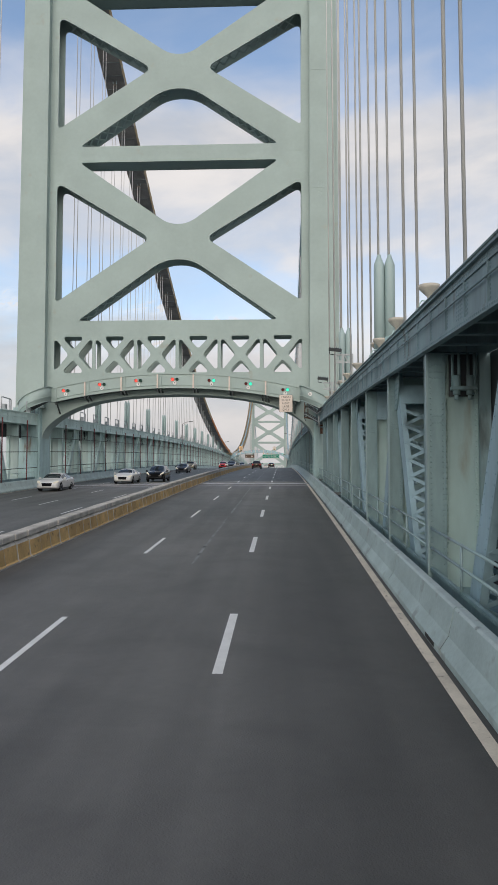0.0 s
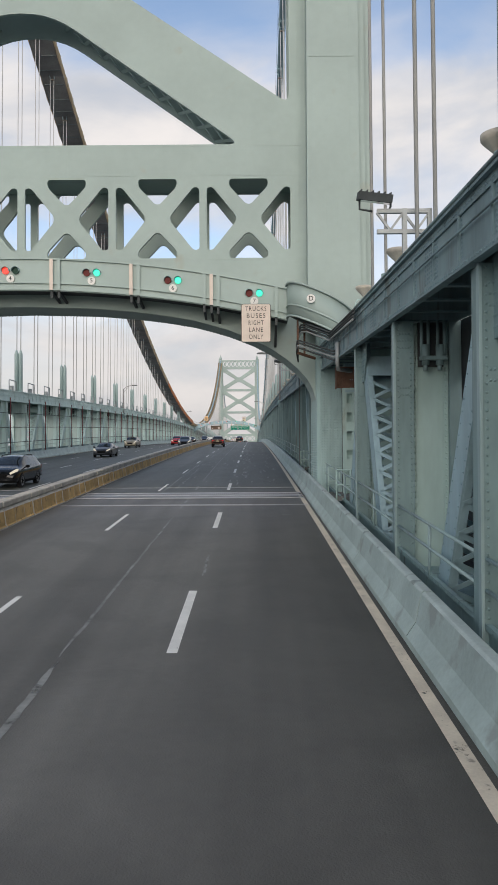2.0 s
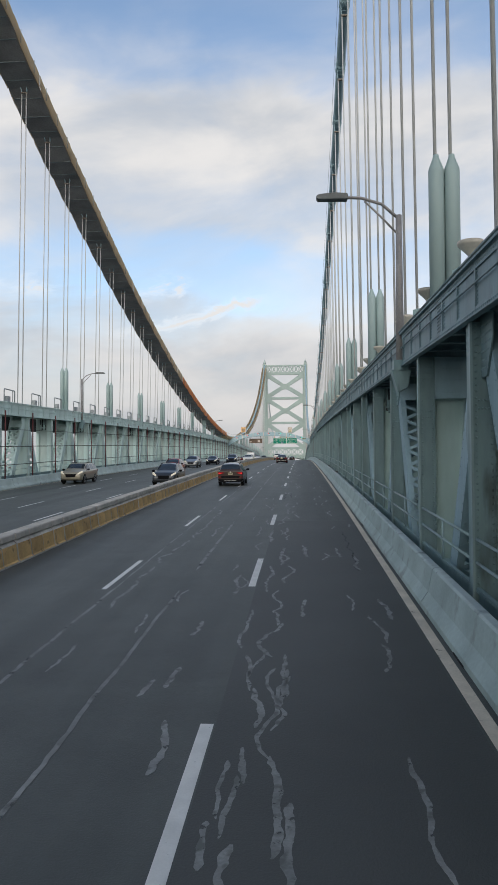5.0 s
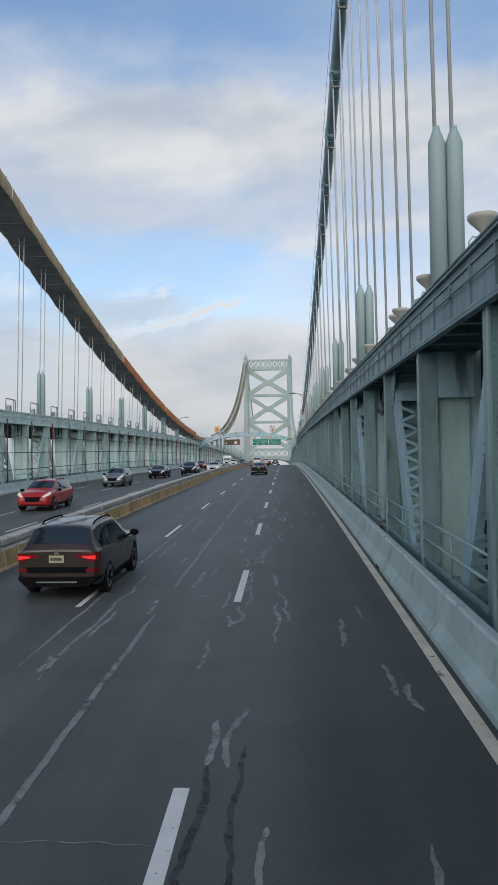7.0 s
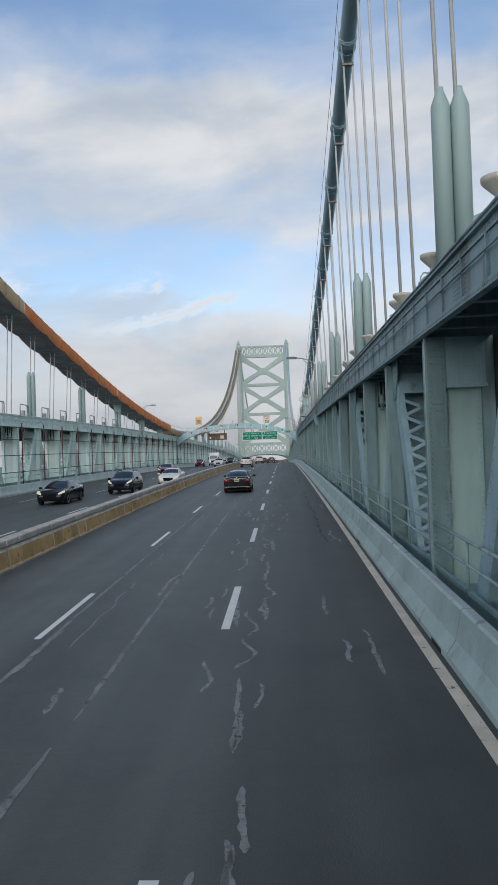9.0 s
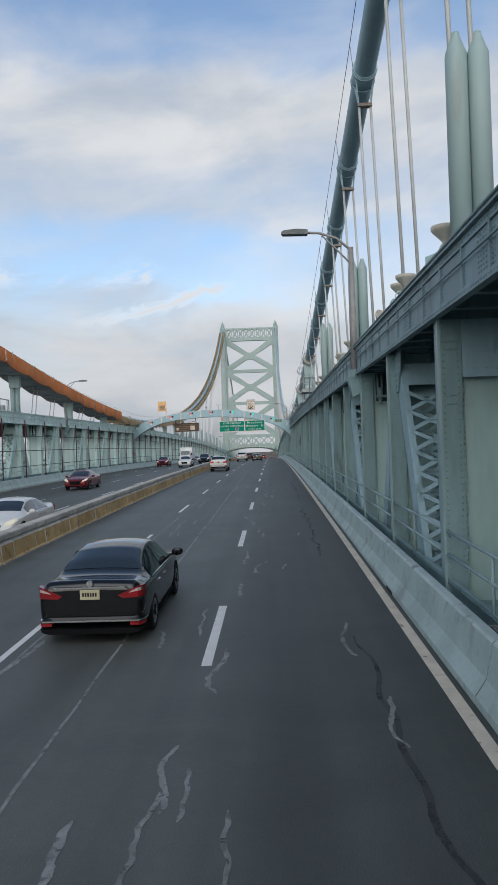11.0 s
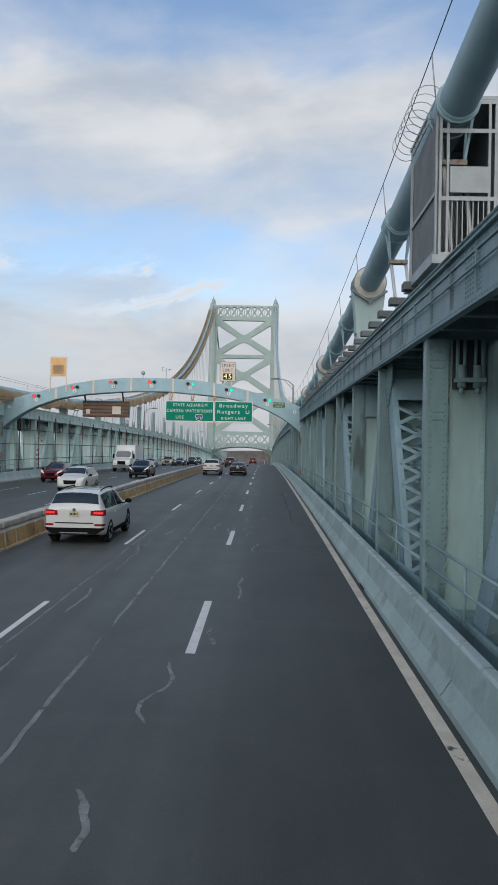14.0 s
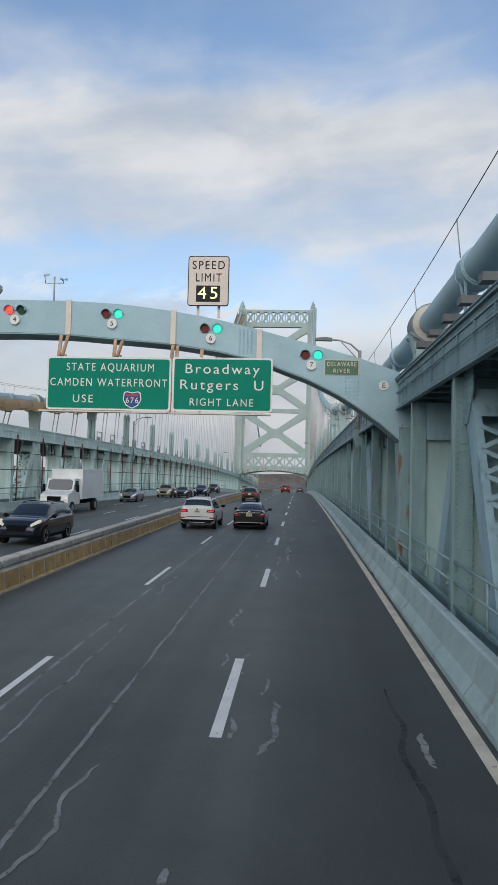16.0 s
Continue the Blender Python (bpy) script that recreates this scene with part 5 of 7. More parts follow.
def ladder(y):
    z = deck(y)
    ld = thing("access_ladder", "rust-spotted grey steel access ladder with a caged landing", "ladder", "access ladders", at=pose(0, y, z))
    for dy in (-0.22, 0.22):
        bm = bmesh.new()
        box(bm, 12.86, 12.90, dy - 0.02, dy + 0.02, 0.55, 8.2)
        part("stile", bm, RUSTY_GREY, ld)
    for i in range(24):
        bm = bmesh.new()
        tube(bm, (12.88, -0.2, 1.0 + i * 0.3), (12.88, 0.2, 1.0 + i * 0.3), 0.014, 6)
        part("rung", bm, RUSTY_GREY, ld)
    bm = bmesh.new()
    box(bm, 12.35, 13.5, 0.25, 2.2, 6.86, 6.95)
    for x0, x1, y0, y1 in ((12.33, 12.36, 0.23, 2.22), (12.36, 13.5, 0.23, 0.26), (12.36, 13.5, 2.19, 2.22)):
        box(bm, x0, x1, y0, y1, 6.80, 7.08)
    part("landing", bm, GREY, ld, "grey steel grating landing")
    for a, b in (((12.38, 0.28), (12.38, 2.17)), ((12.38, 2.17), (13.45, 2.17)), ((12.38, 0.28), (13.15, 0.28))):
        bm = bmesh.new()
        for h in (7.55, 8.1):
            tube(bm, (*a, h), (*b, h), 0.022, 6)
        tube(bm, (*a, 7.0), (*a, 8.1), 0.025, 6)
        tube(bm, (*b, 7.0), (*b, 8.1), 0.025, 6)
        part("guard_rail", bm, GREY, ld)


ladder(11.6)
ladder(186.8)


def side_landing(y):
    z = deck(y)
    sl = thing("side_landing", "rusty grated maintenance landing with pale pipe rails", "landing", "side landings", at=pose(0, y, z))
    bm = bmesh.new()
    for i in range(18):
        box(bm, 12.8 + i * 0.075, 12.83 + i * 0.075, -1.3, 1.3, 0.62, 0.68)
    box(bm, 12.78, 14.2, -1.34, -1.3, 0.55, 0.70)
    box(bm, 12.78, 14.2, 1.3, 1.34, 0.55, 0.70)
    part("grating", bm, RUSTY_GREY, sl, "rust-spotted steel grating")
    for h in (1.1, 1.6) if y in (-6.9, 8.8) else ():
        bm = bmesh.new()
        sweep(bm, [(12.85, 1.35, h), (13.3, 1.6, h), (14.2, 1.62, h)], 0.03, 6)
        part("rail", bm, PLATE, sl)
        bm = bmesh.new()
        sweep(bm, [(12.85, -1.35, h), (13.3, -1.5, h), (14.2, -1.52, h)], 0.03, 6)
        part("rail", bm, PLATE, sl)
    for x, yy in ((12.85, 1.35), (13.3, 1.6), (12.85, -1.35), (13.3, -1.5), (14.2, 1.62), (14.2, -1.52)) if y in (-6.9, 8.8) else ():
        bm = bmesh.new()
        tube(bm, (x, yy, 0.3), (x, yy, 1.62), 0.03, 6)
        part("rail_post", bm, PLATE, sl)


for y in (-26.0, -6.9, 8.8, 84.0, 101.0, 140.5, 195.5):
    side_landing(y)
cbn = thing("conduit_bundle", "bundle of grey conduits bending from the chord to the portal", "conduits")
for i in range(8):
    bm = bmesh.new()
    o = 0.1 * (i % 4)
    if i < 4:
        pts = [(12.84 - o * 0.2, -13.0, deck(-13) + 6.45 - o), (12.84 - o * 0.2, -7.4, 6.22 - o), (12.8, -6.8, 6.25 - o), (12.15, -4.35, 7.0 - o), (11.95, -3.9, 7.02 - o), (11.95, -2.6, 7.02 - o)]
    else:
        pts = [(12.84, -8.6, 5.35 - o), (12.8, -8.0, 5.40 - o), (11.9, -4.2, 6.35 - o), (11.82, -3.9, 6.40 - o), (11.80, -3.6, 6.25 - o), (11.95, -2.3, 6.05 - o)]
    sweep(bm, pts, 0.035, 6)
    part("conduit", bm, GREY if i in (3, 6) else DARK, cbn)
bm = bmesh.new()
sweep(bm, [(12.86, -8.7, 5.6), (12.86, -8.7, 4.9), (12.9, -8.5, 4.72), (13.4, -8.1, 4.70)], 0.07, 8)
part("elbow_pipe", bm, GREY, cbn)
bm = bmesh.new()
for x, yy in ((11.85, -3.6), (12.15, -3.2)):
    bar(bm, (x, yy, 7.3), (x, yy, 5.9), 0.08, 0.08, (0, 1, 0))
bar(bm, (11.85, -3.6, 5.95), (12.6, -3.0, 5.8), 0.08, 0.1)
bar(bm, (11.85, -3.6, 6.9), (12.6, -3.0, 6.9), 0.06, 0.06)
part("hanger_frame", bm, RUST, cbn, "rusty hanger frame")
pl = thing("rusty_junction", "rust-brown steel plate over a slotted pale post", "steel plate", at=pose(0, -6.0, deck(-6.0)))
bm = bmesh.new()
box(bm, 13.15, 13.95, -0.05, 0.0, 4.55, 5.35)
box(bm, 13.12, 13.15, -0.05, 0.4, 4.55, 5.35)
part("rust_plate", bm, RUST, pl)
bm = bmesh.new()
plate(bm, [(13.34, -1.0), (13.86, -1.0), (13.86, 4.55), (13.34, 4.55)], [[(13.50, 0.5 + i * 0.70), (13.70, 0.5 + i * 0.70), (13.70, 0.84 + i * 0.70), (13.50, 0.84 + i * 0.70)] for i in range(6)], -0.08, -0.02)
part("slotted_post", bm, PLATE, pl)
# black sheet behind the open slots, standing in for the shade inside
bm = bmesh.new()
box(bm, 13.36, 13.84, 0.25, 0.3, -1.0, 4.5)
part("post_back", bm, BLACK, pl)


def floodlight(y, x, h):
    """A lamp at x over the road edge on a frame that stands on the chord."""
    z = deck(y) + CHORD1
    fl = thing("floodlight", "dark floodlight on a galvanised outrigger frame above the chord", "floodlight", "floodlights", at=pose(x, y, z))
    b = 13.9 - x
    for q in (h - 0.75, h - 0.3):
        bm = bmesh.new()
        bar(bm, (b, 0, q), (0.0, 0, q), 0.09, 0.09)
        part("outrigger", bm, GREY, fl)
    for q in (b, b - 0.55):
        bm = bmesh.new()
        bar(bm, (q, 0, 0), (q, 0, h - 0.25), 0.10, 0.10, (0, 1, 0))
        part("frame_post", bm, GREY, fl)
    n = 4
    for i in range(n):
        bm = bmesh.new()
        w = b / n
        bar(bm, (w * i, 0, h - 0.72 if i % 2 else h - 0.33), (w * (i + 1), 0, h - 0.33 if i % 2 else h - 0.72), 0.05, 0.05)
        part("brace", bm, GREY, fl)
    bm = bmesh.new()
    turn = Matrix.Translation((-0.05, 0, h)) @ Matrix.Rotation(radians(7), 4, "Y") @ Matrix.Rotation(radians(14), 4, "X")
    bmesh.ops.create_cube(bm, size=1.0, matrix=turn @ Matrix.Diagonal((0.74, 0.46, 0.17, 1)))
    housing = part("lamp_housing", bm, DARK, fl)
    for i in range(6):
        bm = bmesh.new()
        bmesh.ops.create_cube(bm, size=1.0, matrix=turn @ Matrix.Translation((-0.32 + i * 0.128, 0, 0.06)) @ Matrix.Diagonal((0.02, 0.44, 0.14, 1)))
        part("cooling_fin", bm, DARK, housing)
    bm = bmesh.new()
    bmesh.ops.create_cube(bm, size=1.0, matrix=turn @ Matrix.Translation((0, -0.02, -0.09)) @ Matrix.Diagonal((0.66, 0.38, 0.012, 1)))
    part("lens", bm, GLASS, housing, "flat glass front of the floodlight")
    bm = bmesh.new()
    sweep(bm, [(0.25, 0, h - 0.3), (0.3, 0, h - 0.2), (0.3, 0, h)], 0.025, 6)
    sweep(bm, [(-0.1, 0, h - 0.3), (-0.38, 0, h - 0.25), (-0.38, 0, h)], 0.025, 6)
    part("yoke", bm, DARK, fl)


floodlight(-26.5, 12.95, 2.65)
floodlight(-17.2, 12.75, 1.85)
floodlight(29.0, 12.3, 2.1)

y = 203.1
z = deck(y) + CHORD1 + 0.1
cab = thing("equipment_cabinet", "tall grey steel equipment cabinet with a barred door and razor wire", "cabinet", at=pose(0.12, y, z))
bm = bmesh.new()
for x0, x1, y0, y1, z0, z1 in ((13.0, 14.2, 2.45, 2.5, 0.525, 3.545), (12.98, 14.22, -0.02, 2.52, 3.55, 3.62), (12.9, 14.3, -0.2, 2.6, 0.35, 0.52), (14.15, 14.2, 0.06, 2.44, 0.525, 3.545)):
    box(bm, x0, x1, y0, y1, z0, z1)
part("shell", bm, GREY, cab)
bm = bmesh.new()
box(bm, 13.04, 13.06, 0.08, 2.44, 0.525, 3.545)
part("side_panel", bm, RUSTY_GREY, cab, "grey sheet side panel")
for y0, y1, z0, z1 in ((0.04, 0.12, 0.525, 3.545), (2.36, 2.44, 0.525, 3.545), (0.125, 2.355, 3.42, 3.545), (0.125, 2.355, 0.525, 0.68), (0.125, 2.355, 1.75, 1.83)):
    bm = bmesh.new()
    box(bm, 13.0, 13.035, y0, y1, z0, z1)
    part("side_frame", bm, GREY, cab)
for x in (13.1, 14.0):
    bm = bmesh.new()
    box(bm, x, x + 0.1, 0.2, 2.2, 0.0, 0.35)
    part("skid", bm, DARK, cab)
bm = bmesh.new()
for x in (13.05, 13.19, 13.98, 14.1):
    box(bm, x, x + 0.05, -0.03, 0.03, 0.525, 3.545)
for zz in (0.53, 1.6, 2.9, 3.46):
    box(bm, 13.045, 14.155, -0.036, -0.031, zz, zz + 0.08)
box(bm, 13.25, 14.0, -0.05, -0.032, 1.75, 2.25)
for i in range(7):
    box(bm, 13.3 + i * 0.1, 13.32 + i * 0.1, -0.01, 0.01, 0.6, 1.6)
part("door", bm, GREY, cab)
bm = bmesh.new()
pts = [(12.85 + 0.3 * math.cos(a), 0.1 + 0.055 * a, 3.62 + 0.3 * math.sin(a)) for a in np.linspace(0, 14 * math.pi, 120)]
sweep(bm, pts, 0.008, 4)
part("razor_wire", bm, GREY, cab)

# ---------------------------------------------------------------- lane signals, signs, gantry


def disc(bm, x, y, z, r, depth=0.03, seg=20):
    tube(bm, (x, y, z), (x, y - depth, z), r, seg)


def lane_signal(x, y, z, number, go):
    sg = thing("lane_signal", "red and green lane signal over a numbered disc, %s lit" % ("green" if go else "red"), "lane signal", "lane signals", at=pose(x, y, z))
    for dx, on, off, lit, nm in ((-0.21, RED_ON, RED_OFF, not go, "red_lamp"), (0.21, GREEN_ON, GREEN_OFF, go, "green_lamp")):
        bm = bmesh.new()
        disc(bm, dx, 0.0, 0, 0.14, 0.05)
        part(nm, bm, on if lit else off, sg, ("lit " if lit else "unlit ") + nm.replace("_", " "))
        bm = bmesh.new()
        n = 10
        for i in range(n):
            a0, a1 = math.pi * (i / n) * 1.1 - 0.15, math.pi * ((i + 1) / n) * 1.1 - 0.15
            v = [bm.verts.new((dx + r * math.cos(a), yy, r * math.sin(a))) for a in (a0, a1) for r, yy in ((0.15, 0), (0.15, -0.16), (0.165, -0.16), (0.165, 0))]
            for j in range(4):
                bm.faces.new((v[j], v[(j + 1) % 4], v[4 + (j + 1) % 4], v[4 + j]))
        bmesh.ops.remove_doubles(bm, verts=bm.verts, dist=0.001)
        part("visor", bm, TRUSS, sg)
    bm = bmesh.new()
    disc(bm, 0.0, 0, -0.33, 0.165, 0.08)
    plt = part("number_disc", bm, SIGN_WHITE, sg, "white disc with a black number")
    lettering(str(number), 0.24, BLACK, plt, (0, -0.085, -0.33), name="number")


for i in range(7):
    x = (i - 3) * LANE
    lane_signal(x, -3.06, 9.50 - 0.0098 * x * x, i + 1, i > 3)
    lane_signal(x, SPAN - 3.06, 9.50 - 0.0098 * x * x, i + 1, i > 3)

GY = 252.3
GZ = deck(GY)
gn = thing("sign_gantry", "arched grey-green steel box gantry across all the lanes", "sign gantry", at=pose(0, GY, GZ))
gx = [-13.5 + 27.0 * i / 54 for i in range(55)]
TOP = ((0, 8.98), (1.9, 8.96), (3.7, 8.86), (5.4, 8.65), (6.9, 8.39), (8.4, 8.03), (10.0, 7.61), (11.6, 7.17), (12.55, 6.86), (13.5, 6.5))
LOW = ((0, 7.86), (1.8, 7.83), (5.4, 7.55), (7.0, 7.32), (8.4, 7.02), (10.0, 6.43), (10.9, 6.0), (11.6, 5.58), (12.4, 5.02), (13.0, 4.5), (13.06, 4.3), (13.5, 4.2))
gtop = lambda x: float(np.interp(abs(x), [p[0] for p in TOP], [p[1] for p in TOP]))
glow_ = lambda x: float(np.interp(abs(x), [p[0] for p in LOW], [p[1] for p in LOW]))
bm = bmesh.new()
ribbon(bm, gx, [[(0, glow_(x)), (1.1, glow_(x)), (1.1, gtop(x)), (0, gtop(x))] for x in gx])
part("arch_beam", bm, CABLE, gn)
bm = bmesh.new()
ribbon(bm, gx, [[(-0.04, glow_(x) - 0.02), (1.14, glow_(x) - 0.02), (1.14, glow_(x) - 0.05), (-0.04, glow_(x) - 0.05)] for x in gx])
part("bottom_flange", bm, TRUSS, gn)
for s in (1, -1):
    bm = bmesh.new()
    box(bm, *sorted((s * 13.06, s * 13.5)), 0.0, 1.1, -0.3, 4.6)
    box(bm, *sorted((s * 13.00, s * 13.56)), -0.03, 0.0, -0.3, 4.9)
    rivets(bm, (s * 13.1, -0.03, 0.7), (s * 13.1, -0.03, 5.0), 44, (0, -1, 0), 0.022)
    rivets(bm, (s * 13.46, -0.03, 0.7), (s * 13.46, -0.03, 5.0), 44, (0, -1, 0), 0.022)
    part("gantry_leg", bm, GANTRY_LEG, gn, "rust-streaked grey-green leg")
    for a in (7.9, 11.45):
        bm = bmesh.new()
        for dx in (-0.2, -0.07, 0.07, 0.2):
            rivets(bm, (s * (a + dx), 0, glow_(a) + 0.1), (s * (a + dx), 0, gtop(a) - 0.1), 12, (0, -1, 0), 0.03)
        tagged(part("splice_rivets", bm, CABLE, gn), kind="stuff")
    bm = bmesh.new()
    disc(bm, s * 12.48, 0, 6.25, 0.16)
    dd = part("letter_disc", bm, SIGN_WHITE, gn, "white disc with a black letter")
    if s > 0:
        lettering("E", 0.26, BLACK, dd, (12.48, -0.035, 6.25), name="letter")
for x in (-8.4, -5.1, -1.8, 1.85, 5.45, 8.36):
    bm = bmesh.new()
    box(bm, x - 0.09, x + 0.09, -0.05, 0.0, glow_(x) - 0.02, gtop(x) + 0.02)
    part("cream_post", bm, SIGN_CREAM, gn, "cream painted sign post strip")
bm = bmesh.new()
tube(bm, (1.17, 0.4, 8.9), (1.17, 0.4, 9.9), 0.03, 6)
bar(bm, (0.85, 0.4, 9.66), (1.49, 0.4, 9.66), 0.03, 0.03)
tube(bm, (0.85, 0.4, 9.66), (0.85, 0.4, 9.95), 0.02, 6)
bar(bm, (0.78, 0.4, 9.93), (0.98, 0.4, 9.98), 0.04, 0.07)
tube(bm, (1.49, 0.4, 9.66), (1.49, 0.4, 9.80), 0.02, 6)
for q in range(3):
    cx, cy = 1.49 + 0.10 * math.cos(q * 2.1), 0.4 + 0.10 * math.sin(q * 2.1)
    bar(bm, (1.49, 0.4, 9.80), (cx, cy, 9.80), 0.012, 0.012)
    tube(bm, (cx, cy, 9.77), (cx, cy, 9.83), 0.04, 8)
tagged(new("anemometer", mesh("anemometer", bm, GREY)), "small grey anemometer on a mast over the gantry", "anemometer").matrix_basis = pose(0, GY, GZ)
bm = bmesh.new()
tube(bm, (-0.85, 0.4, 8.9), (-0.85, 0.4, 9.3), 0.03, 6)
lathe(bm, [(0.12, 9.3), (0.18, 9.4), (0.16, 9.55), (0.05, 9.62)], (-0.85, 0.4, 0), 12)
tagged(new("dome_camera", mesh("dome_camera", bm, GREY)), "small grey dome camera over the gantry", "camera dome").matrix_basis = pose(0, GY, GZ)
for i in range(7):
    x = (i - 3) * LANE
    lane_signal(x, GY - 0.01, GZ + gtop(x) - 0.365, i + 1, i > 3)


def sign(name, label, x0, x1, y, z0, z1, face, border=None, rim=0.06, corner=0.12, at=(0, 0), back=GREY):
    sg = thing(name, label, "road sign", at=pose((x0 + x1) / 2, y, (z0 + z1) / 2))
    w, h = (x1 - x0) / 2, (z1 - z0) / 2
    bm = bmesh.new()
    plate(bm, rounded([(-w, -h), (w, -h), (w, h), (-w, h)], corner), [], 0.012, 0.05)
    part("backing", bm, border or back, sg)
    bm = bmesh.new()
    plate(bm, rounded([(-w + rim, -h + rim), (w - rim, -h + rim), (w - rim, h - rim), (-w + rim, h - rim)], corner * 0.7), [], 0.0, 0.011)
    part("face", bm, face, sg)
    return sg


sg = sign("guide_sign", "green guide sign with white words and a route shield", 1.27, 5.47, GY - 0.3, GZ + 5.24, GZ + 7.02, SIGN_GREEN, SIGN_WHITE, 0.06)
lettering("STATE AQUARIUM", 0.37, SIGN_WHITE, sg, (0.05, -0.006, 0.53), width=2.95)
lettering("CAMDEN WATERFRONT", 0.37, SIGN_WHITE, sg, (0.0, -0.006, 0.02), width=3.95)
lettering("USE", 0.37, SIGN_WHITE, sg, (-0.85, -0.006, -0.53), width=0.68)
bm = bmesh.new()
plate(bm, rounded([(-0.29, 0.25), (-0.2, 0.29), (0, 0.24), (0.2, 0.29), (0.29, 0.25), (0.32, 0.0), (0.2, -0.2), (0, -0.3), (-0.2, -0.2), (-0.32, 0.0)], 0.05), [], -0.012, -0.004)
shield = part("route_shield", bm, BLUE, sg, "blue and red route shield")
bm = bmesh.new()
plate(bm, rounded([(-0.33, 0.28), (-0.22, 0.33), (0, 0.28), (0.22, 0.33), (0.33, 0.28), (0.36, 0.0), (0.23, -0.23), (0, -0.345), (-0.23, -0.23), (-0.36, 0.0)], 0.05), [], -0.0038, 0.0)
part("shield_rim", bm, SIGN_WHITE, shield, "white rim of the shield")
shield.matrix_basis = pose(0.82, 0, -0.53) @ Matrix.Diagonal((0.87, 1, 0.87, 1))
bm = bmesh.new()
box(bm, -0.24, 0.24, -0.016, -0.0125, 0.13, 0.22)
part("shield_band", bm, RED, shield)
lettering("676", 0.30, SIGN_WHITE, shield, (0, -0.016, -0.03), width=0.48)
sg = sign("guide_sign", "green guide sign with white words under the gantry", 5.52, 8.84, GY - 0.3, GZ + 5.26, GZ + 7.05, SIGN_GREEN, SIGN_WHITE, 0.06)
lettering("Broadway", 0.46, SIGN_WHITE, sg, (-0.02, -0.006, 0.50), width=2.45)
lettering("Rutgers  U", 0.46, SIGN_WHITE, sg, (-0.02, -0.006, -0.03), width=2.75)
lettering("RIGHT LANE", 0.35, SIGN_WHITE, sg, (-0.02, -0.006, -0.60), width=2.1)
hang = thing("sign_hangers", "tan rusting steel hangers holding the guide signs under the gantry", "sign hanger", at=pose(0, GY, GZ))
for x, lean in ((1.62, 0.0), (1.86, -0.12), (3.50, 0.0), (3.74, -0.12), (5.46, 0.0), (5.62, 0.0), (6.45, 0.0), (8.5, 0.0)):
    bm = bmesh.new()
    bar(bm, (x + lean, -0.2, 7.05), (x, 0.0, glow_(x) - 0.03), 0.11, 0.06)
    bar(bm, (x, -0.23, 5.15), (x, -0.23, 7.1), 0.06, 0.05, (0, 1, 0))
    part("hanger", bm, TAN_STEEL if x < 7 else GREY, hang)
bm = bmesh.new()
bar(bm, (1.1, -0.35, 5.18), (5.4, -0.35, 5.18), 0.3, 0.05)
bar(bm, (5.5, -0.35, 5.18), (8.8, -0.35, 5.18), 0.3, 0.05)
part("light_tray", bm, SIGN_CREAM, hang)
sg = sign("speed_limit_sign", "white speed limit sign with a lit digital number", 5.92, 7.30, GY - 0.15, GZ + 8.80, GZ + 10.48, SIGN_CREAM, BLACK, 0.03, 0.1)
bm = bmesh.new()
for x in (-0.35, 0.35):
    box(bm, x - 0.04, x + 0.04, 0.16, 0.24, -1.2, 0.7)
part("post", bm, SIGN_CREAM, sg)
lettering("SPEED", 0.40, BLACK, sg, (0, -0.006, 0.52), width=1.08)
lettering("LIMIT", 0.40, BLACK, sg, (0, -0.006, 0.10), width=0.86)
bm = bmesh.new()
plate(bm, [(-0.40, -0.70), (0.40, -0.70), (0.40, -0.16), (-0.40, -0.16)], [], -0.02, -0.002)
dsp = part("display", bm, BLACK, sg, "black display with lit digits")
lettering("45", 0.58, SPEED_ON, dsp, (0, -0.026, -0.43), width=0.66)
sg = sign("river_sign", "small faded olive green river name sign with pale words", 10.53, 11.66, GY - 0.03, GZ + 6.57, GZ + 7.08, OLIVE, SIGN_CREAM, 0.02, 0.03)
lettering("DELAWARE", 0.2, SIGN_CREAM, sg, (0, -0.006, 0.10), width=0.95)
lettering("RIVER", 0.2, SIGN_CREAM, sg, (0, -0.006, -0.12), width=0.55)
sg = sign("truck_lane_sign", "cream lane rule sign with dark words under the portal", 9.55, 10.77, -3.26, 6.45, 8.03, SIGN_CREAM, BLACK, 0.02, 0.1)
for i, w in enumerate(("TRUCKS", "BUSES", "RIGHT", "LANE", "ONLY")):
    lettering(w, 0.26, BLACK, sg, (0, -0.006, 0.58 - i * 0.29), width=(0.86, 0.76, 0.62, 0.56, 0.58)[i])
dk = thing("letter_disc", "white disc with a black letter on the portal fascia", "letter disc", at=pose(12.3, -4.80, 7.9))
bm = bmesh.new()
disc(bm, 0, 0, 0, 0.17)
dd = part("disc", bm, SIGN_WHITE, dk)
lettering("D", 0.26, BLACK, dd, (0, -0.035, 0), name="letter")
sg = sign("amber_sign", "back-lit amber square sign on two posts above the gantry", -8.95, -7.45, GY - 0.1, GZ + 8.95, GZ + 10.70, SIGN_ORANGE, SIGN_CREAM, 0.10, 0.05)
bm = bmesh.new()
for x in (-0.7, 0.7):
    box(bm, x - 0.05, x + 0.05, 0.0, 0.08, -2.2, -0.8)
part("post", bm, SIGN_CREAM, sg)
bm = bmesh.new()
plate(bm, [(-0.45, -0.6), (0.45, -0.6), (0.45, 0.15), (-0.45, 0.15)], [], -0.03, -0.002)
part("inner_panel", bm, TAN, sg)
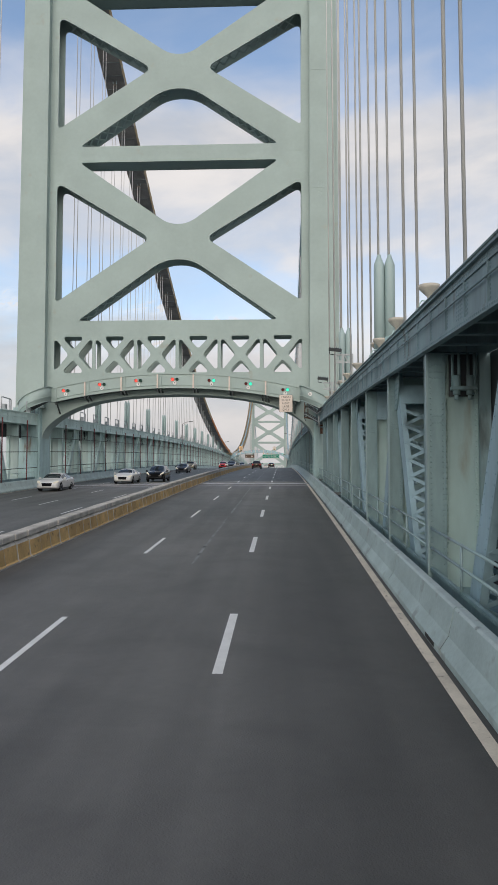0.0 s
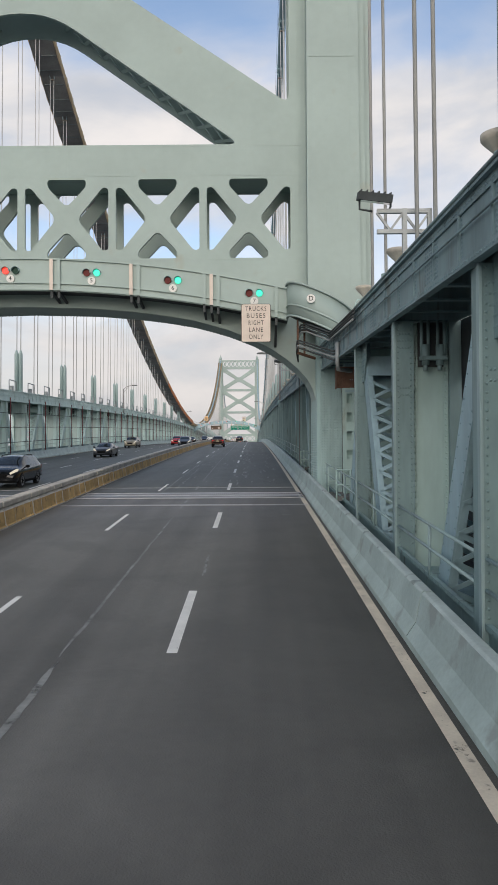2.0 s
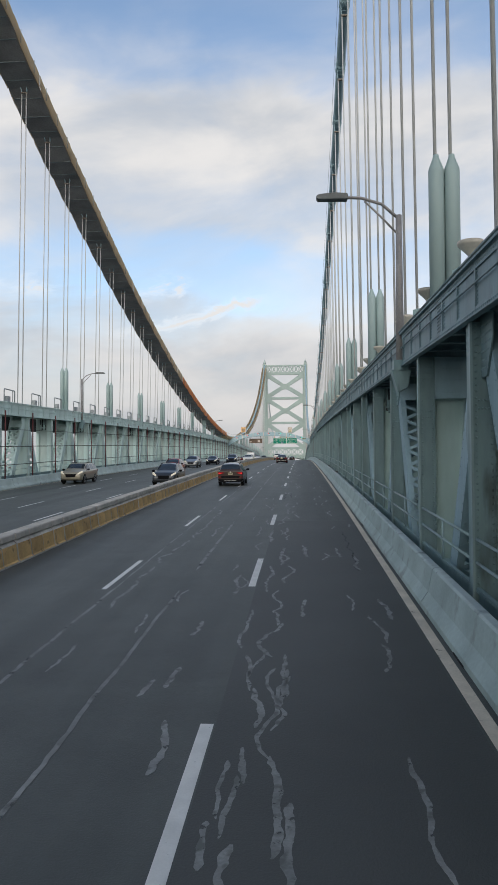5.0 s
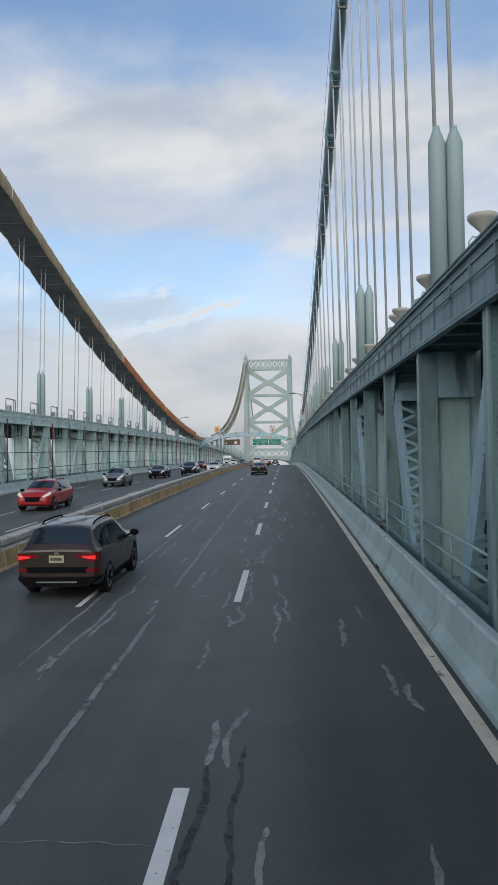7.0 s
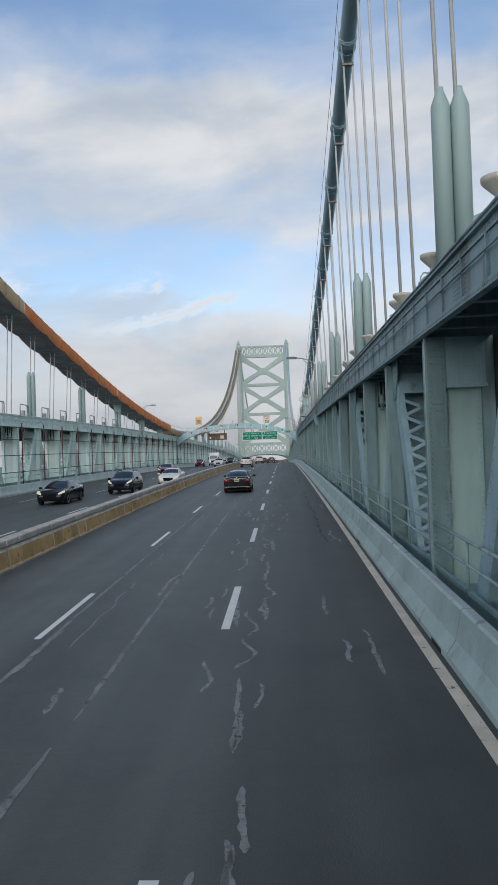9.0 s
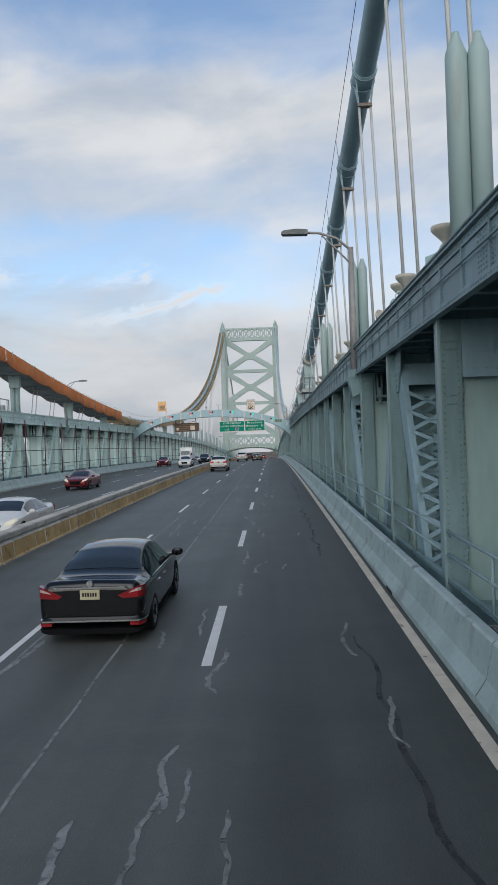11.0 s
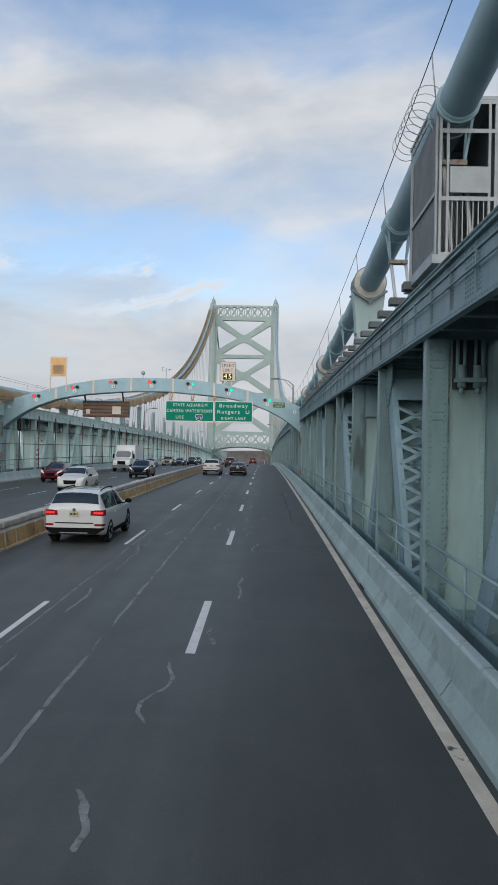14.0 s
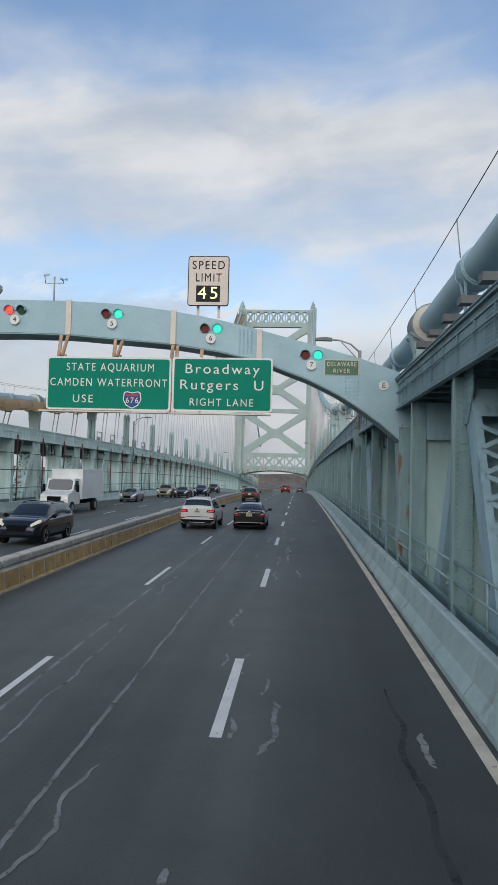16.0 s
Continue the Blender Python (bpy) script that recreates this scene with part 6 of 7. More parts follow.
lv = thing("message_board", "brown louvred back of a variable message board under the gantry", "message board", at=pose(-4.35, GY + 1.5, GZ + 6.28))
bm = bmesh.new()
box(bm, -2.05, 2.05, 0.05, 0.6, -0.72, 0.72)
part("case", bm, SIGN_BROWN, lv)
for i in range(9):
    bm = bmesh.new()
    box(bm, -2.05, 2.05, -0.05, 0.048, -0.70 + i * 0.157, -0.60 + i * 0.157)
    part("louvre", bm, SIGN_BROWN if i % 2 else RUST, lv)
for x, w in ((-1.55, 0.35), (1.0, 0.75)):
    bm = bmesh.new()
    box(bm, x - w / 2, x + w / 2, -0.08, -0.052, -0.45, 0.25 if w > 0.5 else -0.05)
    part("access_panel", bm, SIGN_CREAM, lv)
for x in (-1.8, 1.6):
    bm = bmesh.new()
    bar(bm, (x, 0.0, 0.7), (x, -0.8, 1.75), 0.12, 0.12)
    part("hanger", bm, DARK, lv)

# ---------------------------------------------------------------- expansion joint at the tower
ej = thing("expansion_joint", "worn steel finger expansion joint across the roadway", "expansion joint", at=pose(0, 0, 0))
for y0, y1 in ((-1.5, -1.3), (-0.47, -0.11), (0.66, 0.9)):
    for x0, x1 in ((-12.2, 1.4), (2.3, 5.9), (5.93, 9.3), (9.33, 12.2)):
        bm = bmesh.new()
        box(bm, x0, x1, y0, y1, deck(y0) - 0.02, deck(y1) + 0.02)
        if x1 < 2:
            for v in bm.verts:
                v.co.z += fall(v.co.x)
        part("joint_plate", bm, GRATE, ej)
bm = bmesh.new()
box(bm, -12.2, 12.2, -1.3, 0.66, -0.30, 0.006)
for v in bm.verts:
    v.co.z += fall(v.co.x) + deck(v.co.y)
part("joint_trough", bm, BLACK, ej, "dark gap under the joint fingers")
finger = bmesh.new()
for y0, y1, s in ((-1.3, -0.47, 0.05), (-0.11, 0.66, -0.05)):
    i = 0
    x = 2.35
    while x < 12.15:
        v = [finger.verts.new(p) for p in ((x, y0, 0), (x + 0.05, y0, 0), (x + 0.05 + s, y1, 0), (x + s, y1, 0), (x, y0, 0.018), (x + 0.05, y0, 0.018), (x + 0.05 + s, y1, 0.018), (x + s, y1, 0.018))]
        for f in ((4, 5, 6, 7), (0, 1, 5, 4), (1, 2, 6, 5), (2, 3, 7, 6), (3, 0, 4, 7)):
            finger.faces.new([v[j] for j in f])
        x += 0.09
    x = -12.1
    while x < 1.3:
        v = [finger.verts.new((a, b, c + fall(a))) for a, b, c in ((x, y0, 0.018), (x + 0.05, y0, 0.018), (x + 0.05 + s, y1, 0.018), (x + s, y1, 0.018))]
        finger.faces.new(v)
        x += 0.09
for v in finger.verts:
    v.co.z += deck(v.co.y)
tagged(part("finger", finger, GRATE, ej), kind="stuff")
for yy, w in ((-3.90, 0.13), (-4.12, 0.10), (3.5, 0.10), (3.72, 0.08)):
    for x0, x1 in ((-12.2, 1.4), (2.3, 12.2)):
        bm = bmesh.new()
        box(bm, x0, x1, yy - w / 2, yy + w / 2, deck(yy) - 0.02, deck(yy) + 0.008)
        if x1 < 2:
            for v in bm.verts:
                v.co.z += fall(v.co.x)
        part("seal_strip", bm, GRATE if w > 0.08 else SEAL, ej)

# ---------------------------------------------------------------- crack sealing and stains on the road
rng = random.Random(7)


def wriggle(bm, x, y, length, width, wob, lift, along=True, seed=0):
    """A ragged hand-laid strip on the road."""
    n = max(8, int(length / 0.045)) if length < 8 else int(length / 0.10)
    prev = None
    for i in range(n + 1):
        f = i / n
        o = wob * noise.noise((f * length * 0.9, seed * 7.3, 1.0)) + (0.035 if length < 5 else 0.014) * noise.noise((f * length * 4.2, seed * 3.1, 4.0))
        rough = 1.0 if length < 5 else 0.35
        e0 = 0.62 + rough * (0.55 * noise.noise((f * length * 5.1, seed * 2.7, 8.0)) + 0.25 * noise.noise((f * length * 13.0, seed, 2.0)))
        e1 = 0.62 + rough * (0.55 * noise.noise((f * length * 4.7, seed * 5.9, 3.0)) + 0.25 * noise.noise((f * length * 15.0, seed, 6.0)))
        k = width * 0.6 * min(1, 9 * f + 0.3, 9 * (1 - f) + 0.3)
        w0, w1 = k * max(0.08, e0), k * max(0.08, e1)
        if along:
            px, py = x + o, y + f * length
            q = [(px - w0, py), (px + w1, py)]
        else:
            px, py = x + f * length, y + o
            q = [(px, py + w0), (px, py - w1)]
        row = [bm.verts.new((a, b, deck(b) + fall(a) + lift)) for a, b in q]
        if prev:
            bm.faces.new((prev[0], prev[1], row[1], row[0]))
        prev = row


bm = bmesh.new()
for x, y0, y1, w in ((7.22, -48, 330, 0.125), (5.70, 1, 300, 0.10), (6.15, 3, 260, 0.09)):
    y = y0
    while y < y1:
        wavy = 6 < x < 7
        L = rng.uniform(2, 9) if wavy else rng.uniform(8, 24)
        wriggle(bm, x + rng.uniform(-0.03, 0.03) + (0.08 * math.sin(y * 0.3) if wavy else 0.0), y, L, w * rng.uniform(0.6, 1.2) * (1.0 if y < 100 else 0.75), 0.14 if wavy else 0.03, 0.004, True, rng.random() * 50)
        y += L + (rng.uniform(0.8, 9.0) if wavy else rng.choice((0.2, 0.8, 2.5)))
solid("sealed_seam", bm, SEAM, "long light grey sealed seams along the lanes", "sealed crack", kind="stuff")
bm = bmesh.new()
for i in range(440):
    y = rng.triangular(-20, 190, 20) if i < 260 else rng.uniform(40, 330)
    x = rng.choice((rng.gauss(8.3, 0.45), rng.gauss(9.4, 0.3), rng.gauss(9.3, 0.35), rng.gauss(11.1, 0.3), rng.gauss(6.4, 0.5), rng.gauss(8.9, 0.4)))
    if (y < 3 and i % 3) or (x > 10.3 and y > 75 and i % 4):
        continue
    flat = rng.random() < 0.03
    wriggle(bm, x, y, rng.uniform(0.3, 0.8) if flat else rng.triangular(0.5, 3.2, 1.2), 0.04 if flat else rng.uniform(0.06, 0.12), 0.08 if flat else rng.uniform(0.10, 0.34), 0.0045, not flat, i)
solid("crack_sealant", bm, SEAL, "scribbled grey crack sealant on the asphalt", "sealed crack", kind="stuff")
bm = bmesh.new()
for x, y, L, w in ((11.25, 118, 26, 0.09), (11.2, 152, 14, 0.10), (11.3, 170, 18, 0.08), (11.2, 220, 20, 0.10), (9.0, 62, 4, 0.09), (9.4, 63, 3.5, 0.07), (11.4, 40, 8, 0.06)):
    wriggle(bm, x, y, L, w * 1.15, 0.16, 0.003, True, x + y)
solid("tar_seam", bm, TAR, "dark tar-filled cracks in the asphalt", "tar seam", kind="stuff")

bm = bmesh.new()
for y, x0, x1 in ((51.3, 8.9, 12.0), (64.5, 6.9, 8.7), (83.0, 8.95, 12.0), (214.4, 5.6, 8.7), (211.8, 8.9, 12.0), (118.0, 5.6, 8.7), (96.0, 8.9, 12.0)):
    wriggle(bm, x0, y, x1 - x0, 0.022, 0.05, 0.0048, False, y)
solid("cross_seam", bm, SEAM, "thin pale seams across the lanes", "sealed crack", kind="stuff")

# ---------------------------------------------------------------- vehicles
TYRE = material("tyre_rubber", (0.018, 0.018, 0.018), 0.85, vary=0.15, scale=4, fine=30)
RIM = material("alloy_rim", (0.42, 0.42, 0.43), 0.35, 0.7, vary=0.1, bump=0)
TRIM = material("black_plastic_trim", (0.010, 0.010, 0.011), 0.75, vary=0.1, bump=0.05, spec=0.06)
CHROME = material("chrome_trim", (0.7, 0.7, 0.7), 0.15, 1.0, vary=0.03, bump=0)
TAIL = material("tail_lamp_red", (0.27, 0.010, 0.014), 0.12, vary=0.2, scale=6, fine=40, bump=0.0)
TAIL_CORE = glow("lit_tail_lamp", (0.85, 0.03, 0.03), 0.9)
LENS = material("pale_lamp_lens", (0.55, 0.42, 0.40), 0.2, vary=0.1, bump=0)
HEAD = glow("head_lamp_lit", (0.9, 0.82, 0.66), 0.5)
HEAD_OFF = material("head_lamp_clear", (0.6, 0.6, 0.6), 0.15, vary=0.05, bump=0)
NUMBER = material("number_plate", (0.55, 0.50, 0.32), 0.5, vary=0.06, scale=6, fine=40, bump=0)


def car_paint(name, colour, rough=0.22, metal=0.3):
    m = material(name, colour, rough, metal, vary=0.05, scale=0.6, fine=6, bump=0.0, spec=0.25)
    b = m.node_tree.nodes["Principled BSDF"]
    b.inputs["Coat Weight"].default_value, b.inputs["Coat Roughness"].default_value = 0.55, 0.03
    return m


PAINT = {
    "black": car_paint("black_car_paint", (0.005, 0.0055, 0.007), 0.15, 0.0),
    "brown": car_paint("brown_car_paint", (0.075, 0.052, 0.044), 0.28, 0.45),
    "white": car_paint("white_car_paint", (0.68, 0.67, 0.64), 0.3, 0.0),
    "red": car_paint("red_car_paint", (0.16, 0.012, 0.018)),
    "scarlet": car_paint("scarlet_car_paint", (0.42, 0.03, 0.03), 0.25, 0.0),
    "silver": car_paint("silver_car_paint", (0.30, 0.31, 0.32), 0.3, 0.7),
    "grey": car_paint("grey_car_paint", (0.055, 0.06, 0.068), 0.3, 0.5),
    "navy": car_paint("navy_car_paint", (0.012, 0.018, 0.032)),
    "tan": car_paint("tan_car_paint", (0.36, 0.32, 0.24), 0.3, 0.4),
}
SHAPES = {
    # stations along the length: y, half width, underside, belt height, top height, top half width
    "sedan": ((0.0, 0.80, 0.50, 0.86, 0.93, 0.70), (0.03, 0.845, 0.40, 0.92, 1.04, 0.73), (0.10, 0.88, 0.33, 0.94, 1.085, 0.745), (0.28, 0.905, 0.27, 0.945, 1.075, 0.745), (0.62, 0.92, 0.23, 0.95, 1.075, 0.735), (0.80, 0.925, 0.21, 0.95, 1.12, 0.72), (1.15, 0.925, 0.20, 0.95, 1.285, 0.66), (1.55, 0.925, 0.20, 0.95, 1.415, 0.615), (1.95, 0.925, 0.20, 0.94, 1.465, 0.60), (2.35, 0.925, 0.20, 0.935, 1.47, 0.60), (2.75, 0.925, 0.20, 0.93, 1.435, 0.605), (3.15, 0.925, 0.20, 0.92, 1.285, 0.655), (3.60, 0.92, 0.20, 0.91, 1.06, 0.72), (3.80, 0.915, 0.21, 0.90, 0.995, 0.74), (4.25, 0.90, 0.22, 0.86, 0.935, 0.72), (4.60, 0.86, 0.25, 0.76, 0.83, 0.66), (4.78, 0.78, 0.30, 0.66, 0.70, 0.58), (4.85, 0.68, 0.38, 0.55, 0.57, 0.50)),
    "suv": ((0.0, 0.83, 0.52, 1.00, 1.07, 0.76), (0.04, 0.87, 0.42, 1.03, 1.13, 0.76), (0.12, 0.90, 0.36, 1.05, 1.22, 0.735), (0.25, 0.92, 0.31, 1.06, 1.38, 0.69), (0.42, 0.93, 0.28, 1.06, 1.555, 0.645), (0.55, 0.935, 0.26, 1.06, 1.60, 0.635), (0.90, 0.94, 0.25, 1.05, 1.635, 0.63), (1.60, 0.94, 0.25, 1.03, 1.665, 0.63), (2.20, 0.94, 0.25, 1.02, 1.66, 0.63), (2.65, 0.94, 0.25, 1.015, 1.615, 0.635), (3.05, 0.94, 0.25, 1.01, 1.44, 0.67), (3.45, 0.94, 0.25, 1.00, 1.215, 0.72), (3.65, 0.935, 0.25, 0.99, 1.135, 0.745), (4.10, 0.92, 0.27, 0.96, 1.07, 0.73), (4.42, 0.88, 0.30, 0.86, 0.96, 0.68), (4.58, 0.80, 0.36, 0.74, 0.80, 0.60), (4.65, 0.70, 0.44, 0.60, 0.64, 0.54)),
    "large_suv": ((0.0, 0.88, 0.54, 1.06, 1.14, 0.82), (0.03, 0.915, 0.44, 1.10, 1.22, 0.81), (0.09, 0.94, 0.38, 1.12, 1.32, 0.785), (0.20, 0.955, 0.33, 1.13, 1.50, 0.74), (0.33, 0.965, 0.30, 1.13, 1.655, 0.705), (0.45, 0.97, 0.28, 1.13, 1.70, 0.70), (0.85, 0.975, 0.27, 1.12, 1.735, 0.695), (1.60, 0.975, 0.27, 1.11, 1.765, 0.69), (2.45, 0.975, 0.27, 1.10, 1.755, 0.69), (2.90, 0.975, 0.27, 1.09, 1.71, 0.695), (3.30, 0.975, 0.27, 1.08, 1.50, 0.73), (3.65, 0.975, 0.27, 1.07, 1.28, 0.765), (3.82, 0.97, 0.27, 1.06, 1.20, 0.785), (4.35, 0.955, 0.29, 1.03, 1.14, 0.77), (4.72, 0.915, 0.32, 0.92, 1.03, 0.72), (4.88, 0.83, 0.38, 0.80, 0.86, 0.64), (4.95, 0.73, 0.46, 0.64, 0.68, 0.58)),
}
PANES = {  # rear window, windscreen, then the side windows, as stretches of the length
    "sedan": ((0.86, 1.52), (2.88, 3.56), ((1.02, 2.02), (2.10, 3.28))),
    "suv": ((0.135, 0.45), (2.72, 3.42), ((0.52, 1.08), (1.14, 1.98), (2.06, 3.16))),
    "large_suv": ((0.105, 0.345), (2.98, 3.62), ((0.42, 1.12), (1.18, 2.14), (2.22, 3.38))),
}


def shell_point(style, y, v):
    """A point of the car's skin at y along it and v round it: 0 at the roof's middle, 3 its edge, 5 the belt, 10 under the sill."""
    st = SHAPES[style]
    ys = [q[0] for q in st]
    w, z0, zb, zr, wr = (float(np.interp(y, ys, [q[i] for q in st])) for i in range(1, 6))
    tall = min(1.0, max(0.0, (zr - zb - 0.08) / 0.30))
    drop = 0.025 + 0.055 * tall
    wb = w - 0.035 - 0.01 * tall
    edge, belt = (wr, zr - drop), (wb, zb)
    half = ((0.0, zr), (wr * 0.55, zr - 0.010 - 0.004 * tall), (wr * 0.88, zr - drop * 0.55), edge, (edge[0] + (belt[0] - edge[0]) * 0.47 + 0.012 * tall, edge[1] + (belt[1] - edge[1]) * 0.5), belt, (w - 0.008, zb - 0.075), (w, z0 + (zb - z0) * 0.52), (w - 0.012, z0 + (zb - z0) * 0.24), (w - 0.05, z0 + 0.035), (w - 0.16, z0))
    q = min(abs(v), 9.999)
    i = int(q)
    f = q - i
    p0, p1, p2, p3 = (Vector(half[min(max(i + j, 0), 10)]) if i + j >= 0 else Vector((-half[1][0], half[1][1])) for j in (-1, 0, 1, 2))
    c = 0.5 * (2 * p1 + (p2 - p0) * f + (2 * p0 - 5 * p1 + 4 * p2 - p3) * f * f + (3 * p1 - p0 - 3 * p2 + p3) * f ** 3)
    return Vector((c.x if v >= 0 else -c.x, y, c.y))


def skin(bm, style, ys, vs, lift=0.0):
    """A smooth sheet over a stretch of the skin."""
    rows_ = []
    for y in ys:
        row = []
        for v in vs:
            p = shell_point(style, y, v)
            if lift:
                du = shell_point(style, y + 0.02, v) - shell_point(style, y - 0.02, v)
                dv = shell_point(style, y, v + 0.05) - shell_point(style, y, v - 0.05)
                p = p + du.cross(dv).normalized() * -lift
            row.append(bm.verts.new(p))
        rows_.append(row)
    for p, q in zip(rows_, rows_[1:]):
        for j in range(len(vs) - 1):
            bm.faces.new((p[j], p[j + 1], q[j + 1], q[j])).smooth = True
    return rows_


def pane(style, y0, y1, v0, v1, lift=0.006, n=7, m=7):
    """A pane of glass with rounded corners, laid on the skin."""
    bm = bmesh.new()
    skin(bm, style, [y0 + (y1 - y0) * i / n for i in range(n + 1)], [v0 + (v1 - v0) * i / m for i in range(m + 1)], lift)
    return bm


MESH_BANK = {}


def kept(key, name, make, *mats):
    """One mesh for all the cars of a style."""
    if key not in MESH_BANK:
        MESH_BANK[key] = mesh(name, make(), *mats)
    return MESH_BANK[key]


def shell(style):
    bm = bmesh.new()
    st = SHAPES[style]
    ys = []
    for p, q in zip(st, st[1:]):
        k = 1 if q[0] - p[0] < 0.12 else 2 if q[0] - p[0] < 0.3 else 3
        ys += [p[0] + (q[0] - p[0]) * i / k for i in range(k)]
    ys.append(st[-1][0])
    rows_ = skin(bm, style, ys, [-10 + 0.5 * i for i in range(41)])
    bm.faces.new(rows_[0])
    bm.faces.new(rows_[-1][::-1])
    for p, q in zip(rows_, rows_[1:]):
        bm.faces.new((p[-1], p[0], q[0], q[-1]))
    return bm


def tail_block(style, outline, y0=-0.014, y1=0.24):
    """A lamp or trim on the tail that bends round the rear corner with the skin."""
    bm = bmesh.new()
    rings = []
    for y in (y0, y0 + 0.05, y0 + 0.11, y1):
        lim = float(np.interp(y, [q[0] for q in SHAPES[style]], [q[1] for q in SHAPES[style]])) + 0.010
        rings.append([bm.verts.new((max(-lim, min(lim, x)), y, z)) for x, z in outline])
    n = len(outline)
    for p, q in zip(rings, rings[1:]):
        for i in range(n):
            bm.faces.new((p[i], p[(i + 1) % n], q[(i + 1) % n], q[i]))
    bm.faces.new(rings[0][::-1])
    bm.faces.new(rings[-1])
    return bm


def tyre_mesh(wr, hw, s):
    bm = bmesh.new()
    xo = s * (hw + 0.004)
    prof = [(wr * 0.64, 0.02), (wr * 0.70, 0.0), (wr * 0.94, 0.004), (wr, 0.03), (wr, 0.19), (wr * 0.95, 0.215), (wr * 0.62, 0.22)]
    rg = [[bm.verts.new((xo - s * d, r * math.cos(2 * math.pi * i / 26), r * math.sin(2 * math.pi * i / 26))) for i in range(26)] for r, d in prof]
    for p, q in zip(rg, rg[1:]):
        for j in range(26):
            bm.faces.new((p[j], p[(j + 1) % 26], q[(j + 1) % 26], q[j])).smooth = True
    bm.faces.new(rg[-1])
    return bm


def rim_mesh(wr, hw, s):
    bm = bmesh.new()
    xo = s * (hw + 0.004)
    tube(bm, (xo - s * 0.075, 0, 0), (xo - s * 0.10, 0, 0), wr * 0.64, 22)
    for i in range(10):
        a = 2 * math.pi * (i // 2) / 5 + (0.17 if i % 2 else -0.17)
        bar(bm, (xo - s * 0.035, 0, 0), (xo - s * 0.03, wr * 0.63 * math.cos(a), wr * 0.63 * math.sin(a)), 0.04, 0.045, (1, 0, 0))
    tube(bm, (xo - s * 0.07, 0, 0), (xo - s * 0.015, 0, 0), wr * 0.15, 12)
    for i in range(24):
        a0, a1 = 2 * math.pi * i / 24, 2 * math.pi * (i + 1) / 24
        bar(bm, (xo - s * 0.03, wr * 0.64 * math.cos(a0), wr * 0.64 * math.sin(a0)), (xo - s * 0.03, wr * 0.64 * math.cos(a1), wr * 0.64 * math.sin(a1)), 0.03, 0.05, (1, 0, 0))
    return bm


def arch_mesh(wr, hw, s, style, wy):
    """The dark mouth of a wheel arch, laid against the flank."""
    bm = bmesh.new()
    n = 20
    x = s * (hw - 0.006)
    pts = [((wr + 0.065) * math.cos(a), (wr + 0.065) * math.sin(a)) for a in [math.pi * i / n for i in range(n + 1)]]
    pts = [(wr + 0.065, -wr + 0.20)] + pts + [(-wr - 0.065, -wr + 0.20)]
    p = [bm.verts.new((x, y, z)) for y, z in pts]
    q = [bm.verts.new((x - s * 0.10, y, z)) for y, z in pts]
    bm.faces.new(p)
    bm.faces.new(q[::-1])
    for i in range(len(pts)):
        bm.faces.new((p[i], p[(i + 1) % len(pts)], q[(i + 1) % len(pts)], q[i]))
    return bm


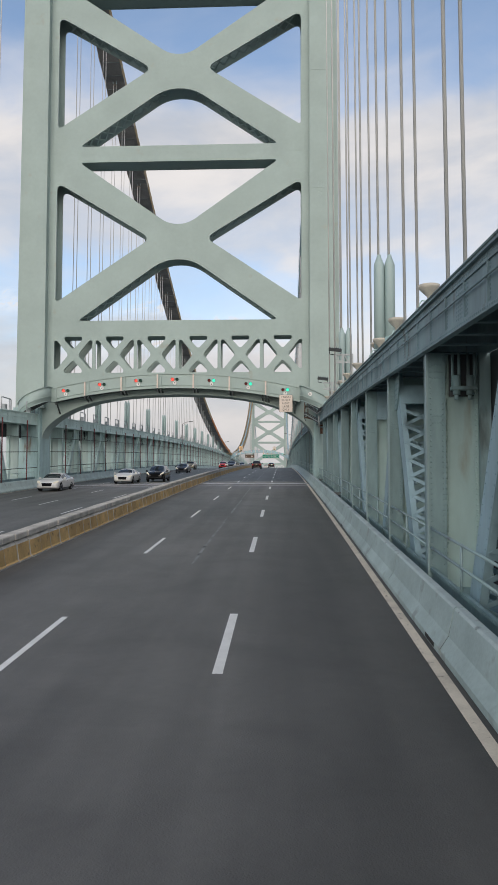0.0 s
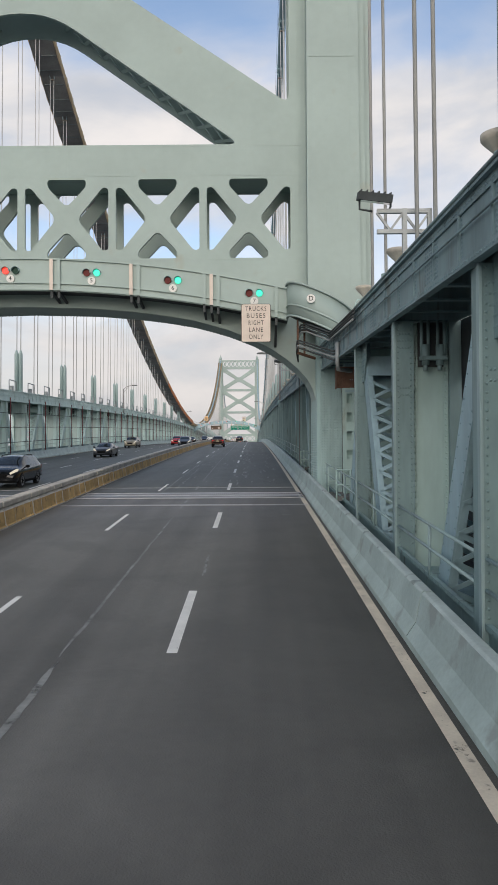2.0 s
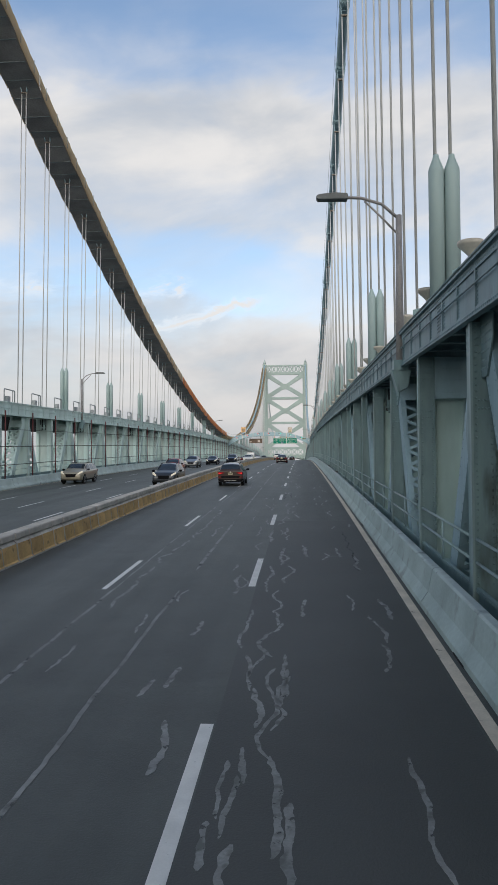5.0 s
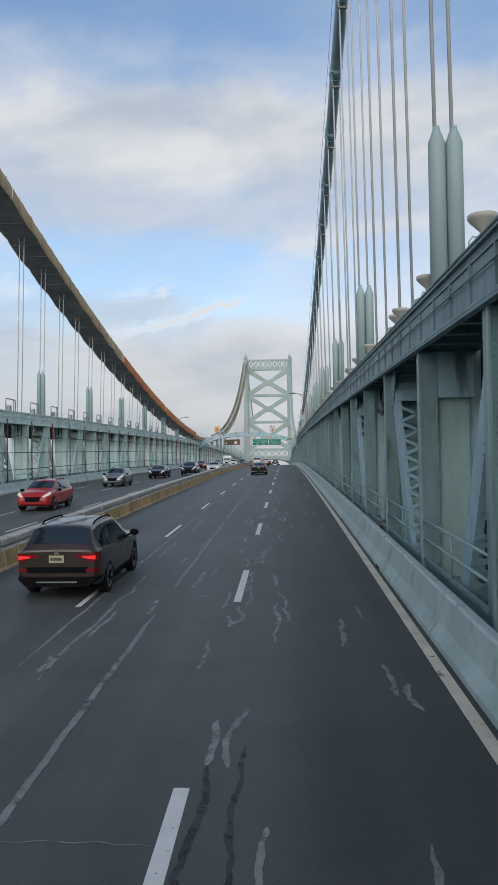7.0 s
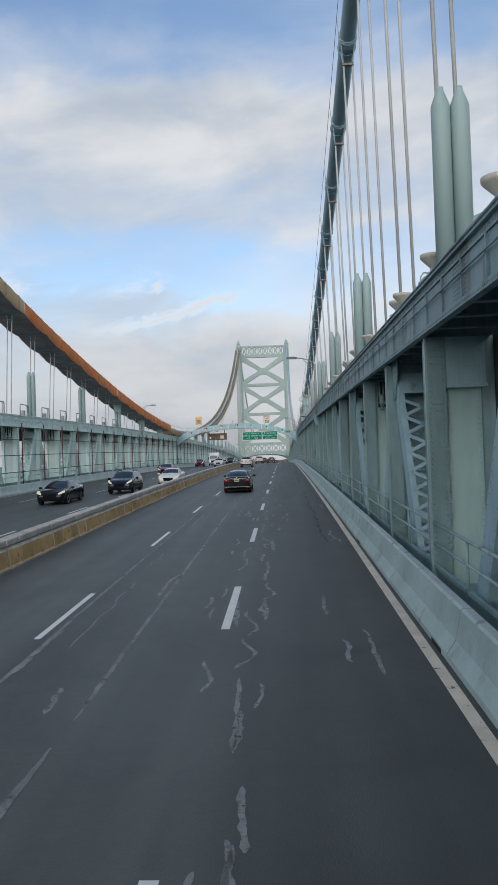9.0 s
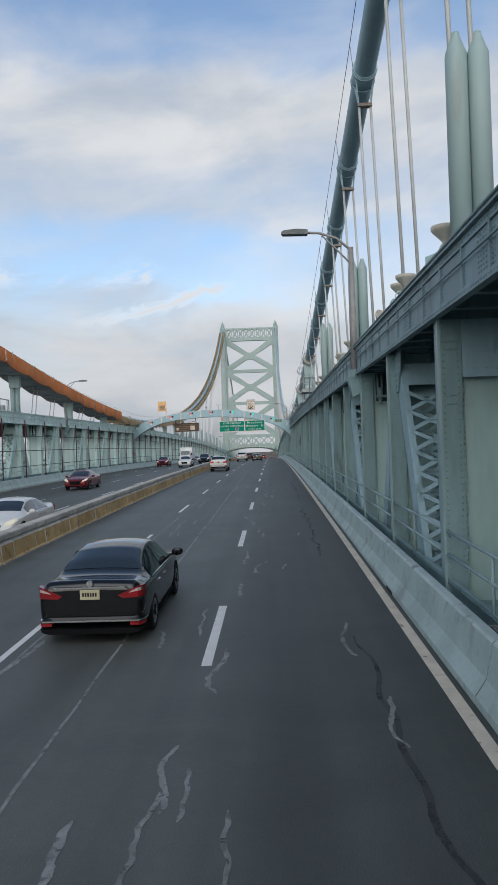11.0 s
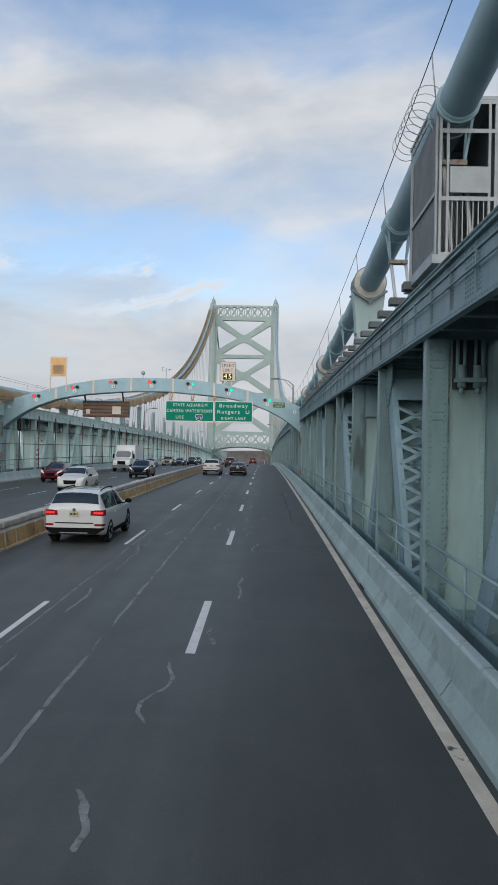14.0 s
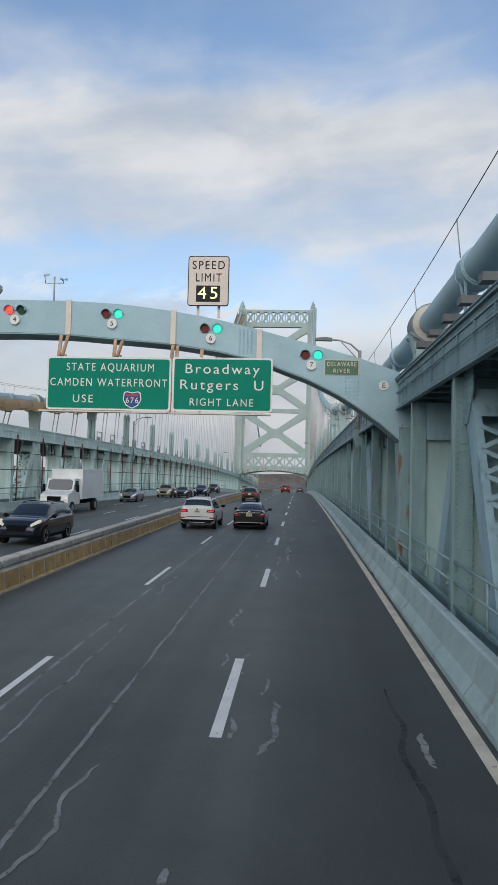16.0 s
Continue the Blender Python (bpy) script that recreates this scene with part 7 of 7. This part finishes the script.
def car(style, paint, x, y, heading, label, lamps=True):
    st = SHAPES[style]
    L, hw = st[-1][0], max(q[1] for q in st)
    pm = PAINT[paint]
    z = deck(y) + fall(x)
    up = heading == 0
    sed, big, near = style == "sedan", style == "large_suv", y < 300
    root = thing("car", label, "car", "traffic", at=pose(x, y, z, grade(y) * (1 if up else -1), 0, 0 if up else 180))
    put = lambda name, make, mat, parent=root, text="": part(name, kept((style, name, mat.name, text), name, make, mat), None, parent, text)
    part("body", kept((style, "body", paint), "body", lambda: shell(style), pm), None, root)
    rear, front, sides = PANES[style]
    put("rear_window", lambda: pane(style, *rear, -2.75, 2.75), GLASS, text="dark tinted rear window")
    put("windscreen", lambda: pane(style, *front, -2.75, 2.75), GLASS)
    for i, (y0, y1) in enumerate(sides):
        for s in (1, -1):
            part("side_window", kept((style, "side", i, s), "side_window", lambda: pane(style, y0, y1, s * 3.2, s * 4.85), GLASS), None, root)
    if sed:
        for s in (1, -1):
            def frame_strip():
                bm = bmesh.new()
                sweep(bm, [shell_point(style, q, s * 4.98) + Vector((s * 0.008, 0, 0)) for q in np.linspace(1.0, 3.4, 9)], 0.010, 5)
                return bm
            part("window_trim", kept((style, "trim", s), "window_trim", frame_strip, CHROME), None, root, "chrome trim under the side windows")
    # wheels
    wr = 0.335 if sed else 0.37 if not big else 0.39
    for wy in (0.98, L - 0.93):
        for s in (1, -1):
            part("wheel_arch", kept((style, "arch", s), "wheel_arch", lambda: arch_mesh(wr, hw, s, style, wy), TRIM), None, root).matrix_basis = pose(0, wy, wr)
            wheel = part("wheel", kept((style, "tyre", s), "wheel", lambda: tyre_mesh(wr, hw, s), TYRE), None, root, "black rubber tyre")
            wheel.matrix_basis = pose(0, wy, wr)
            part("rim", kept((style, "rim", s), "rim", lambda: rim_mesh(wr, hw, s), RIM), None, wheel, "alloy rim with paired spokes")
    # tail and nose
    for s in (1, -1):
        if sed:
            outline = [(s * 0.96, 0.985), (s * 0.96, 0.80), (s * 0.55, 0.785), (s * 0.47, 0.835), (s * 0.62, 0.90), (s * 0.78, 0.965)]
            core = [(s * 0.96, 0.955), (s * 0.96, 0.905), (s * 0.66, 0.875), (s * 0.70, 0.905)]
        elif big:
            outline = [(s * 1.02, 1.135), (s * 1.02, 0.955), (s * 0.52, 0.965), (s * 0.54, 1.105), (s * 0.70, 1.13)]
            core = [(s * 0.94, 1.085), (s * 0.94, 1.005), (s * 0.62, 1.01), (s * 0.62, 1.075)]
        else:
            outline = [(s * 0.99, 1.045), (s * 0.99, 0.845), (s * 0.72, 0.86), (s * 0.66, 0.90), (s * 0.42, 0.945), (s * 0.44, 0.985)]
            core = [(s * 0.90, 0.985), (s * 0.90, 0.895), (s * 0.58, 0.935), (s * 0.58, 0.965)]
        lamp = part("tail_lamp", kept((style, "tail", s), "tail_lamp", lambda: tail_block(style, outline), TAIL), None, root, "red tail lamp")
        part("lit_core", kept((style, "core", s, sed), "lit_core", lambda: tail_block(style, core, -0.02, -0.0), LENS if sed else TAIL_CORE), None, lamp, "pale reversing lens in the lamp" if sed else "brightly lit lamp core")
        hood = st[-4][4]
        zn = st[-2][4]

        def head():
            bm = bmesh.new()
            extrude_y(bm, rounded([(s * (hw - 0.10), hood - 0.03), (s * (hw - 0.06), hood - 0.17), (s * (hw - 0.36), zn - 0.06), (s * (hw - 0.40), zn + 0.04)], 0.03, 2), L - 0.55, L - 0.03)
            for v in bm.verts:
                if v.co.y > L - 0.2:
                    v.co.y -= 0.42 * max(0.0, abs(v.co.x) - (hw - 0.40)) + 0.35 * max(0.0, v.co.z - zn)
            return bm
        part("head_lamp", kept((style, "head", s, up), "head_lamp", head, HEAD if lamps and not up else HEAD_OFF), None, root, "lit headlamp" if lamps and not up else "clear headlamp")
        ym = front[1] - 0.22
        belt = st[8][3]

        def mirror():
            bm = bmesh.new()
            bmesh.ops.create_uvsphere(bm, u_segments=12, v_segments=8, radius=1, matrix=Matrix.Translation((s * (hw + 0.115), ym, belt + 0.085)) @ Matrix.Diagonal((0.125, 0.075, 0.085, 1)))
            for v in bm.verts:
                v.co.y = max(v.co.y, ym - 0.045)
            for f in bm.faces:
                f.smooth = True
            bar(bm, (s * (hw - 0.06), ym, belt + 0.01), (s * (hw + 0.06), ym, belt + 0.05), 0.06, 0.05)
            return bm
        part("door_mirror", kept((style, "mirror", s, paint if sed else ""), "door_mirror", mirror, pm if sed else TRIM), None, root)

        def handle(y0):
            bm = bmesh.new()
            box(bm, *sorted((s * (hw - 0.012), s * (hw + 0.022))), y0, y0 + 0.2, belt - 0.155, belt - 0.125)
            return bm
        for i, y0 in enumerate((sides[-2][0] + 0.42 if not sed else 1.42, sides[-1][0] + 0.02) if near else ()):
            part("door_handle", kept((style, "handle", s, i, paint), "door_handle", lambda: handle(y0), CHROME if sed else pm), None, root)

        def sill():
            bm = bmesh.new()
            box(bm, *sorted((s * (hw - 0.05), s * (hw - 0.006))), 1.42, L - 1.38, st[6][2] + 0.015, st[6][2] + (0.07 if sed else 0.14))
            return bm
        if near:
            part("sill_trim", kept((style, "sill", s), "sill_trim", sill, TRIM), None, root)
    low = 0.285 if sed else 0.56 if big else 0.50
    put("rear_bumper", lambda: tail_block(style, [(-0.95, low), (0.95, low), (0.93, low - 0.06), (0.70, low - (0.09 if sed else 0.20)), (-0.70, low - (0.09 if sed else 0.20)), (-0.93, low - 0.06)], -0.022, 0.32), TRIM, text="black lower bumper")
    put("bumper_strip", lambda: tail_block(style, [(-1.0, 0.425), (1.0, 0.425), (1.0, 0.40), (-1.0, 0.40)] if sed else [(-0.45, 0.42), (0.45, 0.42), (0.45, 0.385), (-0.45, 0.385)], -0.036, 0.3), CHROME)
    for s in (1, -1) if near else ():
        zz = 0.36 if sed else 0.66 if not big else 0.66
        part("reflector", kept((style, "reflector", s), "reflector", lambda: tail_block(style, [(s * 0.97, zz + 0.03), (s * 0.97, zz - 0.03), (s * 0.66, zz - 0.03), (s * 0.66, zz + 0.03)], -0.02, 0.2), TAIL), None, root)
    if sed:
        put("boot_strip", lambda: tail_block(style, [(-0.62, 0.985), (0.62, 0.985), (0.60, 0.958), (-0.60, 0.958)], -0.03, 0.01), CHROME)
    elif big:
        put("tail_groove", lambda: tail_block(style, [(-0.62, 0.73), (0.62, 0.73), (0.62, 0.70), (-0.62, 0.70)], -0.012, 0.01), TRIM)
    else:
        put("tail_panel", lambda: tail_block(style, [(-0.70, 0.73), (0.70, 0.73), (0.66, 0.60), (-0.66, 0.60)], -0.012, 0.01), TRIM)
    pz = 0.855 if sed else 0.905 if not big else 1.0
    bm = bmesh.new()
    box(bm, -0.165, 0.165, -0.03, 0.0, pz - 0.08, pz + 0.08)
    np_ = part("number_plate", kept((style, "plate"), "number_plate", lambda: bm, NUMBER), None, root, "pale yellow number plate")

    def bars():
        b = bmesh.new()
        for i in range(6):
            box(b, -0.125 + i * 0.043, -0.098 + i * 0.043, -0.036, -0.0305, pz - 0.03, pz + 0.035)
        return b
    if near:
        part("plate_bars", kept((style, "bars"), "plate_bars", bars, BLACK), None, np_)

    def badge():
        b = bmesh.new()
        tube(b, (0, -0.03, 1.035 if sed else pz + 0.13), (0, 0.05, 1.035 if sed else pz + 0.13), 0.055, 14)
        return b
    put("badge", badge, CHROME, text="plain round chrome badge")

    def grille():
        b = bmesh.new()
        zg = st[-2][4]
        extrude_y(b, rounded([(-hw * 0.46, zg + 0.0), (hw * 0.46, zg + 0.0), (hw * 0.40, zg - 0.26), (-hw * 0.40, zg - 0.26)], 0.03, 2), L - 0.2, L + 0.004)
        return b
    put("grille", grille, TRIM)
    if not sed:
        for s in (1, -1):
            def rail():
                b = bmesh.new()
                a0, a1 = sides[0][0] + 0.35, sides[-1][0] + 0.35
                pts = [shell_point(style, q, s * 2.5) + Vector((0, 0, h)) for q, h in ((a0, 0.0), (a0 + 0.12, 0.045), ((a0 + a1) / 2, 0.05), (a1 - 0.12, 0.045), (a1, 0.0))]
                sweep(b, pts, 0.02, 6)
                return b
            part("roof_rail", kept((style, "rail", s), "roof_rail", rail, TRIM), None, root)
        if big:
            put("sunroof", lambda: pane(style, 0.9, 2.7, -1.6, 1.6, 0.006), GLASS, text="dark glass roof panel")
    return root


AWAY = (("suv", "brown", 4.82, 74.1, "dark brown compact suv driving ahead in the middle lane"),
        ("sedan", "black", 6.76, 143.7, "black saloon car driving ahead in the next lane"),
        ("large_suv", "white", 3.9, 212.2, "white large suv with dark rear glass near the median"),
        ("large_suv", "white", 4.15, 268.6, "white large suv driving ahead by the median"),
        ("sedan", "black", 7.0, 269.4, "black saloon car following the traffic ahead"),
        ("suv", "brown", 4.2, 310.5, "dark brown suv further along the bridge"),
        ("large_suv", "red", 6.8, 385.0, "dark red suv far ahead on the bridge"),
        ("sedan", "grey", 10.0, 420.0, "dark saloon car far along the outer lane"))
for style, paint, x, y, label in AWAY:
    car(style, paint, x, y, 0, label)
COMING = (("sedan", "white", -9.2, -6.0, "cream-white saloon car coming towards the tower"),
          ("sedan", "white", -5.7, 6.0, "white coupe-like saloon coming along the inner lane"),
          ("suv", "black", -3.1, 9.0, "black suv coming with headlamps lit"),
          ("sedan", "grey", -5.5, 46.0, "dark grey saloon coming along the bridge"),
          ("large_suv", "tan", -9.3, 86.0, "tan large suv coming along the kerb lane"),
          ("suv", "scarlet", -3.7, 101.3, "bright red compact suv coming with headlamps lit"),
          ("suv", "silver", -5.3, 126.0, "pale gold suv coming along the second lane"),
          ("suv", "grey", -0.25, 79.5, "grey boxy suv beside the median barrier"),
          ("sedan", "black", -4.6, 144.0, "black saloon coming behind the pale suv"),
          ("suv", "navy", -2.1, 152.0, "navy suv coming with headlamps lit"),
          ("sedan", "white", 0.1, 161.0, "white saloon coming beside the median"),
          ("sedan", "red", -5.2, 191.4, "dark red saloon coming along the second lane"),
          ("suv", "white", -2.9, 241.5, "white suv coming along the third lane"),
          ("suv", "red", -8.2, 255.0, "dark red estate car coming in the kerb lane"),
          ("large_suv", "navy", -2.1, 263.3, "dark blue large suv coming beside the median"),
          ("sedan", "silver", -8.7, 310.5, "silver saloon car coming along the kerb lane"),
          ("large_suv", "tan", -8.2, 329.0, "olive suv coming with bright headlamps"),
          ("sedan", "grey", -6.1, 330.0, "dark saloon coming with bright headlamps"),
          ("suv", "navy", -4.6, 338.0, "dark suv coming with bright headlamps"),
          ("large_suv", "grey", -6.6, 370.0, "dark pickup-like suv far along the bridge"),
          ("sedan", "tan", -3.0, 402.0, "pale saloon far along the bridge"))
for style, paint, x, y, label in COMING:
    car(style, paint, x, y, 180, label)


TRUCK_WHITE = material("white_truck_paint", (0.82, 0.82, 0.80), 0.4, vary=0.05, scale=0.8, fine=6, bump=0.02)


def quad_patch(bm, corners, inset, lift):
    """A thin pane laid over a four-cornered face, drawn in from its edges."""
    c = [Vector(p) for p in corners]
    mid = sum(c, Vector()) / 4
    nrm = (c[1] - c[0]).cross(c[3] - c[0]).normalized()
    v = []
    for i, p in enumerate(c):
        e1, e2 = (c[(i + 1) % 4] - p).normalized(), (c[i - 1] - p).normalized()
        v.append(p + e1 * inset + e2 * inset)
    outl = []
    for i, p in enumerate(v):
        a, b = v[i - 1], v[(i + 1) % 4]
        for q, f in ((a, 0.12), (b, 0.12)):
            outl.append(p + (q - p) * f)
    top = [bm.verts.new(p + nrm * lift) for p in outl]
    low_ = [bm.verts.new(p - nrm * 0.01) for p in outl]
    bm.faces.new(top)
    n = len(top)
    for i in range(n):
        bm.faces.new((top[i], low_[i], low_[(i + 1) % n], top[(i + 1) % n]))


def box_truck(x, y):
    z = deck(y) + fall(x)
    tk = thing("box_truck", "white box truck with a boxy cab and dark running gear", "truck", at=pose(x, y, z, 0, 0, 180))
    white = TRUCK_WHITE
    bm = bmesh.new()
    box(bm, -1.2, 1.2, -7.9, -1.9, 1.05, 3.30)
    for xx in (-1.2, 1.2):
        for yy in (-7.9, -1.9):
            box(bm, xx - 0.03, xx + 0.03, yy - 0.03, yy + 0.03, 1.05, 3.33)
    box(bm, -1.23, 1.23, -7.92, -1.88, 3.28, 3.35)
    part("cargo_box", bm, white, tk, "white ribbed cargo box")
    bm = bmesh.new()
    extrude_x(bm, rounded([(-1.85, 0.7), (-1.85, 2.62), (-0.62, 2.65), (-0.2, 1.72), (0.95, 1.46), (1.05, 0.95), (1.0, 0.7)], 0.1, 3), -1.05, 1.05)
    part("cab", bm, white, tk)
    bm = bmesh.new()
    quad_patch(bm, [(1.0, -0.20, 1.73), (-1.0, -0.20, 1.73), (-0.97, -0.61, 2.62), (0.97, -0.61, 2.62)], 0.06, 0.02)
    part("windscreen", bm, GLASS, tk)
    for s in (1, -1):
        bm = bmesh.new()
        q = [(s * 1.055, -1.5, 1.75), (s * 1.055, -0.38, 1.75), (s * 1.055, -0.70, 2.5), (s * 1.055, -1.5, 2.5)]
        quad_patch(bm, q if s > 0 else [q[1], q[0], q[3], q[2]], 0.03, 0.01)
        part("side_window", bm, GLASS, tk)
        bm = bmesh.new()
        box(bm, *sorted((s * 1.2, s * 1.4)), -0.5, -0.42, 1.65, 2.2)
        bar(bm, (s * 1.0, -0.45, 2.12), (s * 1.25, -0.45, 2.12), 0.04, 0.04)
        part("door_mirror", bm, TRIM, tk)
        bm = bmesh.new()
        box(bm, *sorted((s * 0.66, s * 0.98)), 0.98, 1.08, 0.98, 1.18)
        part("head_lamp", bm, HEAD, tk, "lit headlamp")
        for wy in (0.15, -5.9):
            bm = bmesh.new()
            tube(bm, (s * 1.14, wy, 0.48), (s * 0.82, wy, 0.48), 0.48, 22)
            wh = part("wheel", bm, TYRE, tk)
            bm = bmesh.new()
            tube(bm, (s * 1.15, wy, 0.48), (s * 1.10, wy, 0.48), 0.27, 16)
            part("rim", bm, RIM, wh)
        bm = bmesh.new()
        box(bm, *sorted((s * 0.35, s * 0.55)), -7.8, 0.8, 0.62, 0.95)
        part("chassis_rail", bm, TRIM, tk)
    bm = bmesh.new()
    box(bm, -1.1, 1.1, 0.95, 1.2, 0.45, 0.82)
    part("bumper", bm, PAINT["silver"], tk)
    bm = bmesh.new()
    box(bm, -0.5, 0.5, 1.0, 1.07, 0.88, 1.34)
    part("grille", bm, TRIM, tk)


box_truck(-8.1, 281.5)
